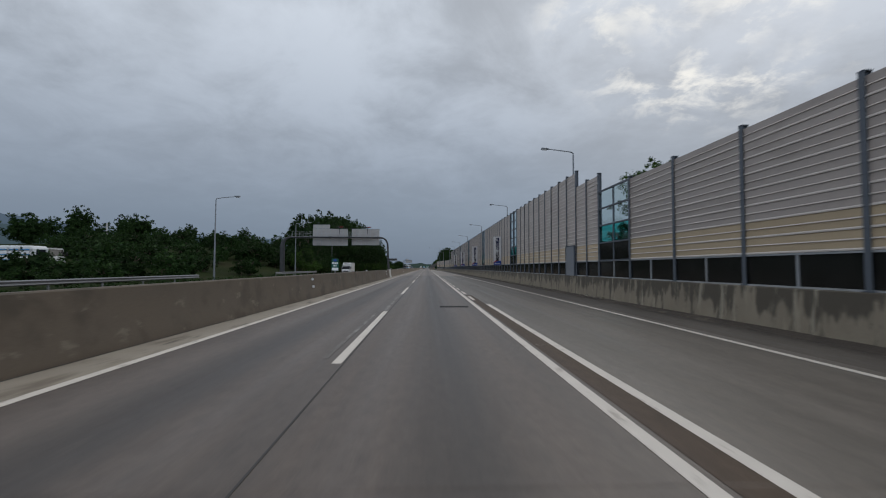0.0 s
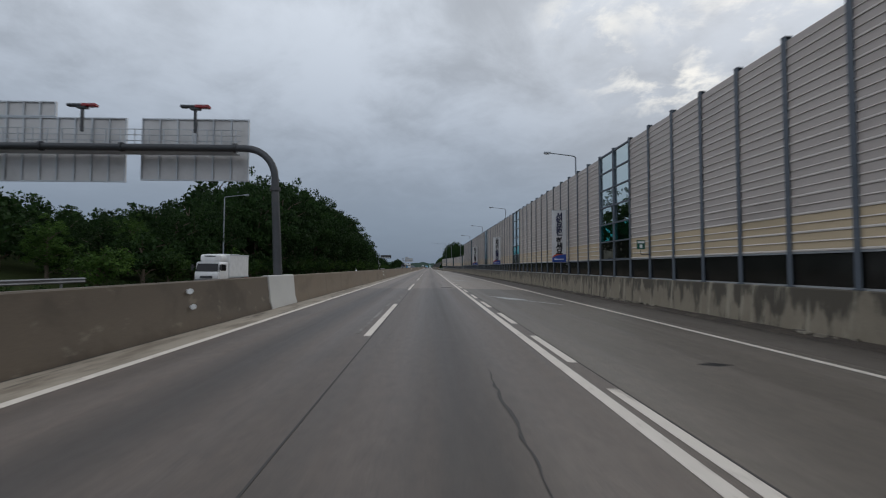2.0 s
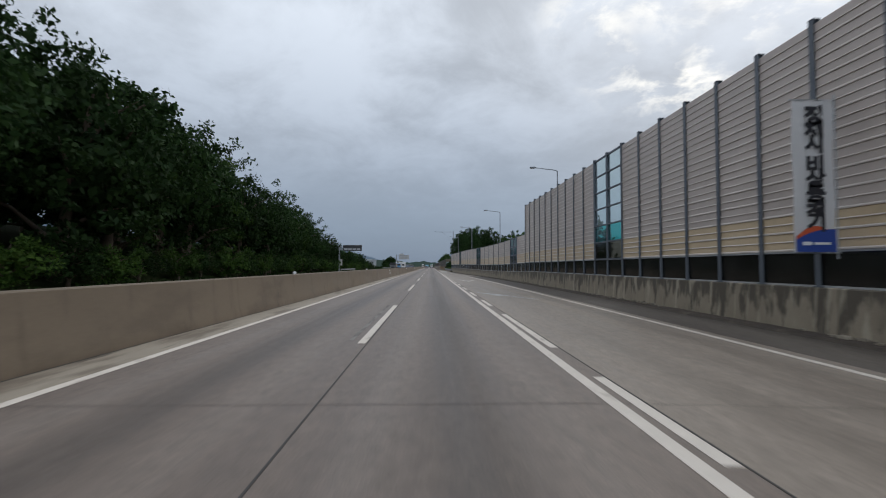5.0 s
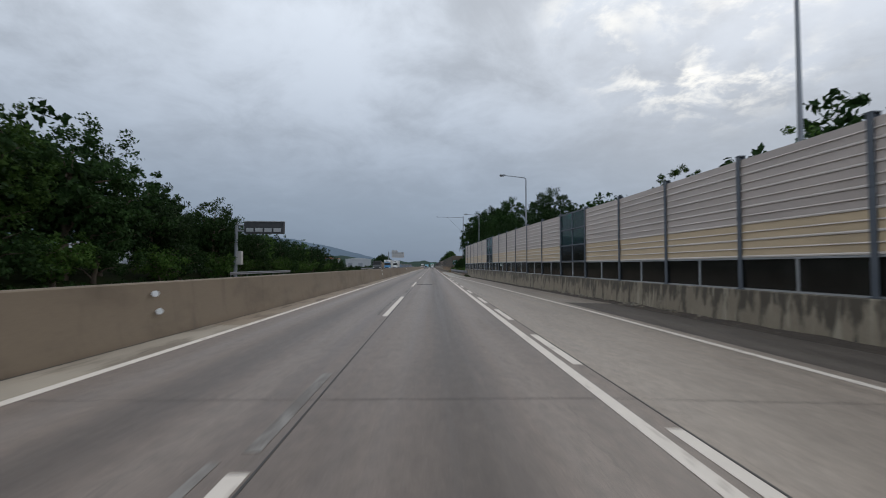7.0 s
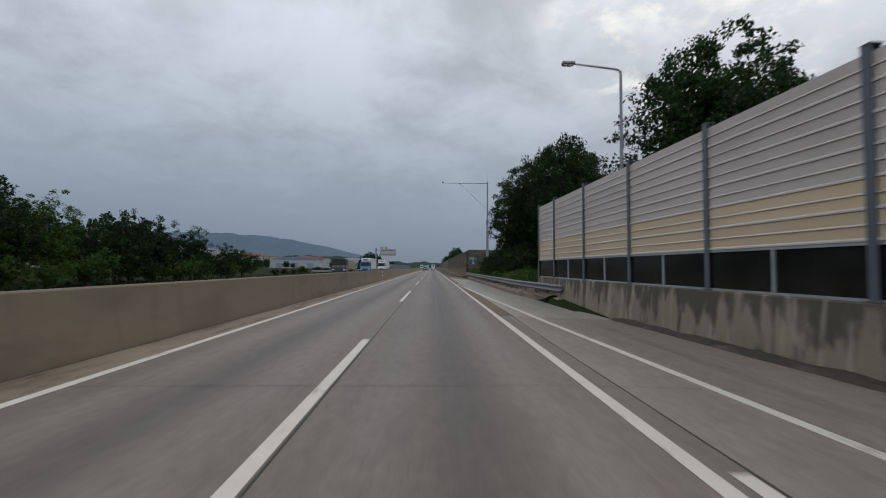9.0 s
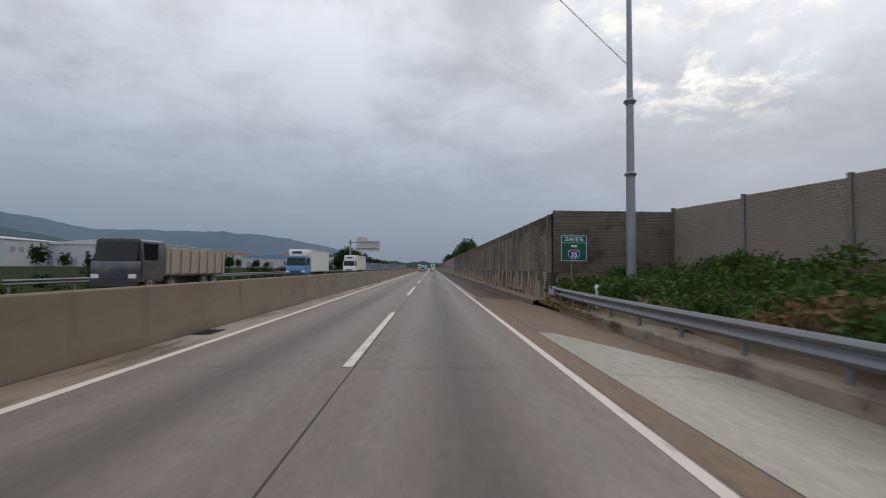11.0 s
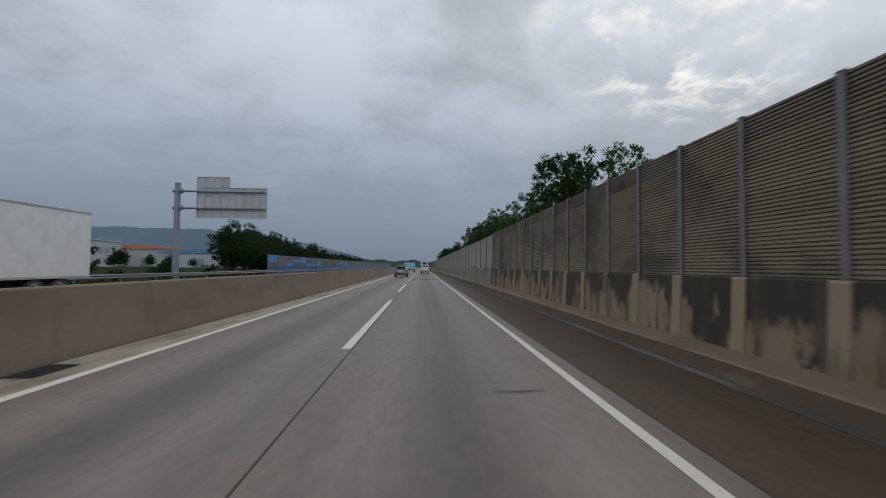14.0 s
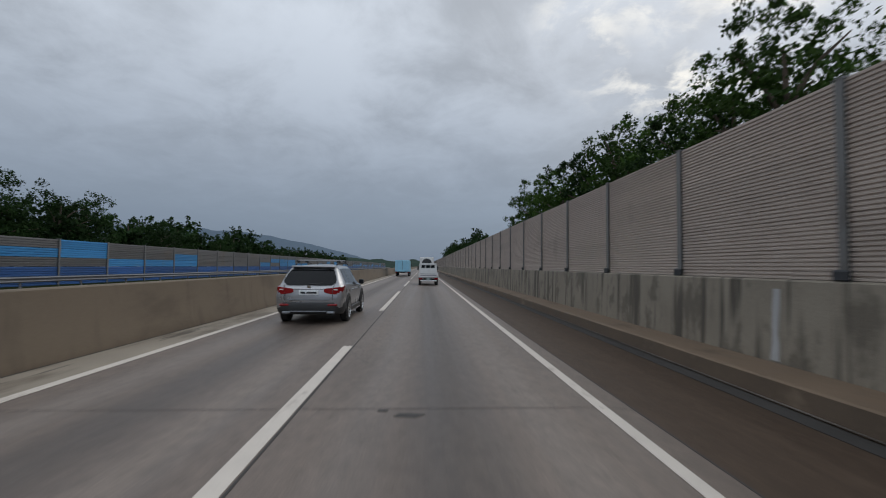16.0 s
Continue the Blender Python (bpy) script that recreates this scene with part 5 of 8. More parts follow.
sign = thing("cantilever_sign", "dark variable message sign on a slim pole, seen from behind", "road sign", at=(-22.1, 242, 0))
bm = bmesh.new()
tube(bm, (0, 0, 0.0), (0, 0, 6.5), 0.20, 0.16, 12)
part("pole", bm, POLE_GREY, sign, smooth=40)
bm = bmesh.new()
for z in (5.45, 6.1):
    tube(bm, (0, 0, z), (1.2, 0, z), 0.09, seg=8)
part("arm", bm, POLE_GREY, sign, smooth=40)
bm = bmesh.new()
soft_box(bm, 0.95, 5.3, -0.28, 0.2, 5.15, 6.45, 0.03, 1)
case = part("sign_case", bm, DARK_STEEL, sign)
for k in range(4):
    bm = bmesh.new()
    soft_box(bm, 1.2 + k * 1.0, 2.0 + k * 1.0, -0.32, -0.285, 5.35, 5.75, 0.02, 1)
    part("vent", bm, GALV, case)
bm = bmesh.new()
box(bm, 0.9, 5.35, -0.34, 0.24, 6.46, 6.54)
part("cover", bm, GALV, case)
bm = bmesh.new()
soft_box(bm, 0.16, 0.7, -0.25, 0.25, 1.7, 3.2, 0.03, 1)
part("control_box", bm, SIGN_BACK, sign)

sign = thing("cantilever_sign", "grey steel pole with a large direction sign, seen from behind", "road sign", at=(-22.6, 420, 0))
bm = bmesh.new()
tube(bm, (0, 0, -0.2), (0, 0, 8.95), 0.30, 0.24, 14), tube(bm, (0, 0, 8.95), (0, 0, 9.0), 0.27, 0.27, 14)
part("pole", bm, POLE_GREY, sign, smooth=40)
for z in (8.25, 6.72):
    bm = bmesh.new()
    tube(bm, (0.1, -0.1, z), (7.8, -0.1, z), 0.10, 0.09, 10), tube(bm, (0.22, -0.1, z), (0.3, -0.1, z), 0.24, 0.24, 12), tube(bm, (0.42, -0.1, z), (0.5, -0.1, z), 0.24, 0.24, 12), tube(bm, (-0.4, 0, z), (0.2, 0, z), 0.16, 0.16, 10)
    part("arm", bm, POLE_GREY, sign, smooth=40)
sign_board(sign, 1.65, 7.95, 5.85, 8.65, 0.1, 9)
sign_board(sign, 1.65, 4.6, 8.67, 9.62, 0.1, 4)



def lettering(owner, text, size, material, m, name="lettering", wide=1.0, bold=0.0):
    """Raised flat letters in the built-in font, centred, facing -y."""
    c = bpy.data.curves.new("lettering", "FONT")
    c.body, c.size, c.align_x, c.align_y, c.extrude = text, size, "CENTER", "CENTER", 0.002
    c.resolution_u, c.offset = 3, bold
    tmp = bpy.data.objects.new("lettering", c)
    scene.collection.objects.link(tmp)
    bpy.context.view_layer.update()
    me = bpy.data.meshes.new_from_object(tmp.evaluated_get(bpy.context.evaluated_depsgraph_get()))
    bpy.data.objects.remove(tmp)
    bpy.data.curves.remove(c)
    me.materials.clear()
    me.materials.append(material)
    ob = new(name, me)
    ob.parent = owner
    ob.matrix_basis = m @ pose(0, 0, 0, 90) @ Matrix.Diagonal((wide, 1, 1, 1))
    return ob


# ---- banners hung from the wall ----
def banner(y, words, blue_part, lean=0.0):
    b = thing("banner", "white roadworks banner with dark lettering and blue foot", "banner", "banners on the wall", (9.35, y, 2.0), lean)
    bm = bmesh.new()
    w, h, nx, nz = 1.06, 3.95, 6, 16
    top = [[bm.verts.new((-w / 2 + w * i / nx, 0.018 * math.sin(2.2 * i + 0.7 * k) * (0.4 + k / nz) - 0.004 * i, h * k / nz)) for i in range(nx + 1)] for k in range(nz + 1)]
    for k in range(nz):
        for i in range(nx):
            bm.faces.new((top[k][i], top[k][i + 1], top[k + 1][i + 1], top[k + 1][i]))
    bmesh.ops.solidify(bm, geom=bm.faces[:], thickness=0.006)
    cloth = part("cloth", bm, BANNER_WHITE, b, smooth=60)
    bm = bmesh.new()
    tube(bm, (-w / 2 - 0.05, 0, h), (w / 2 + 0.18, 0, h), 0.02, seg=8)
    part("rod", bm, GALV, b, smooth=40)
    bm = bmesh.new()
    tube(bm, (-w / 2 - 0.05, 0, 0.01), (w / 2 + 0.18, 0, 0.01), 0.02, seg=8)
    part("rod", bm, GALV, b, smooth=40)
    bm = bmesh.new()
    tube(bm, (w / 2 + 0.08, 0, -0.15), (w / 2 + 0.08, 0, h + 0.15), 0.02, seg=8), tube(bm, (w / 2 + 0.05, 0.0, h * 0.9), (w / 2 + 0.2, 0, h * 0.9), 0.02, seg=6)
    part("bracket", bm, GALV, b, smooth=40)
    # blue foot with a red wave above it
    n = 12
    wave = lambda u: 0.40 + 0.16 * u + 0.10 * math.sin(3.0 * u + 0.4)
    for name, lo, hi, mat_ in (("blue_foot", lambda u: 0.03, lambda u: wave(u) - 0.10 + 0.18 * u, INK_BLUE), ("red_wave", lambda u: wave(u) - 0.10 + 0.18 * u, lambda u: wave(u) + 0.14 * math.sin(math.pi * min(1, u * 1.15)) - 0.02, INK_RED)):
        bm = bmesh.new()
        pts = [(u / n, lo(u / n), max(lo(u / n) + 0.002, hi(u / n))) for u in range(n + 1)]
        rows = [[bm.verts.new((-w / 2 + 0.01 + (w - 0.02) * u, -0.054 if mat_ == INK_BLUE else -0.056, z)) for z in (a, c)] for u, a, c in pts]
        for p, q in zip(rows, rows[1:]):
            bm.faces.new((p[0], q[0], q[1], p[1]))
        part(name, bm, mat_, cloth)
    bm = bmesh.new()
    box(bm, -0.36, -0.12, -0.064, -0.060, 0.2, 0.29), box(bm, -0.06, 0.36, -0.064, -0.060, 0.215, 0.275)
    part("printed_bar", bm, BANNER_WHITE, cloth)
    letters = [c for c in words if c != " "]
    gap_at = words.index(" ")
    step = 3.1 / (len(letters) + 0.5)
    z = 3.68
    for k, c in enumerate(letters):
        if k == gap_at:
            z -= 0.5 * step
        lettering(cloth, c, 0.52, INK_NAVY if k in blue_part else INK_BLACK, pose(0.02, -0.062, z - step / 2), wide=1.08, bold=0.024)
        z -= step
    return b


banner(59.7, "개량공사 시행중", range(0, 4))
banner(88.0, "서행운전 하세요", range(0, 4))
banner(118.5, "공사구간 추돌주의", range(4, 8))
banner(149.0, "정체시 비상등켜기", ())

# ---- route sign ----
rs = thing("route_sign", "green motorway route sign on a slim post", "road sign", at=(6.55, 322, 0.2))
bm = bmesh.new()
tube(bm, (-0.1, 0.05, -0.2), (-0.1, 0.05, 3.0), 0.035, seg=10)
part("post", bm, OLD_POST, rs, smooth=40)
bm = bmesh.new()
soft_box(bm, -0.65, 0.65, -0.012, 0.012, 1.85, 3.15, 0.01, 1)
plate = part("plate", bm, SIGN_GREEN, rs)
bm = bmesh.new()
for a in ((-0.63, 0.63, 3.105, 3.125), (-0.63, 0.63, 1.875, 1.895), (-0.63, -0.61, 1.895, 3.105), (0.61, 0.63, 1.895, 3.105), (-0.61, 0.61, 2.76, 2.775)):
    box(bm, a[0], a[1], -0.017, -0.013, a[2], a[3])
part("white_border", bm, SIGN_WHITE, plate)
lettering(plate, "고속국도", 0.27, SIGN_WHITE, pose(0, -0.016, 2.93), bold=0.004)
bm = bmesh.new()
box(bm, -0.13, -0.01, -0.017, -0.013, 2.56, 2.66), box(bm, 0.02, 0.14, -0.017, -0.013, 2.56, 2.66)
part("printed_bar", bm, SIGN_WHITE, plate)
for name, grow, mat_, off in (("shield_rim", 1.08, SIGN_WHITE, 0.017), ("shield", 1.0, SHIELD_BLUE, 0.021), ("shield_top", 1.0, SHIELD_RED, 0.024)):
    bm = bmesh.new()
    pts = [(-0.25, 0.16), (-0.12, 0.20), (0, 0.17), (0.12, 0.20), (0.25, 0.16), (0.28, 0.0), (0.22, -0.17), (0, -0.24), (-0.22, -0.17), (-0.28, 0.0)]
    if name == "shield_top":
        pts = [(-0.25, 0.16), (-0.12, 0.20), (0, 0.17), (0.12, 0.20), (0.25, 0.16), (0.262, 0.09), (-0.262, 0.09)]
    extrude(bm, [(u * grow, v * grow) for u, v in pts], [lambda u, v, y=y: (u, y, 2.22 + v) for y in (-0.012, -off)])
    part(name, bm, mat_, plate)
lettering(plate, "35", 0.34, SIGN_WHITE, pose(0, -0.027, 2.165), bold=0.006)

# ---- tall mast with a traffic counter arm ----
mast = thing("camera_mast", "tall tapered grey mast with a long thin arm and stay", "mast", at=(8.95, 321, 0.6))
bm = bmesh.new()
for a, b, r0, r1 in ((-0.3, 5.6, 0.22, 0.20), (5.6, 9.1, 0.18, 0.165), (9.1, 15.6, 0.145, 0.11)):
    tube(bm, (0, 0, a), (0, 0, b), r0, r1, 16)
for z in (5.6, 9.1):
    tube(bm, (0, 0, z - 0.14), (0, 0, z), 0.2, 0.3, 16), tube(bm, (0, 0, z), (0, 0, z + 0.14), 0.3, 0.18, 16)
part("mast_pole", bm, POLE_GREY, mast, smooth=40)
bm = bmesh.new()
bar_path(bm, [(0, 0, 15.35), (-7.6, 0, 15.35)], [0.06, 0.035])
arm = part("arm", bm, POLE_GREY, mast, smooth=40)
bm = bmesh.new()
soft_box(bm, -7.75, -7.5, -0.06, 0.06, 15.38, 15.55, 0.02, 1), soft_box(bm, -4.8, -4.6, -0.08, 0.08, 15.16, 15.33, 0.02, 1), tube(bm, (-7.66, 0, 15.5), (-7.66, 0, 15.68), 0.05)
part("sensor", bm, DARK_STEEL, arm)
bm = bmesh.new()
tube(bm, (-4.7, 0, 15.3), (-0.1, 0, 10.9), 0.02, seg=6)
part("stay", bm, POLE_GREY, mast)
bm = bmesh.new()
tube(bm, (0, 0, 15.6), (0, 0, 17.2), 0.02, 0.01, 6)
part("antenna", bm, GALV, mast)


# ---- guard rails ----
WAVE = [(0.0, -0.155), (-0.055, -0.12), (-0.085, -0.09), (-0.055, -0.045), (0.0, -0.015), (0.0, 0.015), (-0.055, 0.045), (-0.085, 0.09), (-0.055, 0.12), (0.0, 0.155)]


def guard_rail(name, line, z, y0, y1, label, step=2.0, flip=1, tall=1.0):
    g = thing(name, label, "guard rail", at=(line(y0), y0, 0))
    inv = g.matrix_basis.inverted()
    bm = bmesh.new()
    n = max(2, int((y1 - y0) / 4))
    extrude(bm, [(u * flip, v * tall) for u, v in WAVE] + [(u * flip + 0.012 * flip, v * tall) for u, v in WAVE[::-1]], [lambda u, v, y=y0 + (y1 - y0) * k / n: (line(y) + u, y, z + v) for k in range(n + 1)])
    ob = part("beam", bm, RAIL_STEEL, g, smooth=35)
    ob.matrix_basis = inv
    bm = bmesh.new()
    tube(bm, (0.12 * flip, 0, -0.6), (0.12 * flip, 0, z + 0.1), 0.057, seg=10), box(bm, min(0.01 * flip, 0.07 * flip), max(0.01 * flip, 0.07 * flip), -0.05, 0.05, z - 0.09, z + 0.09)
    mesh = finish("post", bm, RAIL_STEEL, 40)
    k = 0
    while y0 + 0.5 + step * k < y1:
        y = y0 + 0.5 + step * k
        piece("post", mesh, g, inv @ pose(line(y), y, 0))
        k += 1
    return g


slope_rail = guard_rail("guard_rail", lambda y: ease(y, [(266, 6.0), (276, 5.25), (312, 5.1), (318, 5.2), (321.5, 5.45)]), 0.62, 268, 321.5, "galvanised steel guard rail below the overgrown slope", tall=1.25)
bm = bmesh.new()
soft_box(bm, 5.42, 5.45, 321.3, 322.5, 0.40, 0.84, 0.01, 1)
for yy in (321.45, 321.6, 322.2, 322.35):
    for zz in (0.5, 0.62, 0.74):
        tube(bm, (5.425, yy, zz), (5.405, yy, zz), 0.014, seg=6)
ob = part("end_plate", bm, GALV, slope_rail, "pale bolted end plate")
ob.matrix_basis = slope_rail.matrix_basis.inverted()
for a, b in ((-56, 40), (60, 82), (238, 257), (322, 700)):
    guard_rail("guard_rail", lambda y: -20.9, 0.78, a, b, "galvanised guard rail beside the oncoming carriageway", 4.0, -1)
bm = bmesh.new()
extrude(bm, [(4.98, -0.4), (5.0, 0.10), (5.04, 0.14), (5.3, 0.18), (5.65, 0.22), (5.65, -0.4)], [lambda u, v, y=y: (u + ease(y, [(266, 0.8), (276, 0.0), (313, 0.0), (322, 0.35)]), y, v) for y in range(268, 324, 4)])
tagged(part("kerb", bm, SANDY, smooth=25), "sandy concrete kerb below the guard rail", "kerb", kind="structure")

# ---- kilometre board on the median ----
km = thing("distance_board", "small green distance board standing on the median barrier", "road sign", at=(-6.71, 30.4, 1.25))
bm = bmesh.new()
tube(bm, (0, 0.03, -0.02), (0, 0.03, 0.3), 0.03, seg=8)
part("post", bm, GALV, km, smooth=40)
bm = bmesh.new()
soft_box(bm, -0.24, 0.24, -0.012, 0.012, 0.15, 0.98, 0.01, 1)
plate = part("plate", bm, SIGN_GREEN, km)
bm = bmesh.new()
box(bm, -0.2, -0.07, -0.017, -0.013, 0.62, 0.74), box(bm, -0.04, 0.06, -0.017, -0.013, 0.62, 0.74), box(bm, 0.09, 0.19, -0.017, -0.013, 0.62, 0.74)
part("printed_bar", bm, SIGN_WHITE, plate)
bm = bmesh.new()
box(bm, -0.22, 0.22, -0.017, -0.013, 0.17, 0.36)
foot = part("white_field", bm, SIGN_WHITE, plate)
lettering(plate, "99", 0.26, SIGN_WHITE, pose(0, -0.016, 0.49))
bm = bmesh.new()
box(bm, -0.11, 0.11, -0.017, -0.013, 0.80, 0.94)
part("blue_field", bm, INK_BLUE, plate)

# ---- reflectors, grates and small boxes ----
def reflector(y, z):
    r = thing("reflector", "white round reflector on the median barrier", "reflector", "median reflectors", (-6.42 - 0.1 * z, y, z))
    bm = bmesh.new()
    box(bm, -0.08, 0.03, -0.03, 0.03, -0.03, 0.03)
    part("bracket", bm, GALV, r)
    bm = bmesh.new()
    tube(bm, (0.03, -0.03, 0), (0.045, -0.05, 0), 0.07, 0.07, 14)
    part("lens", bm, SIGN_WHITE, r, smooth=40)


for y in (23.6, 66.7, 113.0, 202.8, 247.3, 300.5, 433.0):
    reflector(y, 1.0), reflector(y + 0.1, 0.6)
for y in (6.0, 45.0, 92.0, 135.0, 158.0, 180.0):
    reflector(y, 1.32)


def grate(x, y, label):
    g = thing("drain_grate", label, "drain grate", "drain grates", (x, y, 0.0))
    # thin dark plate in place of the shaft's shade below the bars
    bm = bmesh.new()
    box(bm, -0.24, 0.24, -0.45, 0.45, 0.004, 0.006)
    part("shaft_opening", bm, JOINT, g)
    for k in range(9):
        bm = bmesh.new()
        box(bm, -0.22, 0.22, -0.42 + k * 0.1, -0.385 + k * 0.1, 0.006, 0.02)
        part("bar", bm, DARK_STEEL, g)


for y in (348.2, 429.5, 312.0, 386.5):
    grate(-6.12, y, "dark iron drain grate beside the median barrier")
bm = bmesh.new()
soft_box(bm, -0.14, 0.02, -0.12, 0.12, 0.0, 0.22, 0.015, 1)
ob = part("cable_box", bm, AMBER_GLOW)
ob.matrix_basis = pose(5.62, 429.6, 1.52)
tagged(ob, "small orange plastic box on the wall foot", "box")
bm = bmesh.new()
soft_box(bm, -0.12, 0.02, -0.17, 0.17, 0.02, 0.22, 0.015, 1)
ob = part("cable_box", bm, SIGN_WHITE)
ob.matrix_basis = pose(5.62, 425.6, 1.52)
tagged(ob, "small white metal box on the wall foot", "box")
# black post shoes of the newer wall
shoe = finish("post_shoe", (lambda b: (soft_box(b, -0.14, -0.078, -0.13, 0.13, 0.0, 0.16, 0.02, 1), b)[1])(bmesh.new()), DARK_STEEL)
for k in range(16):
    piece("post_shoe", shoe, wall_e, wall_e.matrix_basis.inverted() @ pose(WX, SHIFT + 4.0 * k, FOOT2))
# small green evacuation plate on the lower wall
p = wall_spot(240.4)
ev = thing("info_plate", "small green and white information plate on the wall", "sign", at=(p.x - 0.09, p.y, 1.62), turn=3)
bm = bmesh.new()
box(bm, -0.012, 0.0, -0.34, 0.34, 0.0, 0.44)
plate = part("plate", bm, SIGN_GREEN, ev)
bm = bmesh.new()
box(bm, -0.017, -0.013, -0.28, 0.28, 0.05, 0.2), box(bm, -0.017, -0.013, -0.1, 0.05, 0.22, 0.38)
part("printed_bar", bm, SIGN_WHITE, plate)
ev = thing("info_plate", "small green information plate on a bracket at the sound wall", "sign", at=(9.5, 75.5, 2.5))
bm = bmesh.new()
soft_box(bm, -0.2, 0.2, -0.012, 0.012, 0.0, 0.42, 0.008, 1)
plate = part("plate", bm, SIGN_GREEN, ev)
bm = bmesh.new()
box(bm, -0.16, 0.16, -0.018, -0.0125, 0.28, 0.37), box(bm, -0.07, 0.06, -0.018, -0.0125, 0.06, 0.22)
part("printed_bar", bm, SIGN_WHITE, plate)
bm = bmesh.new()
bar_path(bm, [(0.0, 0.03, -0.05), (0.0, 0.03, -0.25), (0.42, 0.03, -0.25)], 0.02)
part("bracket", bm, DARK_STEEL, ev, smooth=40)
for x, y, z in ((5.75, 303.6, 0.3), (5.8, 291.0, 0.3), (5.7, 316.8, 0.28)):
    d = thing("delineator", "short white roadside marker post with a rounded cap", "marker post", "marker posts", (x, y, z))
    bm = bmesh.new()
    tube(bm, (0, 0, -0.2), (0, 0, 0.75), 0.045, 0.045, 12)
    part("post", bm, SIGN_WHITE, d, smooth=40)
    bm = bmesh.new()
    tube(bm, (0, 0, 0.75), (0, 0, 0.83), 0.075, 0.05, 12), tube(bm, (0, 0, 0.62), (0, 0, 0.75), 0.06, 0.075, 12)
    part("cap", bm, SIGN_WHITE, d, smooth=40)

# ---- blue fence beside the oncoming carriageway ----
fence = thing("sound_fence", "low sound fence of grey and bright blue panels", "sound fence", at=(-22, 442, 0))
mix_rnd = random.Random(12)
row_h = 0.54
blue_mesh = ribbed_mesh("panel", 3.9, row_h - 0.01, BLUE_PANEL, 0.13, 0.03)
grey_mesh = ribbed_mesh("panel", 3.9, row_h - 0.01, GREY_FENCE, 0.13, 0.03)
deep_mesh = ribbed_mesh("panel", 3.9, row_h - 0.01, DEEP_BLUE_PANEL, 0.13, 0.03)
fence_post = low_post(2.75, 0.12)
for k in range(60):
    y = 4.0 * k
    piece("post", fence_post, fence, Matrix.Diagonal((-1, 1, 1, 1)) @ pose(0, y, 0.35))
    for r in range(5):
        blue = mix_rnd.random() < (1.0, 0.92, 0.5, 0.3, 0.1)[r]
        piece("panel", (deep_mesh if r < 2 else blue_mesh) if blue else grey_mesh, fence, Matrix.Diagonal((-1, 1, 1, 1)) @ pose(0, y + 0.05, 0.38 + r * row_h))

# ---- plants ----
def leaf_cloud(rng, centres, radii, per, size):
    """Leaf blades scattered in clumps: arrays of places, ready for from_pydata."""
    n = len(centres) * per
    c = np.repeat(np.asarray(centres), per, 0)
    r = np.repeat(np.asarray(radii), per)[:, None]
    d = rng.normal(size=(n, 3))
    d /= np.linalg.norm(d, axis=1)[:, None]
    at = c + d * r * rng.uniform(0.35, 1.0, (n, 1)) * np.array([1, 1, 0.75])
    u = rng.normal(size=(n, 3))
    u /= np.linalg.norm(u, axis=1)[:, None]
    v = np.cross(u, d + 0.4 * rng.normal(size=(n, 3)))
    v /= np.linalg.norm(v, axis=1)[:, None] + 1e-6
    s = size * rng.uniform(0.6, 1.3, (n, 1))
    quad = np.stack([at - u * s * 0.5, at + v * s * 0.28, at + u * s * 0.55 - np.array([0, 0, 0.12]) * s, at - v * s * 0.28], 1)
    return quad.reshape(-1, 3)


def leaf_mesh(name, verts, material):
    me = bpy.data.meshes.new(name)
    n = len(verts) // 4
    me.from_pydata(verts.tolist(), [], np.arange(n * 4).reshape(-1, 4).tolist())
    me.materials.append(material)
    return me


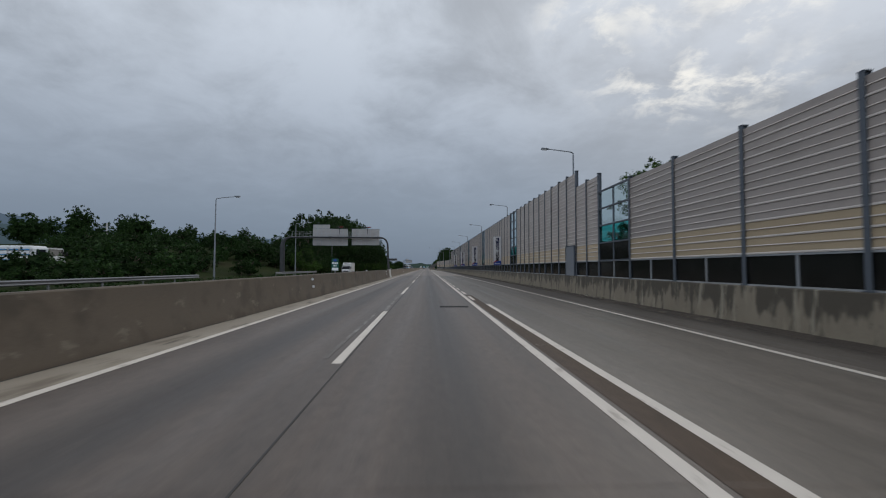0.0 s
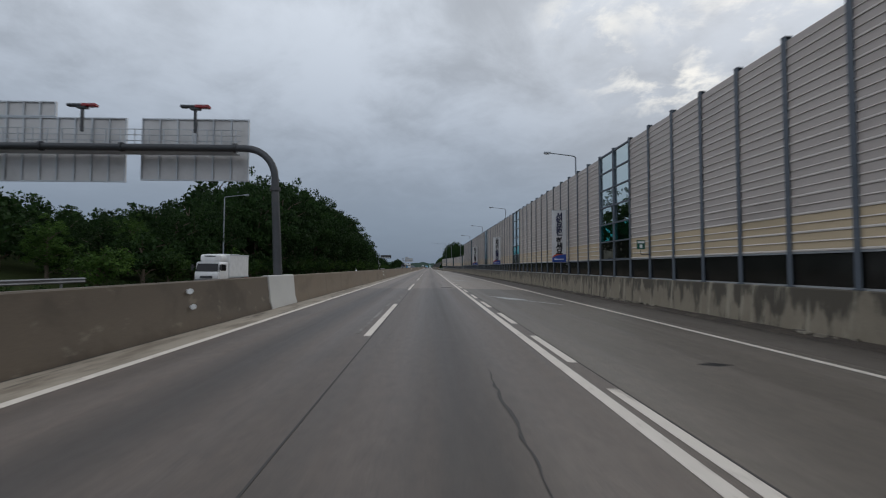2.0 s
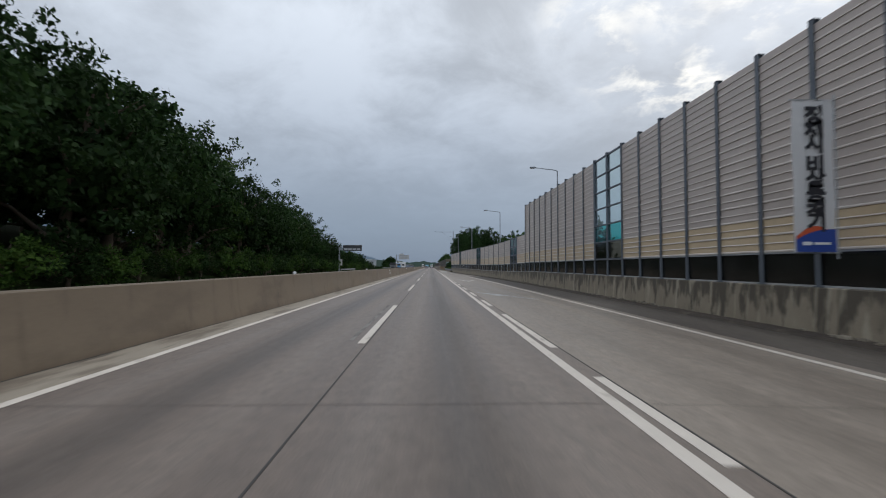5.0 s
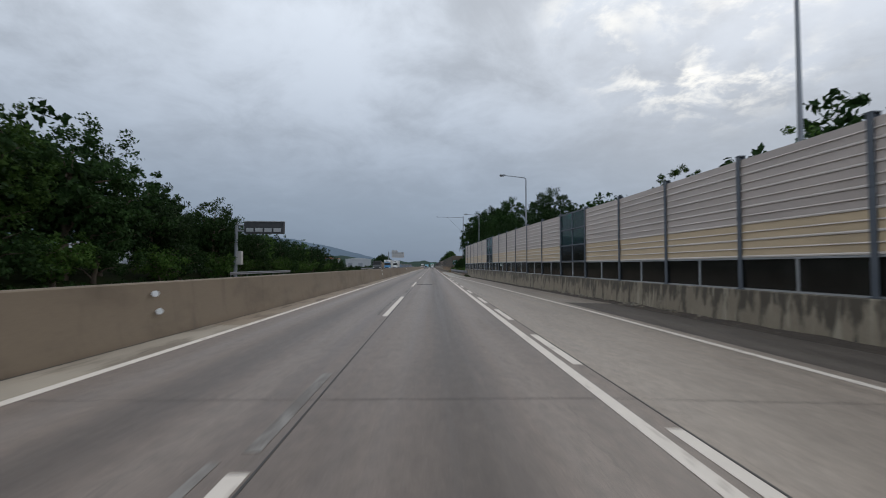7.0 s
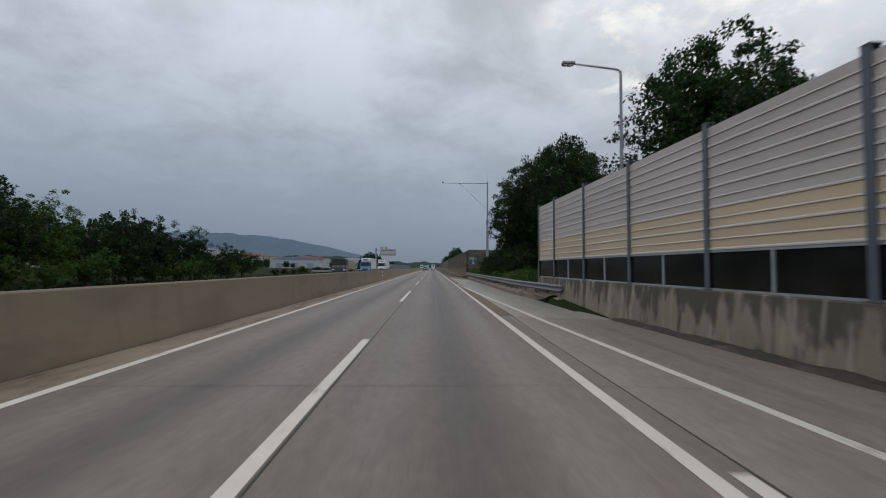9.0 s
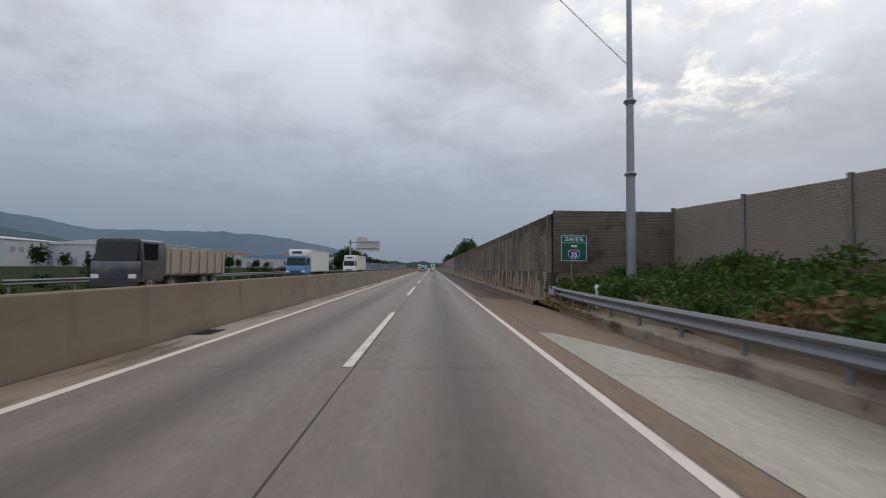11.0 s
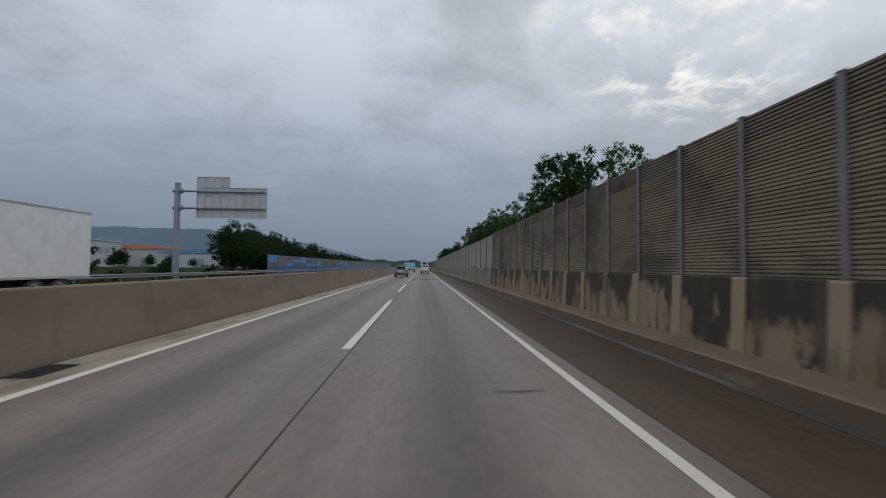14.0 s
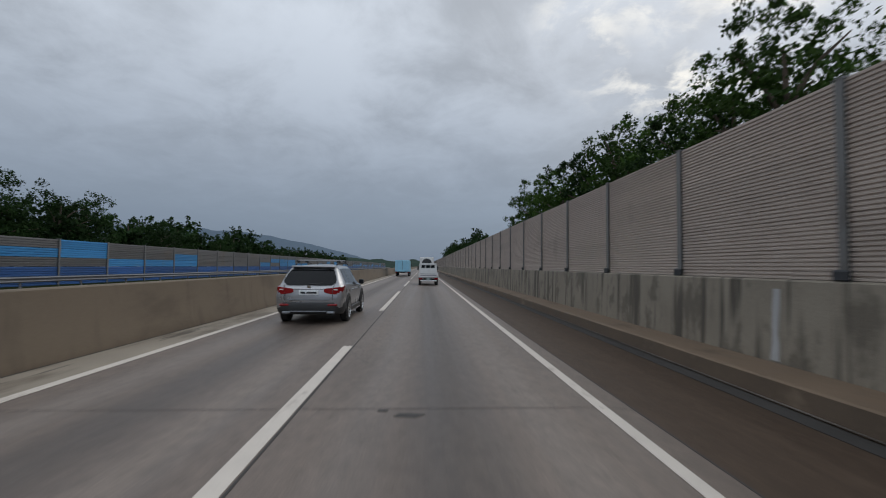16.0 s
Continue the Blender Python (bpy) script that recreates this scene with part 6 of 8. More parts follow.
def tree_kind(seed, height, radius, clear, per=26, clumps=95, size=0.34, material=LEAF_DARK, flat=0.8, dense=28, core_leaf=None, tuft=1.0):
    """Meshes of one tree: trunk with limbs, and a crown of leaf clumps with an uneven outline."""
    rng = np.random.default_rng(seed)
    bm = bmesh.new()
    lean = rng.normal(0, 0.25, 2)
    top = Vector((lean[0], lean[1], height * 0.8))
    mid = Vector((lean[0] * 0.4 + rng.normal(0, 0.12), lean[1] * 0.4, height * 0.4))
    r = 0.02 * height + 0.06
    bar_path(bm, [(0, 0, -0.4), (0, 0, 0.4), mid, top], [r * 1.3, r, r * 0.7, r * 0.18], 8)
    centres, radii = [], []
    limbs = 9
    for k in range(limbs):
        a = k * 2.4 + rng.uniform(-0.4, 0.4)
        h = clear + (height * 0.75 - clear) * (k + 0.5) / limbs
        reach = radius * rng.uniform(0.55, 0.95) * (1 - 0.35 * abs(2 * (k + 0.5) / limbs - 0.9))
        foot = Vector((0, 0, h * 0.85)).lerp(top, 0.0)
        foot.x, foot.y = lean[0] * h / height, lean[1] * h / height
        tip = Vector((foot.x + reach * math.cos(a), foot.y + reach * math.sin(a), min(height * 0.95, h + reach * rng.uniform(0.2, 0.6))))
        bar_path(bm, [foot, foot.lerp(tip, 0.5) + Vector((0, 0, 0.15 * reach)), tip], [r * 0.42, r * 0.26, r * 0.07], 6)
        centres.append(tip), radii.append(rng.uniform(0.5, 0.8))
    half = (height - clear) / 2
    lump = rng.uniform(0.75, 1.15, 24)
    while len(centres) < clumps:
        d = rng.normal(size=3)
        d /= np.linalg.norm(d)
        k = int((math.atan2(d[1], d[0]) / math.tau + 0.5) * 7.99) + 8 * int((d[2] + 1) * 1.49)
        s = rng.uniform(0.55, 1.0) ** 0.5 * lump[k % 24]
        centres.append((lean[0] * 0.6 + d[0] * radius * s, lean[1] * 0.6 + d[1] * radius * s, clear + half + d[2] * half * s * (1.0 if d[2] > 0 else flat)))
        radii.append(rng.uniform(0.35, 0.75) * (radius / 3.2) ** 0.5 * tuft)
    cloud = leaf_cloud(rng, centres, radii, per, size)
    core = []
    for d in rng.normal(size=(int(clumps * 0.4), 3)):
        d *= rng.uniform(0, 1) ** 0.4 * 0.56 / np.linalg.norm(d)
        core.append((lean[0] * 0.6 + d[0] * radius, lean[1] * 0.6 + d[1] * radius, clear + half + d[2] * half * 1.1))
    inner = leaf_cloud(rng, core, [0.26 * radius] * len(core), dense, core_leaf or size * 1.9)
    both = np.concatenate([cloud, inner])
    squash = height / np.percentile(both[:, 2], 99.3)
    both[:, 2] *= squash
    bmesh.ops.scale(bm, vec=(1, 1, squash), verts=bm.verts[:])
    return finish("trunk", bm, BARK, 50), leaf_mesh("crown", both, material)


KINDS = [tree_kind(11, 9.0, 3.3, 0.6, 46, 125, 0.225), tree_kind(12, 10.5, 3.6, 0.8, 46, 130, 0.225), tree_kind(13, 8.0, 3.4, 0.3, 46, 120, 0.225), tree_kind(14, 9.5, 3.0, 0.6, 46, 115, 0.21, LEAF_FRESH),
         tree_kind(15, 13.5, 4.9, 0.4, 48, 400, 0.25, LEAF_DARK, 0.9, 40), tree_kind(16, 9.5, 2.6, 3.2, 60, 84, 0.15, LEAF_FRESH, 1.0, 22, tuft=0.66), tree_kind(17, 9.0, 2.9, 3.6, 60, 80, 0.15, LEAF_DARK, 1.0, 22, tuft=0.66)]
FAR_KINDS = [tree_kind(31, 9.0, 3.7, 0.1, 14, 75, 0.5, dense=18, core_leaf=1.0), tree_kind(32, 10.5, 4.0, 0.2, 14, 80, 0.5, dense=18, core_leaf=1.0), tree_kind(33, 8.0, 3.9, 0.0, 14, 75, 0.5, dense=18, core_leaf=1.0)]
BUSH = [tree_kind(21, 2.6, 1.9, 0.1, 44, 44, 0.16, LEAF_FRESH), tree_kind(22, 3.2, 2.2, 0.1, 48, 50, 0.17, LEAF_DARK)]
FAR_BUSH = [tree_kind(23, 2.6, 2.0, 0.0, 18, 36, 0.3, LEAF_DARK, dense=14, core_leaf=0.6), tree_kind(24, 3.2, 2.3, 0.0, 18, 40, 0.3, LEAF_DARK, dense=14, core_leaf=0.6)]


def tree(kind, x, y, scale, turn, label, category="tree", group="", z=None, name="tree"):
    t = thing(name, label, category, group, (x, y, bank_z(x, y) - 0.05 if z is None else z), turn)
    t.scale = (scale,) * 3
    for mesh, nm in zip(kind, ("trunk", "crown")):
        piece(nm, mesh, t)
    return t


def far_wood(name, places, label):
    """A far wood that nobody could count: the crowns of many trees in one mesh."""
    sheets = []
    for kind, x, y, z, scale_, turn in places:
        me = kind[1]
        co = np.empty(len(me.vertices) * 3)
        me.vertices.foreach_get("co", co)
        co = co.reshape(-1, 3) * scale_
        c, s = math.cos(radians(turn)), math.sin(radians(turn))
        sheets.append(np.stack([co[:, 0] * c - co[:, 1] * s + x, co[:, 0] * s + co[:, 1] * c + y, co[:, 2] + z], 1))
    return tagged(new(name, leaf_mesh(name, np.concatenate(sheets), LEAF_DARK)), label, "woodland", kind="stuff")


wood = random.Random(5)
# wooded bank beside the oncoming carriageway; the crowns' outline rises and falls along it
OUTLINE = [(78, 4.0), (95, 7.0), (105, 9.8), (116, 13.8), (123, 14.8), (139, 17.4), (179, 17.2), (190, 15.6), (204, 13.8), (211, 12.4), (228, 11.6), (233, 7.0), (238, 6.4)]
TALL = (9.0, 10.5, 8.0, 9.5)
for x, y0, y1, step, far_, low in ((-25.6, 84, 236, 4.6, 1.0, 0.97), (-30.5, 82, 230, 5.4, 1.1, 0.97), (-37.5, 80, 226, 6.6, 1.25, 1.0)):
    y = y0
    while y < y1:
        px, py = x + wood.uniform(-1.2, 1.2), y + wood.uniform(-1.2, 1.2)
        top = 1.64 + (ease(py - 1.2 * (-25.6 - x) if py < 190 else py, OUTLINE) * low - 1.64) * far_ * wood.uniform(0.9, 1.03)
        kind = wood.choice((0, 1, 2, 2, 3))
        tree(KINDS[kind] if x > -26 else FAR_KINDS[kind % 3], px, py, max(0.4, (top - bank_z(px, py)) / TALL[kind if x > -26 else kind % 3]), wood.uniform(0, 360), "dense dark green broadleaf tree on the wooded bank", group="trees on the wooded bank")
        y += step
for k in range(36):
    y = 86 + 4.2 * k + wood.uniform(-1, 1)
    tree(BUSH[k % 2], -23.2 + wood.uniform(-0.6, 0.4), y, wood.uniform(0.9, 1.4), wood.uniform(0, 360), "green climber-covered shrub at the wood's edge", "shrub", "shrubs at the wood's edge", name="shrub")
# lower growth further on
y = 238
while y < 300:
    tree(KINDS[wood.choice((0, 2, 3))], -25.5 + wood.uniform(-1, 1.5), y, ease(y, [(238, 0.95), (250, 0.72), (290, 0.66), (300, 0.4)]) * wood.uniform(0.85, 1.1), wood.uniform(0, 360), "young green tree beside the oncoming carriageway", group="young trees")
    tree(BUSH[wood.randrange(2)], -23.8 + wood.uniform(-0.5, 0.5), y + 2, wood.uniform(0.7, 1.1), wood.uniform(0, 360), "green shrub beside the oncoming carriageway", "shrub", "young shrubs", name="shrub")
    tree(FAR_KINDS[wood.choice((0, 2, 1))], -30.0 + wood.uniform(-1.5, 1.5), y + 1.5, ease(y, [(238, 1.05), (250, 0.8), (290, 0.62), (300, 0.4)]) * wood.uniform(0.85, 1.1), wood.uniform(0, 360), "dark green tree beside the oncoming carriageway", group="young trees")
    y += 3.4
# distant wood on the left at the start
far = []
for k in range(96):
    y = 34 + 2.0 * k + wood.uniform(-2, 2)
    x = -66 - wood.uniform(0, 34)
    far.append((FAR_KINDS[wood.choice((0, 1, 2))], x, y, bank_z(x, y) - 0.6, wood.uniform(0.5, 0.7) if k % 2 else wood.uniform(0.7, 1.0), wood.uniform(0, 360)))
far_wood("distant_wood", far, "dark broadleaf wood beyond the grassy verge")
for k in range(110):
    tree(FAR_BUSH[k % 2], -24.5 - wood.uniform(0, 34), 6 + 0.9 * k, wood.uniform(0.6, 1.25), wood.uniform(0, 360), "low shrub on the grassy verge", "shrub", "verge shrubs", name="shrub")
# trees behind the first sound wall
for kind, x, y, s in ((5, 12.4, 24.5, 0.80), (0, 14.2, 27.5, 0.58), (2, 14.6, 31.0, 0.6), (3, 12.2, 191.5, 0.72), (3, 12.6, 197, 0.62), (0, 12.4, 202, 0.58), (3, 13.0, 207.5, 0.66), (5, 12.5, 214.5, 0.68), (3, 11.8, 222, 0.58), (3, 11.5, 228, 0.55),
                      (4, 14.0, 245.5, 0.78), (3, 12.0, 253, 0.68), (4, 13.3, 268.5, 0.86), (4, 12.0, 262.5, 0.62), (3, 10.5, 261, 0.62), (2, 10.8, 276, 0.8), (0, 12.5, 284, 1.0)):
    tree(KINDS[kind], x, y, s, 40 * x + y, "green broadleaf tree rising behind the sound wall", group="trees behind the first wall")
for x, y, s in ((11.7, 303.4, 0.84), (12.0, 297.5, 1.0), (13.6, 291.5, 1.0), (12.0, 285.5, 0.85)):
    tree(KINDS[4], x, y, s, 70 * y, "large dark broadleaf tree leaning over the guard rail", group="large trees over the guard rail", z=0.8)
for y in (45, 49, 88.5, 160, 184.5, 188, 193, 198.5, 221, 224.5, 228, 233, 249, 253, 257):
    tree(FAR_KINDS[int(y) % 3], 15.5 + wood.uniform(-1, 1), y, wood.uniform(0.62, 0.8), wood.uniform(0, 360), "dark tree seen through the wall's clear panes", group="trees behind the clear panes")
for y in range(194, 262, 5):
    tree(FAR_KINDS[y % 3], 19.5 + wood.uniform(-1.5, 1.5), y, wood.uniform(0.75, 0.95), wood.uniform(0, 360), "dark tree seen through the wall's clear panes", group="trees behind the clear panes")
# thin-crowned trees behind the second wall
for kind, x, y, s in ((5, 8.7, 397.7, 0.78), (6, 8.4, 402.9, 0.96), (5, 8.4, 406.8, 0.98), (6, 8.9, 409.4, 0.88), (5, 8.6, 415.6, 0.88), (6, 8.9, 418.0, 0.8), (5, 8.8, 421.6, 0.84)):
    tree(KINDS[kind], x, y, s, 37 * y, "airy light green tree rising behind the ribbed wall", group="trees behind the second wall")
y = 424.0
k = 0
while y < 620:
    if 422 < y < 439 or 482 < y < 505:
        y += 2.0
        continue
    tree((KINDS[5 + (k * 7 % 3 == 0)] if k % 4 else KINDS[3]) if y < 500 else FAR_KINDS[k % 3], 10.2 + wood.uniform(-0.6, 1.6), y, 0.76 if y < 442 else wood.uniform(0.92, 1.1) if y < 475 else wood.uniform(0.7, 1.0), wood.uniform(0, 360), "airy light green tree rising behind the ribbed wall", group="trees behind the second wall")
    y += wood.choice((2.6, 3.2, 4.0)) if y > 440 else 4.2
    k += 1
# left side of the open stretch
for kind, x, y, s in ((0, -25.2, 442.8, 0.66), (2, -26.6, 445.2, 0.92), (1, -28.2, 443.6, 0.74), (0, -29.6, 447.5, 0.98), (2, -25.4, 447.6, 0.74), (1, -31.0, 451.5, 0.86), (1, -29.5, 454, 0.95), (2, -31, 458, 1.2), (2, -27.5, 453, 1.1), (0, -28, 460, 1.0), (2, -29, 466, 1.1), (0, -31, 472, 1.05), (2, -29, 479, 0.9), (1, -31, 486, 0.75), (0, -30, 496, 0.75), (2, -31, 506, 0.72), (0, -30, 520, 0.7), (2, -31, 540, 0.7), (0, -32, 560, 0.75), (2, -31, 585, 0.75), (0, -33, 610, 0.8)):
    tree(KINDS[kind] if y < 500 else FAR_KINDS[kind], x, y, (0.92 if y < 450 else 0.82) * s, 31 * y, "dark green tree behind the blue fence", group="trees behind the blue fence")
for k in range(34):
    tree(FAR_KINDS[k % 3], -31.5 - wood.uniform(0, 3), 458 + 3.6 * k, wood.uniform(0.62, 0.8) if k < 18 else wood.uniform(0.5, 0.68), wood.uniform(0, 360), "dark green tree behind the blue fence", group="trees behind the blue fence")
for k in range(26):
    y = 322 + 4.4 * k
    tree(FAR_BUSH[k % 2], -24 - wood.uniform(0, 4), y, wood.uniform(0.3, 0.6) if k != 21 else 1.0, wood.uniform(0, 360), "green roadside shrub beyond the guard rail", "shrub", "roadside shrubs", name="shrub")
far_wood("field_trees", [(FAR_KINDS[k % 3], -95 - wood.uniform(0, 60), 360 + 9 * k, 0.0, wood.uniform(0.5, 0.85), wood.uniform(0, 360)) for k in range(40)], "dark trees at the edge of the fields")


# dark shrubs added in place of the shaded grass under the large tree
for x, y, s in ((6.9, 299.5, 0.7), (6.8, 296.5, 0.8), (7.0, 294.8, 0.8), (6.8, 291.5, 0.9), (7.1, 289.0, 0.8), (6.9, 302.2, 0.6), (8.6, 304.6, 1.0), (9.2, 302.0, 1.2), (7.6, 301.5, 0.8), (8.2, 297.5, 1.0), (7.4, 293.5, 0.9), (8.6, 290, 1.1), (7.8, 286.5, 0.9), (9.4, 303.5, 0.9), (9.8, 306.5, 0.7), (6.9, 303.8, 0.45)):
    tree(BUSH[1], x, y, s, 50 * y, "dark shrub added to fill the shade under the large tree", "shrub", "shrubs under the large tree", name="shrub")


def carpet(name, spots, per, size, radius, material, label, category):
    """Low growth over a bank: uncountable leaves in one mesh."""
    rng = np.random.default_rng(len(spots))
    ob = new(name, leaf_mesh(name, leaf_cloud(rng, spots, [radius] * len(spots), per, size), material))
    return tagged(ob, label, category, kind="stuff")


spots, dry = [], []
for k in range(1300):
    x, y = 5.7 + 7.5 * wood.random() ** 1.5, 277 + 46 * wood.random()
    h = 0.15 + 0.62 * (noise.noise(Vector((x * 0.5, y * 0.35, 0))) + 0.6)
    (dry if noise.noise(Vector((x * 0.4 + 9, y * 0.3, 4))) > 0.38 else spots).append((x, y, bank_z(x, y) + max(0.1, h)))
carpet("creepers", spots, 44, 0.17, 0.56, LEAF_LUSH, "tangle of green creepers covering the slope", "creepers")
carpet("dry_weeds", dry, 36, 0.15, 0.45, LEAF_DRY, "brown withered weeds on the slope", "weeds")
spots = [(-21.6 - 2.2 * wood.random(), 470 * wood.random() - 40, 0.12 + 0.25 * wood.random()) for _ in range(900)]
carpet("verge_grass", spots, 18, 0.22, 0.5, LEAF_DARK, "rough grass on the verge of the oncoming road", "grass")
spots = [(4.9 + 0.5 * wood.random() ** 2, 313 + 10 * wood.random(), 0.05) for _ in range(90)] + [(5.0 + 1.2 * wood.random(), 315.5 + 7 * wood.random(), 0.24) for _ in range(70)] + [(4.95 + 0.3 * wood.random(), 280 + 30 * wood.random(), 0.06) for _ in range(26)] + [(5.02, 419 + 1.2 * wood.random(), 0.05) for _ in range(4)]
tufts = [(x + 0.1 * wood.random(), y + 0.35 * wood.random(), z + 0.08 * wood.random()) for x, y, z in ((5.42, 334.0, 0.14), (5.42, 332.7, 0.14), (5.42, 336.0, 0.12), (5.38, 339.5, 0.12), (4.72, 341.2, 0.08), (4.68, 343.0, 0.04), (4.66, 419.4, 0.0), (4.7, 420.0, 0.02), (5.4, 352.4, 0.12), (5.4, 331.0, 0.14), (5.4, 329.3, 0.14)) for _ in range(5)]
carpet("kerb_weeds", tufts, 22, 0.06, 0.11, LEAF_LUSH, "small green weed tufts along the kerb and wall foot", "weeds")
carpet("kerb_litter", spots, 26, 0.07, 0.14, LEAF_DRY, "dry leaves and litter gathered along the kerb", "litter")

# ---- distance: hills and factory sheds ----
# aerial haze is mixed into the blue-grey base colours of both hills
HAZE_HILL = surface("haze_tinted_far_hill", (0.105, 0.14, 0.178), (0.125, 0.163, 0.202), 0.004, 0.03, rough=(0.95, 1.0), bump=0.0, spec=0.0)
HAZE_NEAR = surface("haze_tinted_near_hill", (0.06, 0.088, 0.10), (0.08, 0.11, 0.12), 0.006, 0.04, rough=(0.95, 1.0), bump=0.0, spec=0.0)

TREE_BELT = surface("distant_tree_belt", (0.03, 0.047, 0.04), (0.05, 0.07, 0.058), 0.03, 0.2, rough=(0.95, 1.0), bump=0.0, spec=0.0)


def ridge(name, far, table, rough, material, seed, label):
    """A long hill with a wooded outline; the table gives height by the turn to the right of straight ahead."""
    bm = bmesh.new()
    rows = []
    for k in range(361):
        a = table[0][0] + (table[-1][0] - table[0][0]) * k / 360
        h = ease(a, table) + rough * (noise.fractal(Vector((a * 0.35, seed, 0)), 0.8, 2.0, 5))
        d = Vector((math.sin(radians(a)), math.cos(radians(a)), 0))
        base = Vector((0, 300, 0))
        rows.append([bm.verts.new(base + d * (far + 350 * t) + Vector((0, 0, -2 + (max(h, 0) + 2) * s))) for t, s in ((-1, 0.0), (-0.55, 0.42), (-0.2, 0.8), (0, 1.0), (0.4, 0.7))])
    for p, q in zip(rows, rows[1:]):
        for k in range(4):
            bm.faces.new((p[k], q[k], q[k + 1], p[k + 1]))
    return tagged(part(name, bm, material, smooth=80), label, "hill", kind="structure")


ridge("backdrop_hills", 2600, [(-100, 200), (-60, 262), (-48, 245), (-42, 205), (-37, 165), (-33, 172), (-25, 182), (-20, 165), (-15, 130), (-10, 76), (-6, 30), (-3, 5), (30, 0)], 10, HAZE_HILL, 2.0, "wooded hills in the distance, haze painted as blue-grey")
ridge("backdrop_hills", 1500, [(-100, 60), (-60, 110), (-50, 120), (-40, 70), (-34, 20), (-30, 0), (0, 0)], 7, HAZE_NEAR, 5.0, "nearer wooded hillside in the distance, haze painted into its colour")
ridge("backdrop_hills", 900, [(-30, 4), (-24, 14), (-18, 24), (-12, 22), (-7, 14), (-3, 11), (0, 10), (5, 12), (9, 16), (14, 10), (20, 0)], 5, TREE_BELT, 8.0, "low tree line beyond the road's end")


def shed(x, y, wide, long_, high, wall, roof, label):
    s = thing("factory_shed", label, "building", "factory sheds", (x, y, 0), 8)
    bm = bmesh.new()
    box(bm, -wide / 2, wide / 2, 0, long_, 0, high)
    body = part("wall", bm, wall, s)
    bm = bmesh.new()
    extrude(bm, [(-wide / 2 - 0.5, high + 0.01), (wide / 2 + 0.5, high + 0.01), (wide / 2 + 0.5, high + 0.5), (0, high + wide * 0.045 + 0.6), (-wide / 2 - 0.5, high + 0.5)], [lambda u, v, q=q: (u, q, v) for q in (-0.5, long_ + 0.5)])
    part("roof", bm, roof, s)
    n = int(long_ / 6)
    for k in range(n):
        bm = bmesh.new()
        box(bm, wide / 2, wide / 2 + 0.06, 3 + 6 * k, 6.5 + 6 * k, high * 0.55, high * 0.75)
        part("window", bm, POLE_GREY, body)
    for k in range(max(1, int(wide / 12))):
        bm = bmesh.new()
        box(bm, -wide / 2 + 3 + 12 * k, -wide / 2 + 8 + 12 * k, -0.06, 0, 0, min(5, high * 0.6))
        part("roller_door", bm, POLE_GREY, body)


PALE_WALL = surface("pale_cladding", (0.33, 0.345, 0.36), (0.40, 0.41, 0.425), 0.1, 1.0, bump=0.0)
ORANGE_ROOF = surface("orange_sheet_roof", (0.42, 0.15, 0.075), (0.5, 0.2, 0.1), 0.1, 1.0, bump=0.0)
BLUE_ROOF = surface("blue_sheet_roof", (0.10, 0.2, 0.36), (0.14, 0.25, 0.42), 0.1, 1.0, bump=0.0)
GREY_ROOF = surface("grey_sheet_roof", (0.4, 0.41, 0.42), (0.47, 0.48, 0.49), 0.1, 1.0, bump=0.0)
for args in ((-190, 560, 70, 60, 13, PALE_WALL, GREY_ROOF, "large pale grey factory hall"), (-165, 640, 50, 50, 10, PALE_WALL, ORANGE_ROOF, "pale factory shed with an orange roof"), (-120, 660, 40, 40, 9, PALE_WALL, ORANGE_ROOF, "low factory shed with an orange roof"),
             (-110, 600, 36, 30, 7, PALE_WALL, BLUE_ROOF, "small shed with a blue roof"), (-260, 520, 90, 60, 14, PALE_WALL, GREY_ROOF, "long pale warehouse beyond the fields"), (-88, 720, 30, 40, 9, PALE_WALL, GREY_ROOF, "pale shed beyond the fence"),
             (-230, 700, 60, 50, 12, PALE_WALL, ORANGE_ROOF, "wide factory shed with an orange roof")):
    shed(*args)

# ---- vehicles ----
def loft(bm, sections, slot=0):
    """Skins mirrored half-outlines: each section is (y, [(x, z), ...]) from the sill up to the middle of the roof."""
    rings = []
    for y, half in sections:
        pts = [(x, y, z) for x, z in half] + [(-x, y, z) for x, z in half[::-1] if x > 1e-4]
        rings.append([bm.verts.new(p) for p in pts])
    n = len(rings[0])
    for a, b in zip(rings, rings[1:]):
        for k in range(n):
            bm.faces.new((a[k], b[k], b[(k + 1) % n], a[(k + 1) % n])).material_index = slot
    bm.faces.new(rings[0]), bm.faces.new(rings[-1][::-1])


def lathe_x(bm, outline, seg=28, slot=0):
    """Turns (x, r) points round the x axis."""
    rings = [[bm.verts.new((x, r * math.cos(k * math.tau / seg), r * math.sin(k * math.tau / seg))) for k in range(seg)] for x, r in outline]
    for a, b in zip(rings, rings[1:]):
        for k in range(seg):
            bm.faces.new((a[k], a[(k + 1) % seg], b[(k + 1) % seg], b[k])).material_index = slot


WHEELS = {}


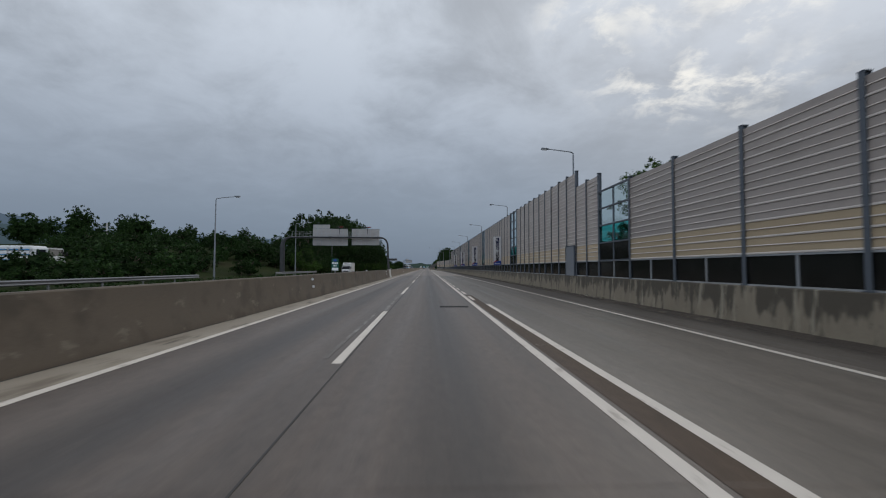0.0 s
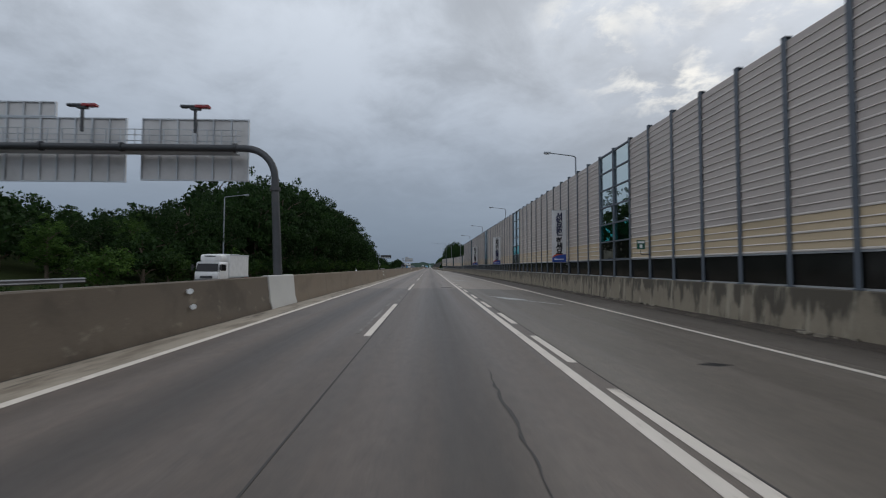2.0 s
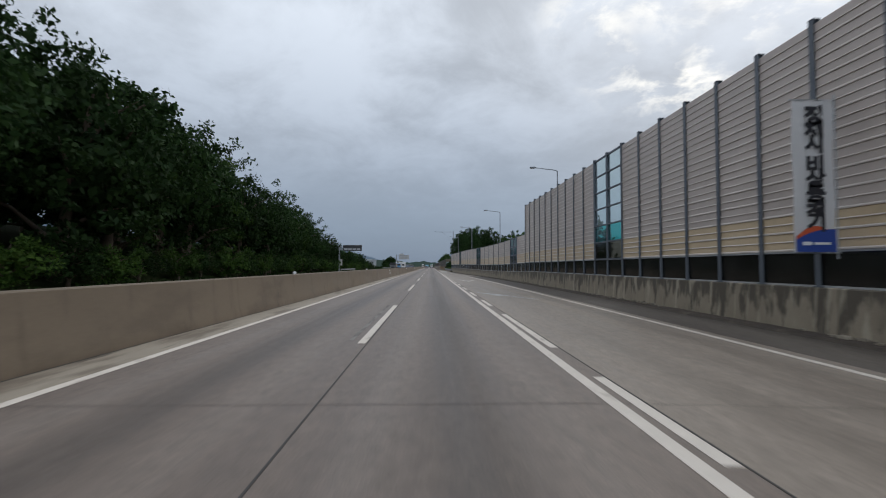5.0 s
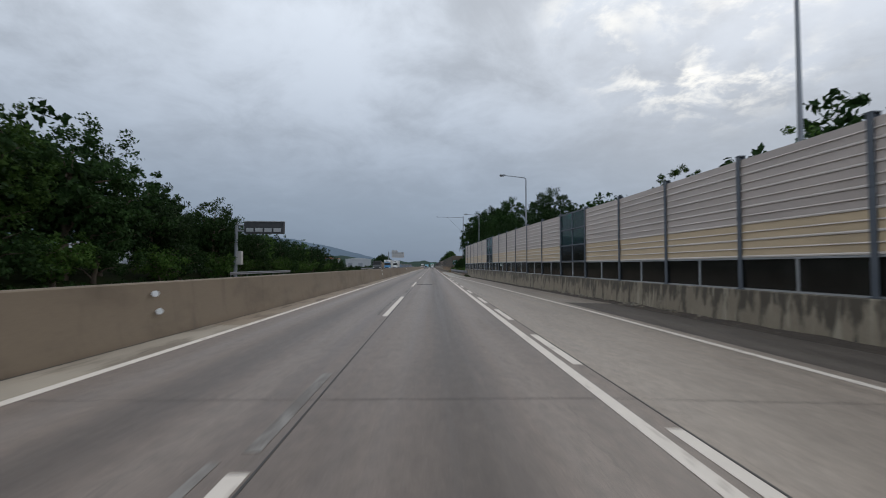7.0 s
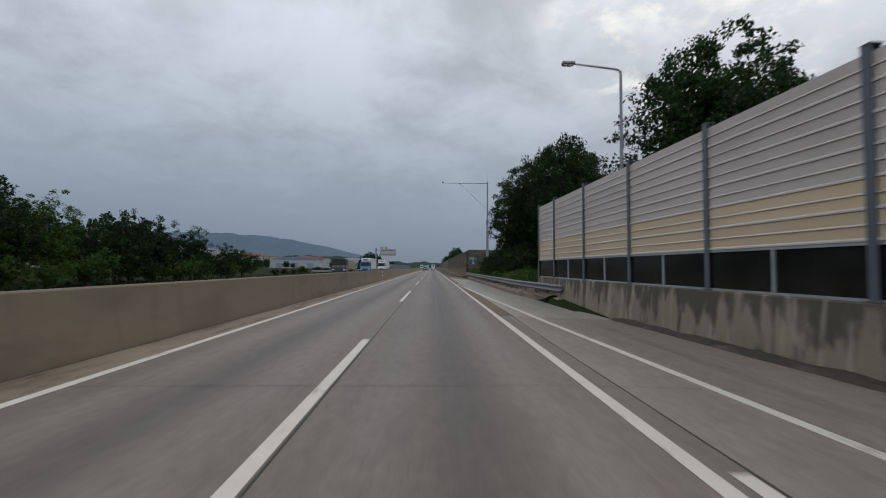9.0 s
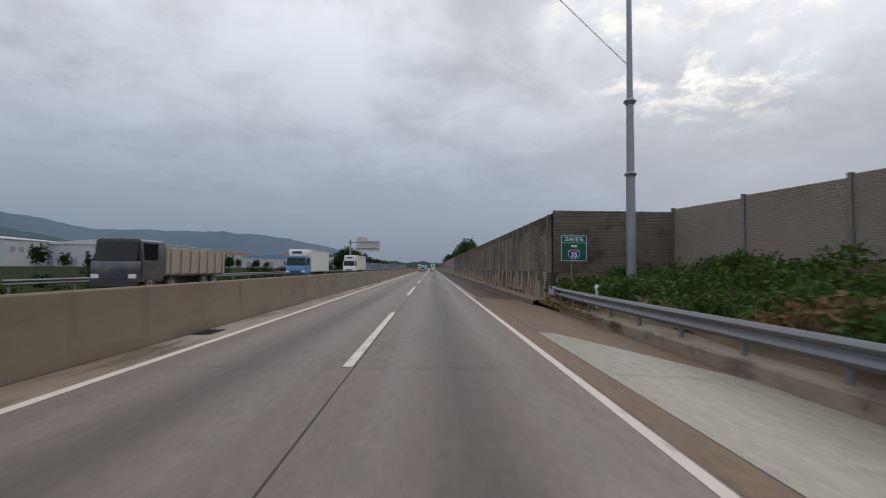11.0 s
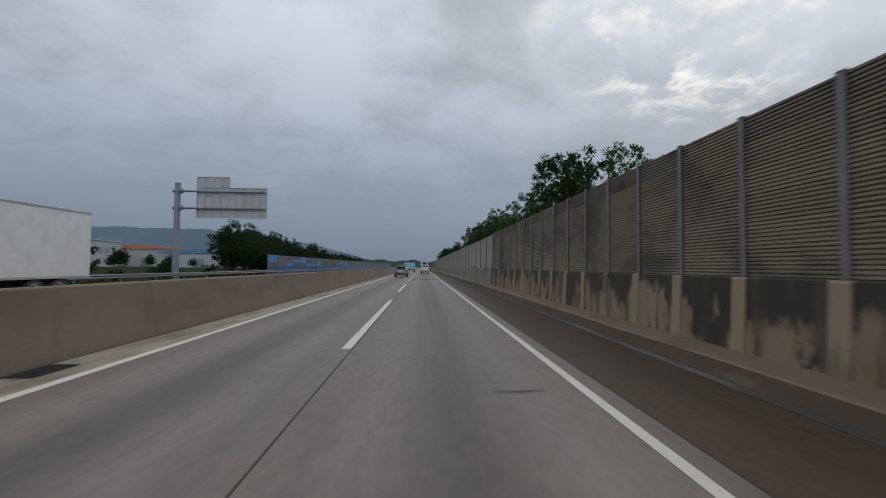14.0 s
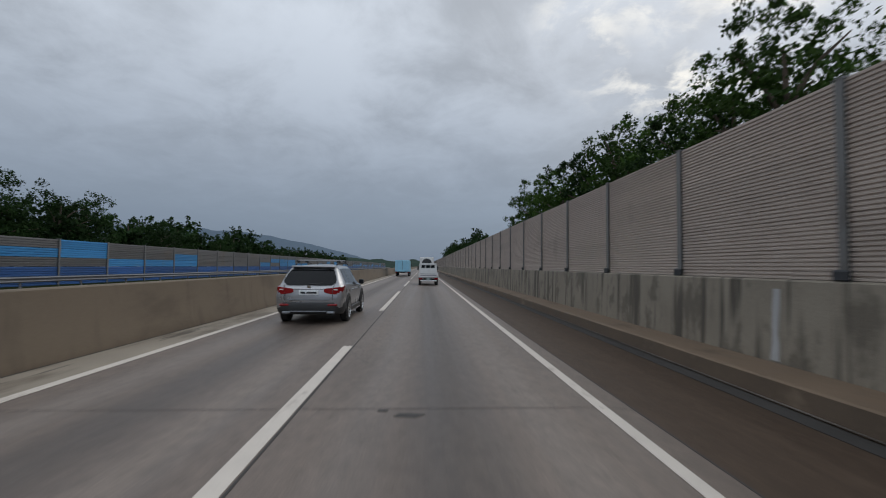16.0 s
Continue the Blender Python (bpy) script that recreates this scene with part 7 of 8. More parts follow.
def wheel_meshes(r, width, spokes):
    key = (r, width, spokes)
    if key not in WHEELS:
        w = width / 2
        bm = bmesh.new()
        lathe_x(bm, [(-w, r * 0.68), (-w, r * 0.86), (-w * 0.8, r * 0.97), (-w * 0.3, r), (w * 0.3, r), (w * 0.8, r * 0.97), (w, r * 0.86), (w, r * 0.68), (-w, r * 0.68)])
        tyre = finish("tyre", bm, RUBBER, 40)
        bm = bmesh.new()
        lathe_x(bm, [(w * 0.94, r * 0.69), (w * 0.99, r * 0.66), (w * 0.6, r * 0.6), (-w * 0.2, r * 0.58)])
        lathe_x(bm, [(w * 0.75, 0.001), (w * 0.75, r * 0.14), (w * 0.5, r * 0.18)], 16)
        for k in range(spokes):
            a = k * math.tau / spokes
            c, s = math.cos(a), math.sin(a)
            t = 0.055 * r if spokes > 6 else 0.09 * r
            pts = []
            for x, d in ((w * 0.72, r * 0.1), (w * 0.85, r * 0.63), (w * 0.45, r * 0.1), (w * 0.5, r * 0.63)):
                for e in (-t, t):
                    pts.append((x, d * c - e * s, d * s + e * c))
            faces(bm, pts, [(0, 1, 3, 2), (4, 6, 7, 5), (0, 2, 6, 4), (1, 5, 7, 3)])
        rim = finish("rim", bm, ALLOY, 35)
        bm = bmesh.new()
        lathe_x(bm, [(-w * 0.1, 0.001), (-w * 0.1, r * 0.6)], 20)
        disc = finish("brake_disc", bm, DARK_STEEL)
        WHEELS[key] = (tyre, rim, disc)
    return WHEELS[key]


def wheel(owner, x, y, r, width=0.23, spokes=10):
    tyre, rim, disc = wheel_meshes(r, width, spokes)
    w = piece("wheel", tyre, owner, pose(x, y, r, 0, 0, 0 if x > 0 else 180))
    piece("rim", rim, w), piece("brake_disc", disc, w)
    return w


def suv(at, turn=0.0):
    car = thing("suv", "silver estate-like SUV with dark windows, roof bars and black lower trim", "car", at=at, turn=turn)
    # y, sill z, sill x, flank z, flank x, belt z, belt x, roof edge z, roof edge x, roof z
    S = [(0.00, 0.46, 0.70, 0.66, 0.80, 0.86, 0.80, 0.98, 0.74, 1.00),
         (0.05, 0.36, 0.80, 0.68, 0.90, 0.92, 0.88, 1.06, 0.80, 1.09),
         (0.16, 0.30, 0.84, 0.70, 0.935, 0.99, 0.905, 1.16, 0.79, 1.20),
         (0.34, 0.28, 0.86, 0.70, 0.945, 1.06, 0.915, 1.38, 0.72, 1.42),
         (0.56, 0.27, 0.86, 0.70, 0.945, 1.10, 0.915, 1.57, 0.655, 1.625),
         (0.80, 0.26, 0.86, 0.70, 0.945, 1.10, 0.915, 1.60, 0.65, 1.665),
         (1.60, 0.26, 0.86, 0.68, 0.94, 1.07, 0.92, 1.615, 0.66, 1.70),
         (2.50, 0.26, 0.86, 0.66, 0.94, 1.03, 0.915, 1.59, 0.655, 1.685),
         (3.00, 0.26, 0.86, 0.66, 0.94, 1.01, 0.91, 1.50, 0.63, 1.58),
         (3.35, 0.26, 0.86, 0.66, 0.94, 1.00, 0.905, 1.28, 0.68, 1.36),
         (3.68, 0.26, 0.86, 0.66, 0.945, 0.99, 0.90, 1.05, 0.74, 1.10),
         (4.20, 0.27, 0.84, 0.66, 0.93, 0.94, 0.86, 0.99, 0.66, 1.03),
         (4.62, 0.30, 0.78, 0.62, 0.86, 0.82, 0.78, 0.88, 0.56, 0.91),
         (4.85, 0.36, 0.62, 0.58, 0.70, 0.68, 0.62, 0.72, 0.44, 0.74),
         (4.90, 0.42, 0.50, 0.56, 0.55, 0.62, 0.48, 0.66, 0.34, 0.67)]

    def half(s):
        _, z0, x0, z1, x1, z2, x2, z3, x3, z4 = s
        return [(x0 * 0.9, z0), (x0, z0 + 0.05), ((x0 + x1) / 2 + 0.02, (z0 + z1) / 2), (x1, z1), ((x1 + x2) / 2 + 0.012, (z1 + z2) / 2), (x2, z2), (x2 - 0.02, z2 + 0.03), (x3 + 0.02, z3 - 0.02), (x3 - 0.03, z3 + (z4 - z3) * 0.45), (x3 * 0.55, z4 - 0.006), (0.0, z4)]

    def at_y(y):
        k = max(i for i in range(len(S)) if S[i][0] <= y + 1e-9)
        k = min(k, len(S) - 2)
        f = (y - S[k][0]) / (S[k + 1][0] - S[k][0])
        return [a + (b - a) * f for a, b in zip(S[k], S[k + 1])]

    ys = sorted({s[0] for s in S} | {0.45, 0.68, 1.2, 2.0, 2.8, 3.2, 3.5, 3.9, 4.4})
    bm = bmesh.new()
    loft(bm, [(y, half(at_y(y))) for y in ys])
    body = part("body", bm, SILVER, car, "silver metallic painted body", 38)

    def side_panel(name, y0, y1, s0, s1, side, material, slant0=0.0, slant1=0.0, out=0.006, label=""):
        bm = bmesh.new()
        n, m = 8, 4
        rows = []
        for i in range(n + 1):
            row = []
            for j in range(m + 1):
                v = j / m
                y = y0 + slant0 * v + (y1 + slant1 * v - y0 - slant0 * v) * i / n
                s = at_y(y)
                w = s0 + (s1 - s0) * v
                lo, hi = (s[6] - 0.02, s[5] + 0.03), (s[8] + 0.02, s[7] - 0.02)
                row.append(bm.verts.new((side * (lo[0] + (hi[0] - lo[0]) * w + out), y, lo[1] + (hi[1] - lo[1]) * w)))
            rows.append(row)
        for a, b in zip(rows, rows[1:]):
            for j in range(m):
                bm.faces.new((a[j], b[j], b[j + 1], a[j + 1]))
        return part(name, bm, material, body, label, 60)

    for side in (-1, 1):
        side_panel("window_trim", 0.70, 3.40, 0.0, 0.055, side, CHROME, 0.01, -0.03, 0.010, "thin chrome strip below the side windows")
        side_panel("window_trim", 0.84, 2.86, 0.955, 1.0, side, CHROME, 0.0, 0.0, 0.008, "thin chrome strip above the side windows")
        side_panel("window_pillar", 0.72, 3.38, 0.05, 0.96, side, PLASTIC, 0.12, -0.56, 0.003, "black window pillars")
        side_panel("side_window", 0.78, 1.42, 0.07, 0.94, side, AUTO_GLASS, 0.10, 0.0)
        side_panel("side_window", 1.45, 2.36, 0.07, 0.94, side, AUTO_GLASS)
        side_panel("side_window", 2.42, 3.30, 0.07, 0.94, side, AUTO_GLASS, 0.0, -0.53)
        for y, z0, z1 in ((1.42, 0.5, 1.06), (2.38, 0.4, 1.04), (3.32, 0.5, 1.0)):
            bm = bmesh.new()
            tube(bm, (side * 0.938, y, z0), (side * 0.92, y, z1), 0.006, seg=5)
            part("door_seam", bm, JOINT, body)
        for y in (1.62, 2.56):
            bm = bmesh.new()
            soft_box(bm, min(side * 0.93, side * 0.975), max(side * 0.93, side * 0.975), y, y + 0.22, 0.90, 0.94, 0.012, 2)
            part("door_handle", bm, CHROME, body, smooth=40)
        bm = bmesh.new()
        soft_box(bm, min(side * 0.84, side * 0.955), max(side * 0.84, side * 0.955), 1.36, 3.30, 0.25, 0.42, 0.03, 1)
        part("sill", bm, PLASTIC, body)
        bm = bmesh.new()
        box(bm, min(side * 0.95, side * 0.965), max(side * 0.95, side * 0.965), 1.38, 3.28, 0.25, 0.275)
        part("sill_strip", bm, CHROME, body)
        for y in (0.95, 3.75):
            bm = bmesh.new()
            seg = 20
            for k in range(seg):
                a, b = math.pi * k / seg, math.pi * (k + 1) / seg
                q = []
                for x in (0.86, 0.958):
                    for r in (0.385, 0.475):
                        q += [(side * x, y + r * math.cos(a), 0.37 + r * math.sin(a)), (side * x, y + r * math.cos(b), 0.37 + r * math.sin(b))]
                faces(bm, q, [(4, 5, 7, 6), (2, 3, 7, 6), (0, 1, 5, 4)])
            part("wheel_arch", bm, PLASTIC, body)
            # flat dark disc painted in for the shaded hollow behind the wheel
            bm = bmesh.new()
            seg = 22
            rim_ = [(side * 0.949, y + 0.40 * math.cos(k * math.tau / seg), 0.37 + 0.40 * math.sin(k * math.tau / seg)) for k in range(seg)]
            bm.faces.new([bm.verts.new(p) for p in rim_])
            part("wheel_well", bm, JOINT, body)
            wheel(car, side * 0.868, y, 0.37)
        bm = bmesh.new()
        soft_box(bm, min(side * 0.93, side * 1.10), max(side * 0.93, side * 1.10), 3.05, 3.22, 1.03, 1.20, 0.045, 2)
        m = part("mirror", bm, PLASTIC, body, smooth=50)
        bm = bmesh.new()
        soft_box(bm, min(side * 0.955, side * 1.085), max(side * 0.955, side * 1.085), 3.035, 3.055, 1.05, 1.18, 0.008, 1)
        part("mirror_glass", bm, AUTO_GLASS, m)
        # wrap-round rear lamp, split by the tailgate's gap
        CURVE = [(0.42, -0.022, 0.925, 1.0), (0.5, -0.022, 0.885, 1.02), (0.655, -0.02, 0.86, 1.035), (0.665, -0.02, 0.86, 1.037), (0.76, -0.008, 0.855, 1.05), (0.845, 0.03, 0.868, 1.062), (0.905, 0.11, 0.905, 1.062), (0.935, 0.24, 0.965, 1.075), (0.938, 0.42, 1.068, 1.08)]
        for name_, lo_, hi_ in (("tail_lamp", 0, 3), ("tail_lamp", 3, 9)):
            bm = bmesh.new()
            run = CURVE[lo_:hi_]
            front = [[bm.verts.new((side * x, y, z)) for z in (z0, z0 + (z1 - z0) * 0.5, z1)] for x, y, z0, z1 in run]
            back_ = [[bm.verts.new((side * (x - 0.05), y + 0.07, z)) for z in (z0, z1)] for x, y, z0, z1 in run]
            for i in range(len(run) - 1):
                for j in (0, 1):
                    bm.faces.new((front[i][j], front[i + 1][j], front[i + 1][j + 1], front[i][j + 1]))
                bm.faces.new((front[i][0], back_[i][0], back_[i + 1][0], front[i + 1][0]))
                bm.faces.new((front[i][2], front[i + 1][2], back_[i + 1][1], back_[i][1]))
            lamp = part(name_, bm, RED_LENS, body, smooth=60)
        bm = bmesh.new()
        box(bm, min(side * 0.70, side * 0.80), max(side * 0.70, side * 0.80), -0.024, 0.0, 0.975, 1.005)
        part("reverse_lens", bm, CLEAR_LENS, lamp)
        bm = bmesh.new()
        bar_path(bm, [(side * 0.66, -0.012, 0.70), (side * 0.66, -0.014, 0.9), (side * 0.66, 0.0, 1.03), (side * 0.70, 0.06, 1.12)], 0.006, 5)
        part("tailgate_seam", bm, JOINT, body)
        bm = bmesh.new()
        soft_box(bm, min(side * 0.52, side * 0.80), max(side * 0.52, side * 0.80), -0.05, 0.03, 0.535, 0.595, 0.02, 1)
        part("bumper_reflector", bm, RED_LENS, body)
        bm = bmesh.new()
        soft_box(bm, min(side * 0.5, side * 0.72), max(side * 0.5, side * 0.72), -0.07, 0.1, 0.32, 0.39, 0.03, 2)
        part("exhaust_tip", bm, POLE_GREY, body, smooth=50)
        bm = bmesh.new()
        bar_path(bm, [(side * 0.60, 0.85, 1.68), (side * 0.605, 0.98, 1.735), (side * 0.605, 2.5, 1.745), (side * 0.60, 2.66, 1.69)], 0.022)
        part("roof_rail", bm, PLASTIC, body, smooth=50)
        bm = bmesh.new()
        soft_box(bm, min(side * 0.55, side * 0.66), max(side * 0.55, side * 0.66), 1.02, 1.16, 1.735, 1.815, 0.02, 1), soft_box(bm, min(side * 0.55, side * 0.66), max(side * 0.55, side * 0.66), 2.02, 2.16, 1.735, 1.815, 0.02, 1)
        part("bar_foot", bm, PLASTIC, body)
        bm = bmesh.new()
        soft_box(bm, min(side * 0.36, side * 0.74), max(side * 0.36, side * 0.74), 4.60, 4.78, 0.68, 0.82, 0.04, 2)
        part("headlamp", bm, CLEAR_LENS, body)
    for y in (1.09, 2.09):
        bm = bmesh.new()
        soft_box(bm, -0.62, 0.62, y - 0.035, y + 0.035, 1.80, 1.83, 0.012, 1)
        part("roof_bar", bm, GALV, body)
    # tailgate glass and furniture
    bm = bmesh.new()
    rows = []
    for j in range(9):
        v = j / 8
        z = 1.115 + 0.425 * v
        y = ease(z, [(1.09, 0.05), (1.2, 0.16), (1.42, 0.34), (1.6, 0.53)]) - 0.03
        w = ease(v, [(0, 0.60), (0.12, 0.70), (0.25, 0.735), (0.4, 0.725), (0.9, 0.635), (1, 0.60)])
        rows.append([bm.verts.new((w * (2 * i / 8 - 1), y + 0.012 * (2 * i / 8 - 1) ** 2, z)) for i in range(9)])
    for a, b in zip(rows, rows[1:]):
        for i in range(8):
            bm.faces.new((a[i], a[i + 1], b[i + 1], b[i]))
    part("rear_window", bm, AUTO_GLASS, body, smooth=60)
    bm = bmesh.new()
    soft_box(bm, -0.62, 0.62, 0.40, 0.72, 1.60, 1.655, 0.025, 2)
    part("spoiler", bm, SILVER, body, smooth=50)
    bm = bmesh.new()
    bar_path(bm, [(0.0, 0.06, 1.14), (0.18, 0.075, 1.15), (0.36, 0.09, 1.165)], 0.012)
    part("rear_wiper", bm, PLASTIC, body)
    bm = bmesh.new()
    soft_box(bm, -0.42, 0.42, -0.03, 0.03, 0.995, 1.02, 0.008, 1)
    part("chrome_strip", bm, CHROME, body)
    bm = bmesh.new()
    tube(bm, (0, 0.0, 1.065), (0, 0.03, 1.065), 0.055, 0.05, 16)
    part("emblem", bm, CHROME, body, smooth=40)
    bm = bmesh.new()
    soft_box(bm, -0.27, 0.27, -0.035, 0.0, 0.84, 0.965, 0.01, 1)
    plate = part("number_plate", bm, SIGN_WHITE, body)
    for a, b in ((-0.22, -0.09), (-0.06, 0.22)):
        bm = bmesh.new()
        box(bm, a, b, -0.039, -0.0355, 0.875, 0.93)
        part("printed_bar", bm, INK_BLACK, plate)
    PLAN = [(0.0, -0.055), (0.45, -0.05), (0.70, -0.02), (0.84, 0.05), (0.92, 0.18), (0.95, 0.36), (0.95, 0.52)]
    ring = [(-x, y) for x, y in PLAN[::-1]] + PLAN[1:]
    bm = bmesh.new()
    levels = [[bm.verts.new((x * q, 0.52 + (y - 0.52) * e, z)) for x, y in ring] for z, q, e in ((0.29, 0.93, 0.80), (0.36, 0.98, 0.96), (0.46, 1.0, 1.0), (0.58, 1.0, 1.0), (0.63, 0.985, 0.97))]
    for a, b in zip(levels, levels[1:]):
        for i in range(len(ring) - 1):
            bm.faces.new((a[i], a[i + 1], b[i + 1], b[i]))
    bm.faces.new(levels[0][::-1]), bm.faces.new(levels[-1])
    part("bumper", bm, PLASTIC, body, smooth=50)
    bm = bmesh.new()
    soft_box(bm, -0.5, 0.5, -0.062, 0.02, 0.37, 0.40, 0.012, 1)
    part("skid_plate", bm, POLE_GREY, body)
    bm = bmesh.new()
    soft_box(bm, -0.60, 0.60, -0.012, 0.04, 0.68, 0.74, 0.02, 1)
    part("tailgate_recess", bm, POLE_GREY, body)
    bm = bmesh.new()
    rows = [[bm.verts.new((w * s, y - 0.0, z + 0.012)) for s in (-1, -0.4, 0.4, 1)] for y, w, z in ((3.06, 0.60, 1.535), (3.35, 0.67, 1.345), (3.64, 0.73, 1.12))]
    for a, b in zip(rows, rows[1:]):
        for i in range(3):
            bm.faces.new((a[i], a[i + 1], b[i + 1], b[i]))
    part("windscreen", bm, AUTO_GLASS, body)
    bm = bmesh.new()
    tube(bm, (0, 0.95, 1.68), (0, 0.85, 1.80), 0.012, 0.006, 6)
    part("antenna", bm, PLASTIC, body)
    return car


def cab(owner, x, y0, y1, z0, z1, paint_, facing=1, name="cab"):
    """A forward-control lorry cab with glazing; facing 1 looks along +y."""
    bm = bmesh.new()
    w = x
    f = y1 if facing > 0 else y0
    b = y0 if facing > 0 else y1
    zm = z0 + (z1 - z0) * 0.48
    rake = (y1 - y0) * 0.14 * facing
    half = lambda k: [(w * 0.93, z0), (w, z0 + 0.12), (w, zm), (w * 0.94 if k else w * 0.96, z1 - 0.12), (w * 0.85, z1 - 0.02), (0.0, z1)]
    loft(bm, [(b, half(0)), (b + (f - b) * 0.55, half(0)), (f - rake, half(1))] if facing > 0 else [(f - rake, half(1)), (b + (f - b) * 0.55, half(0)), (b, half(0))])
    body = part(name, bm, paint_, owner, smooth=40)
    # nose below the windscreen
    bm = bmesh.new()
    soft_box(bm, -w * 0.97, w * 0.97, min(f, f - rake * 1.1), max(f, f - rake * 1.1), z0, zm, 0.05, 2)
    nose = part("front_panel", bm, paint_, body, smooth=50)
    bm = bmesh.new()
    lo, hi = f - 0.0 * facing, f - rake
    pts = [(-w * 0.9, lo + 0.012 * facing - rake * 0.12, zm + 0.02), (w * 0.9, lo + 0.012 * facing - rake * 0.12, zm + 0.02), (w * 0.84, hi + 0.02 * facing, z1 - 0.16), (-w * 0.84, hi + 0.02 * facing, z1 - 0.16)]
    faces(bm, pts + [(px, py - 0.03 * facing, pz) for px, py, pz in pts], [(0, 1, 2, 3), (7, 6, 5, 4), (0, 4, 5, 1), (1, 5, 6, 2), (2, 6, 7, 3), (3, 7, 4, 0)])
    part("windscreen", bm, AUTO_GLASS, body)
    for side in (-1, 1):
        bm = bmesh.new()
        a, c = sorted((b + (f - b) * 0.25, f - rake * 1.6))
        box(bm, min(side * (w - 0.03), side * (w + 0.006)), max(side * (w - 0.03), side * (w + 0.006)), a, c, zm + 0.06, z1 - 0.22)
        part("side_window", bm, AUTO_GLASS, body)
        bm = bmesh.new()
        soft_box(bm, min(side * (w + 0.06), side * (w + 0.2)), max(side * (w + 0.06), side * (w + 0.2)), f - 0.06, f + 0.06, zm + 0.1, zm + 0.5, 0.03, 1), tube(bm, (side * w, f - 0.1 * facing, zm + 0.3), (side * (w + 0.1), f, zm + 0.3), 0.02, seg=6)
        part("mirror", bm, PLASTIC, body)
        bm = bmesh.new()
        soft_box(bm, min(side * w * 0.6, side * w * 0.93), max(side * w * 0.6, side * w * 0.93), min(f, f + 0.03 * facing), max(f, f + 0.03 * facing), z0 + 0.2, z0 + 0.42, 0.02, 1)
        part("headlamp", bm, CLEAR_LENS, body)
    bm = bmesh.new()
    soft_box(bm, -w * 0.95, w * 0.95, min(f - 0.1 * facing, f + 0.06 * facing), max(f - 0.1 * facing, f + 0.06 * facing), z0 - 0.25, z0 + 0.14, 0.04, 1)
    part("bumper", bm, PLASTIC, body)
    bm = bmesh.new()
    box(bm, -w * 0.5, w * 0.5, min(f, f + 0.055 * facing), max(f, f + 0.055 * facing), z0 + 0.2, z0 + 0.38)
    part("grille", bm, DARK_STEEL, body)
    return body


def rear_lamps(owner, w, y, z, size=0.3):
    for side in (-1, 1):
        bm = bmesh.new()
        soft_box(bm, min(side * (w - size), side * w), max(side * (w - size), side * w), y - 0.04, y, z, z + 0.14, 0.015, 1)
        part("tail_lamp", bm, RED_LENS, owner)


def pickup(at):
    """One-tonne dropside truck, seen from behind."""
    t = thing("small_truck", "white one-tonne dropside truck with a rack behind the cab", "truck", at=at)
    bm = bmesh.new()
    box(bm, -0.36, -0.28, 0.1, 4.3, 0.42, 0.56), box(bm, 0.28, 0.36, 0.1, 4.3, 0.42, 0.56)
    part("chassis", bm, DARK_STEEL, t)
    bm = bmesh.new()
    box(bm, -0.84, 0.84, 0.0, 2.85, 0.66, 0.74)
    bed = part("bed_floor", bm, POLE_GREY, t)
    for name, a in (("side_board", (-0.86, -0.82, 0.0, 2.85, 0.7, 1.1)), ("side_board", (0.82, 0.86, 0.0, 2.85, 0.7, 1.1)), ("tailgate", (-0.82, 0.82, -0.03, 0.01, 0.7, 1.1)), ("headboard", (-0.82, 0.82, 2.83, 2.87, 0.7, 1.5))):
        bm = bmesh.new()
        soft_box(bm, *a, 0.012, 1)
        b = part(name, bm, WHITE_PAINT, bed)
    bm = bmesh.new()
    box(bm, -0.7, 0.7, -0.045, -0.03, 0.84, 0.9), box(bm, -0.7, 0.7, -0.045, -0.03, 0.98, 1.02)
    part("tailgate_rib", bm, POLE_GREY, bed)
    rear_lamps(t, 0.82, 0.02, 0.52)
    bm = bmesh.new()
    soft_box(bm, -0.72, 0.72, -0.02, 0.08, 0.36, 0.46, 0.02, 1)
    part("rear_bumper", bm, SIGN_WHITE, t)
    bm = bmesh.new()
    box(bm, -0.22, 0.22, -0.03, -0.015, 0.5, 0.64)
    plate = part("number_plate", bm, SIGN_GREEN, t)
    bm = bmesh.new()
    box(bm, -0.17, 0.17, -0.036, -0.031, 0.53, 0.6)
    part("printed_bar", bm, SIGN_WHITE, plate)
    body = cab(t, 0.82, 2.95, 4.75, 0.5, 1.95, WHITE_PAINT)
    for x in (-0.42, 0.0, 0.42):
        bm = bmesh.new()
        soft_box(bm, x - 0.195, x + 0.195, 2.93, 2.952, 1.34, 1.78, 0.02, 1)
        part("rear_window", bm, AUTO_GLASS, body)
    bm = bmesh.new()
    for x in (-0.8, -0.27, 0.27, 0.8):
        tube(bm, (x, 2.82, 1.1), (x, 2.82, 1.9), 0.02, seg=6)
    tube(bm, (-0.8, 2.82, 1.9), (0.8, 2.82, 1.9), 0.025, seg=6), tube(bm, (-0.8, 2.82, 1.36), (0.8, 2.82, 1.36), 0.02, seg=6)
    part("rack", bm, WHITE_PAINT, t)
    for x in (-0.72, 0.72):
        wheel(t, x, 0.85, 0.30, 0.26, 5), wheel(t, x, 3.85, 0.32, 0.2, 5)
    return t


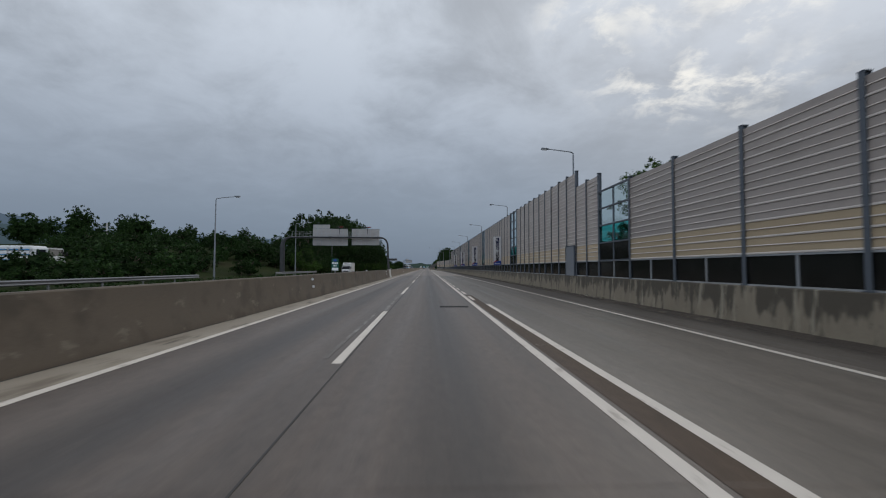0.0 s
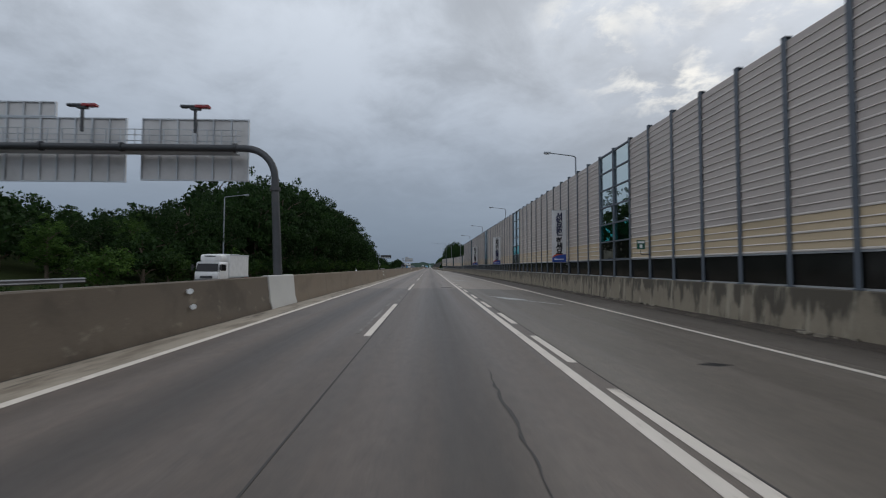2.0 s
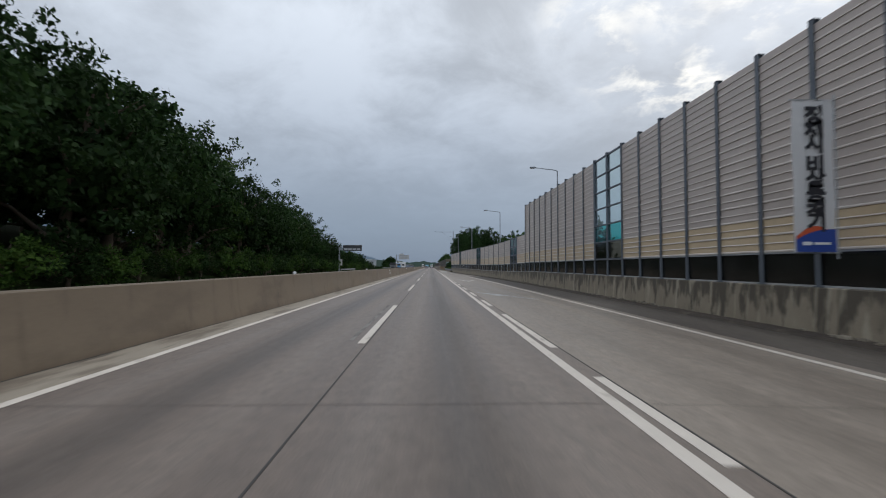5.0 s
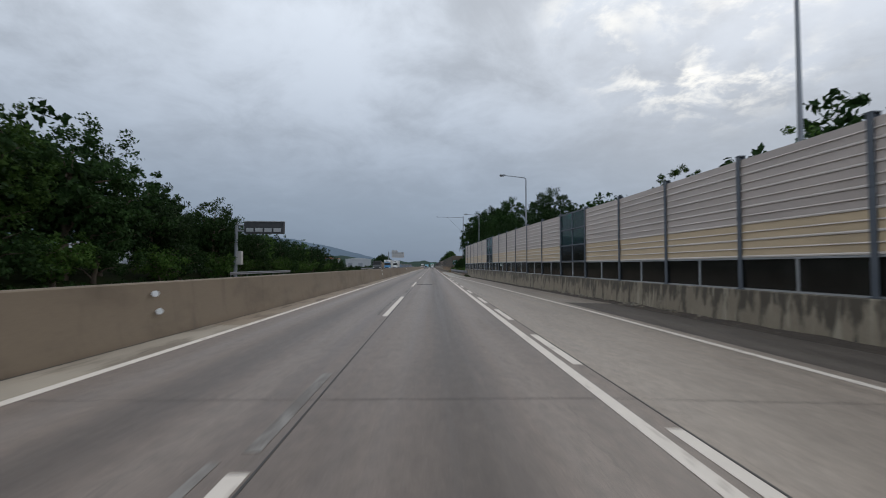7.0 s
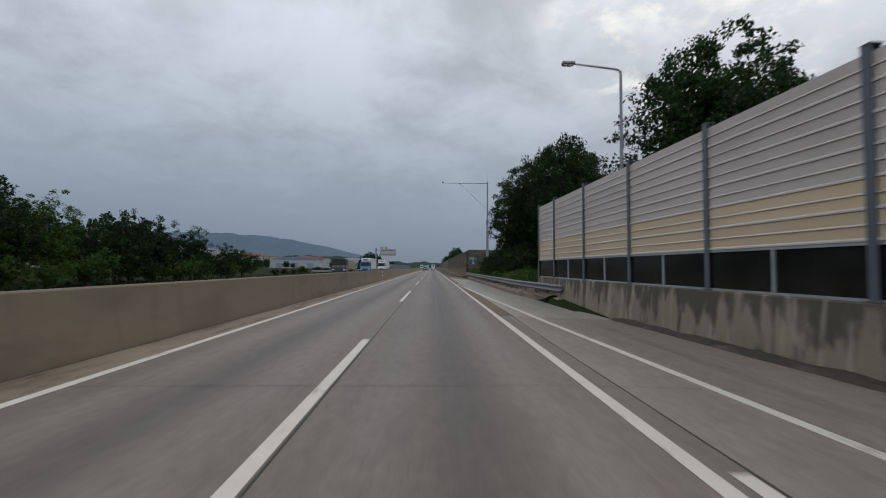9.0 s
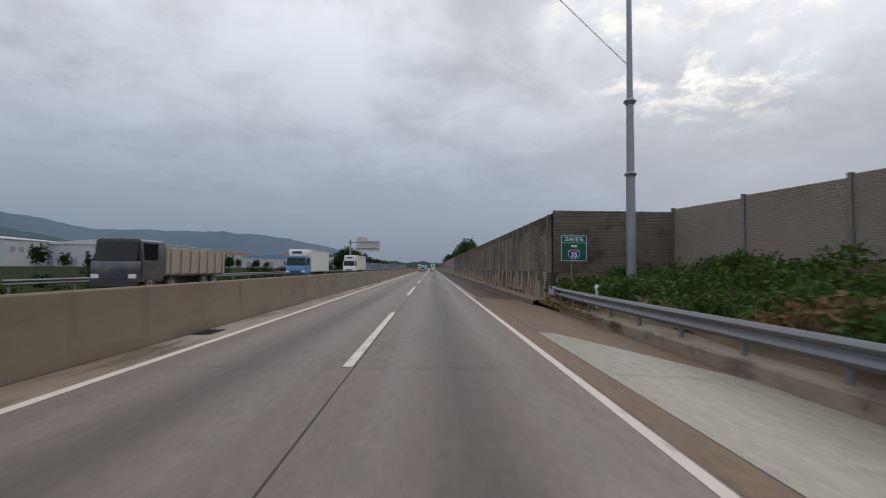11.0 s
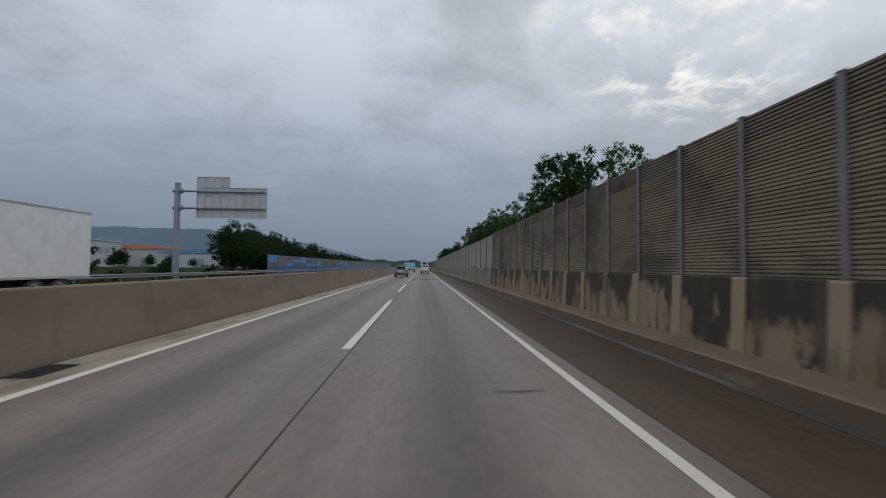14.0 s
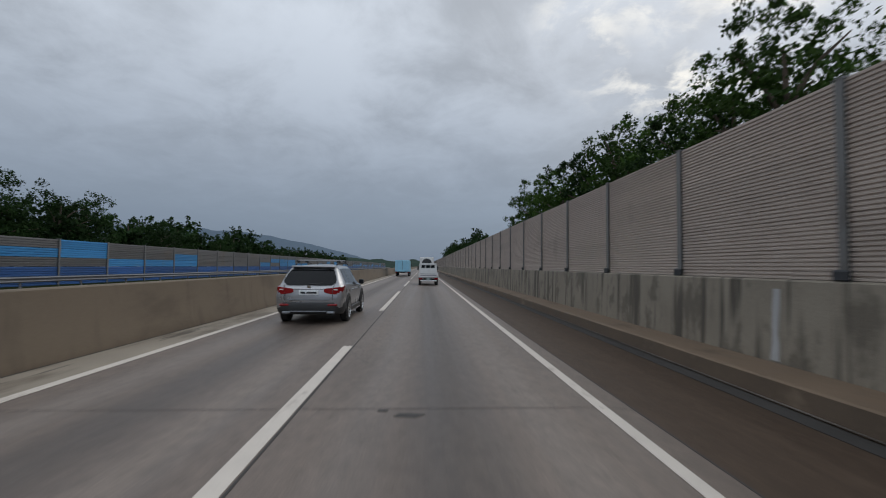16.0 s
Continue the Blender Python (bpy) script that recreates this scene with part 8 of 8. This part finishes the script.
def cargo_truck(at, facing, width, length, high, cab_paint, box_paint, label, cab_high=2.9, visor=False, name="box_truck"):
    """A lorry with a cab and a box body; facing 1 drives along +y."""
    t = thing(name, label, "truck", "", at)
    w = width / 2
    cab_len = min(2.1, length * 0.3)
    d = facing
    cab(t, w * 0.97, *sorted((d * (length - cab_len), d * length)), 0.75 if cab_high > 2.3 else 0.55, cab_high, cab_paint, d)
    y0, y1 = sorted((0.0, d * (length - cab_len - 0.15)))
    bm = bmesh.new()
    soft_box(bm, -w, w, y0, y1, 1.0 if high > 2.8 else 0.75, high, 0.04, 1)
    body = part("cargo_box", bm, box_paint, t)
    for side in (-1, 1):
        bm = bmesh.new()
        box(bm, min(side * w, side * (w + 0.03)), max(side * w, side * (w + 0.03)), y0, y1, high - 0.1, high - 0.02), box(bm, min(side * w, side * (w + 0.03)), max(side * w, side * (w + 0.03)), y0, y1, (1.0 if high > 2.8 else 0.75) + 0.01, (1.0 if high > 2.8 else 0.75) + 0.1)
        part("edge_rail", bm, GALV, body)
    back = 0.0
    bm = bmesh.new()
    box(bm, -0.02, 0.02, back - 0.03 * d if d < 0 else -0.03, back if d > 0 else 0.03, 1.1, high - 0.1)
    part("door_seam", bm, DARK_STEEL, body)
    bm = bmesh.new()
    box(bm, -0.42, 0.42, *sorted((d * 0.2, d * (length - 0.5))), 0.55, 0.95)
    part("chassis", bm, DARK_STEEL, t)
    rear_lamps(t, w * 0.95, 0.0 if d > 0 else 0.04, 0.62)
    if visor:
        bm = bmesh.new()
        a, b = sorted((d * (length - cab_len), d * (length - 0.5)))
        soft_box(bm, -w * 0.85, w * 0.85, a, b, cab_high - 0.03, high - 0.05, 0.15, 2)
        fairing = part("roof_fairing", bm, WHITE_PAINT, t, smooth=50)
        bm = bmesh.new()
        yy = d * (length - 0.5)
        box(bm, -w * 0.45, w * 0.45, *sorted((yy, yy + 0.03 * d)), cab_high + 0.35, min(high - 0.15, cab_high + 0.62))
        part("cooling_unit", bm, DARK_STEEL, fairing)
    r = 0.5 if high > 2.8 else 0.33
    for y in ([d * 1.6, d * 2.75, d * (length - 1.3)] if length > 7 else [d * 1.2, d * (length - 0.9)]):
        for x in (-(w - 0.16), w - 0.16):
            wheel(t, x, y, r, 0.3, 5)
    return t


def dump_truck(at, facing=-1):
    t = thing("dump_truck", "charcoal dump truck with a tan tipper body", "truck", at=at)
    d = facing
    cab(t, 1.22, *sorted((d * 7.2, d * 9.3)), 0.8, 3.05, DARK_PAINT, d)
    bm = bmesh.new()
    y0, y1 = sorted((0.0, d * 6.9))
    extrude(bm, [(-1.22, 2.65), (-1.2, 1.2), (-1.0, 1.05), (1.0, 1.05), (1.2, 1.2), (1.22, 2.65), (1.15, 2.65), (1.12, 1.25), (-1.12, 1.25), (-1.15, 2.65)], [lambda u, v, y=y: (u, y, v) for y in (y0, y1)])
    body = part("tipper_body", bm, TAN_PAINT, t)
    for k in range(7):
        y = y0 + 0.4 + k * 1.02
        for side in (-1, 1):
            bm = bmesh.new()
            box(bm, min(side * 1.2, side * 1.29), max(side * 1.2, side * 1.29), y - 0.06, y + 0.06, 1.15, 2.62)
            part("stake", bm, TAN_PAINT, body)
    for y in (y0, y1):
        bm = bmesh.new()
        box(bm, -1.15, 1.15, y - 0.04, y + 0.04, 1.2, 2.9 if abs(y) > 1 else 2.6)
        part("end_board", bm, TAN_PAINT, body)
    bm = bmesh.new()
    box(bm, -0.45, 0.45, *sorted((d * 0.2, d * 8.9)), 0.6, 1.04)
    part("chassis", bm, DARK_STEEL, t)
    for y in (1.4, 2.7, 6.3, 8.2):
        for x in (-1.03, 1.03):
            wheel(t, x, d * y, 0.52, 0.32, 5)
    return t


suv((-3.52, 443.4, 0))
pickup((0.12, 469.0, 0))
cargo_truck((-3.7, 502.0, 0), 1, 2.35, 8.2, 2.6, BLUE_PAINT, SKY_PAINT, "blue lorry with a light blue covered load", 2.5)
lorry = cargo_truck((0.15, 491.0, 0), 1, 1.9, 6.0, 2.9, WHITE_PAINT, WHITE_PAINT, "white box lorry with a dark arched rear opening", 2.3)
bm = bmesh.new()
arch = [(0.66 * math.cos(k * math.pi / 14), 2.1 + 0.62 * math.sin(k * math.pi / 14)) for k in range(15)]
extrude(bm, arch, [lambda u, v, y=y: (u, y, v) for y in (-0.05, 0.02)])
part("arched_opening", bm, DARK_STEEL, bpy.data.objects[lorry.name])
cargo_truck((0.1, 545.0, 0), 1, 2.45, 9.5, 3.7, WHITE_PAINT, GREEN_PAINT, "distant lorry with a green box body", 2.9)
# oncoming traffic: rear ends lie further along the road
cargo_truck((-16.4, 92.3, 0), -1, 1.78, 5.1, 2.55, WHITE_PAINT, WHITE_PAINT, "small white refrigerated van with a roof fairing", 1.98, True, "box_van")
dump_truck((-16.6, 332.6, 0))
cargo_truck((-16.6, 364.5, 0), -1, 2.48, 11.5, 3.75, BLUE_PAINT, WHITE_PAINT, "box lorry with a blue cab and white roof fairing", 2.85, True)
cargo_truck((-16.6, 400.0, 0), -1, 2.48, 13.5, 3.95, WHITE_PAINT, WHITE_PAINT, "white refrigerated lorry with a dark windscreen", 2.95, True)
cargo_truck((-9.5, 640.0, 0), -1, 2.4, 10.0, 3.5, WHITE_PAINT, WHITE_PAINT, "far white lorry in the oncoming traffic", 2.8)
# loaded flatbed on the side road
fb = thing("flatbed_truck", "white flatbed truck loaded with blue-tied white bales", "truck", at=(-50.9, 50.2, bank_z(-46, 50)), turn=-90)
cab(fb, 1.1, 7.4, 9.3, 0.7, 2.5, WHITE_PAINT, 1)
bm = bmesh.new()
box(bm, -1.15, 1.15, 0, 7.3, 0.9, 1.1), box(bm, -0.4, 0.4, 0.2, 8.8, 0.55, 0.9)
part("flatbed", bm, POLE_GREY, fb)
for k in range(6):
    for r in range(3):
        bm = bmesh.new()
        soft_box(bm, -1.1, 1.1, 0.1 + 1.2 * k, 1.2 + 1.2 * k, 1.12 + 0.55 * r, 1.62 + 0.55 * r, 0.12, 2)
        bale = part("bale", bm, BANNER_WHITE, fb, smooth=50)
        bm = bmesh.new()
        box(bm, 1.09, 1.115, 0.15 + 1.2 * k, 1.15 + 1.2 * k, 1.12 + 0.55 * r, 1.24 + 0.55 * r)
        part("strap", bm, BLUE_PANEL, bale)
for y in (1.3, 2.4, 7.9):
    for x in (-0.95, 0.95):
        wheel(fb, x, y, 0.45, 0.28, 5)
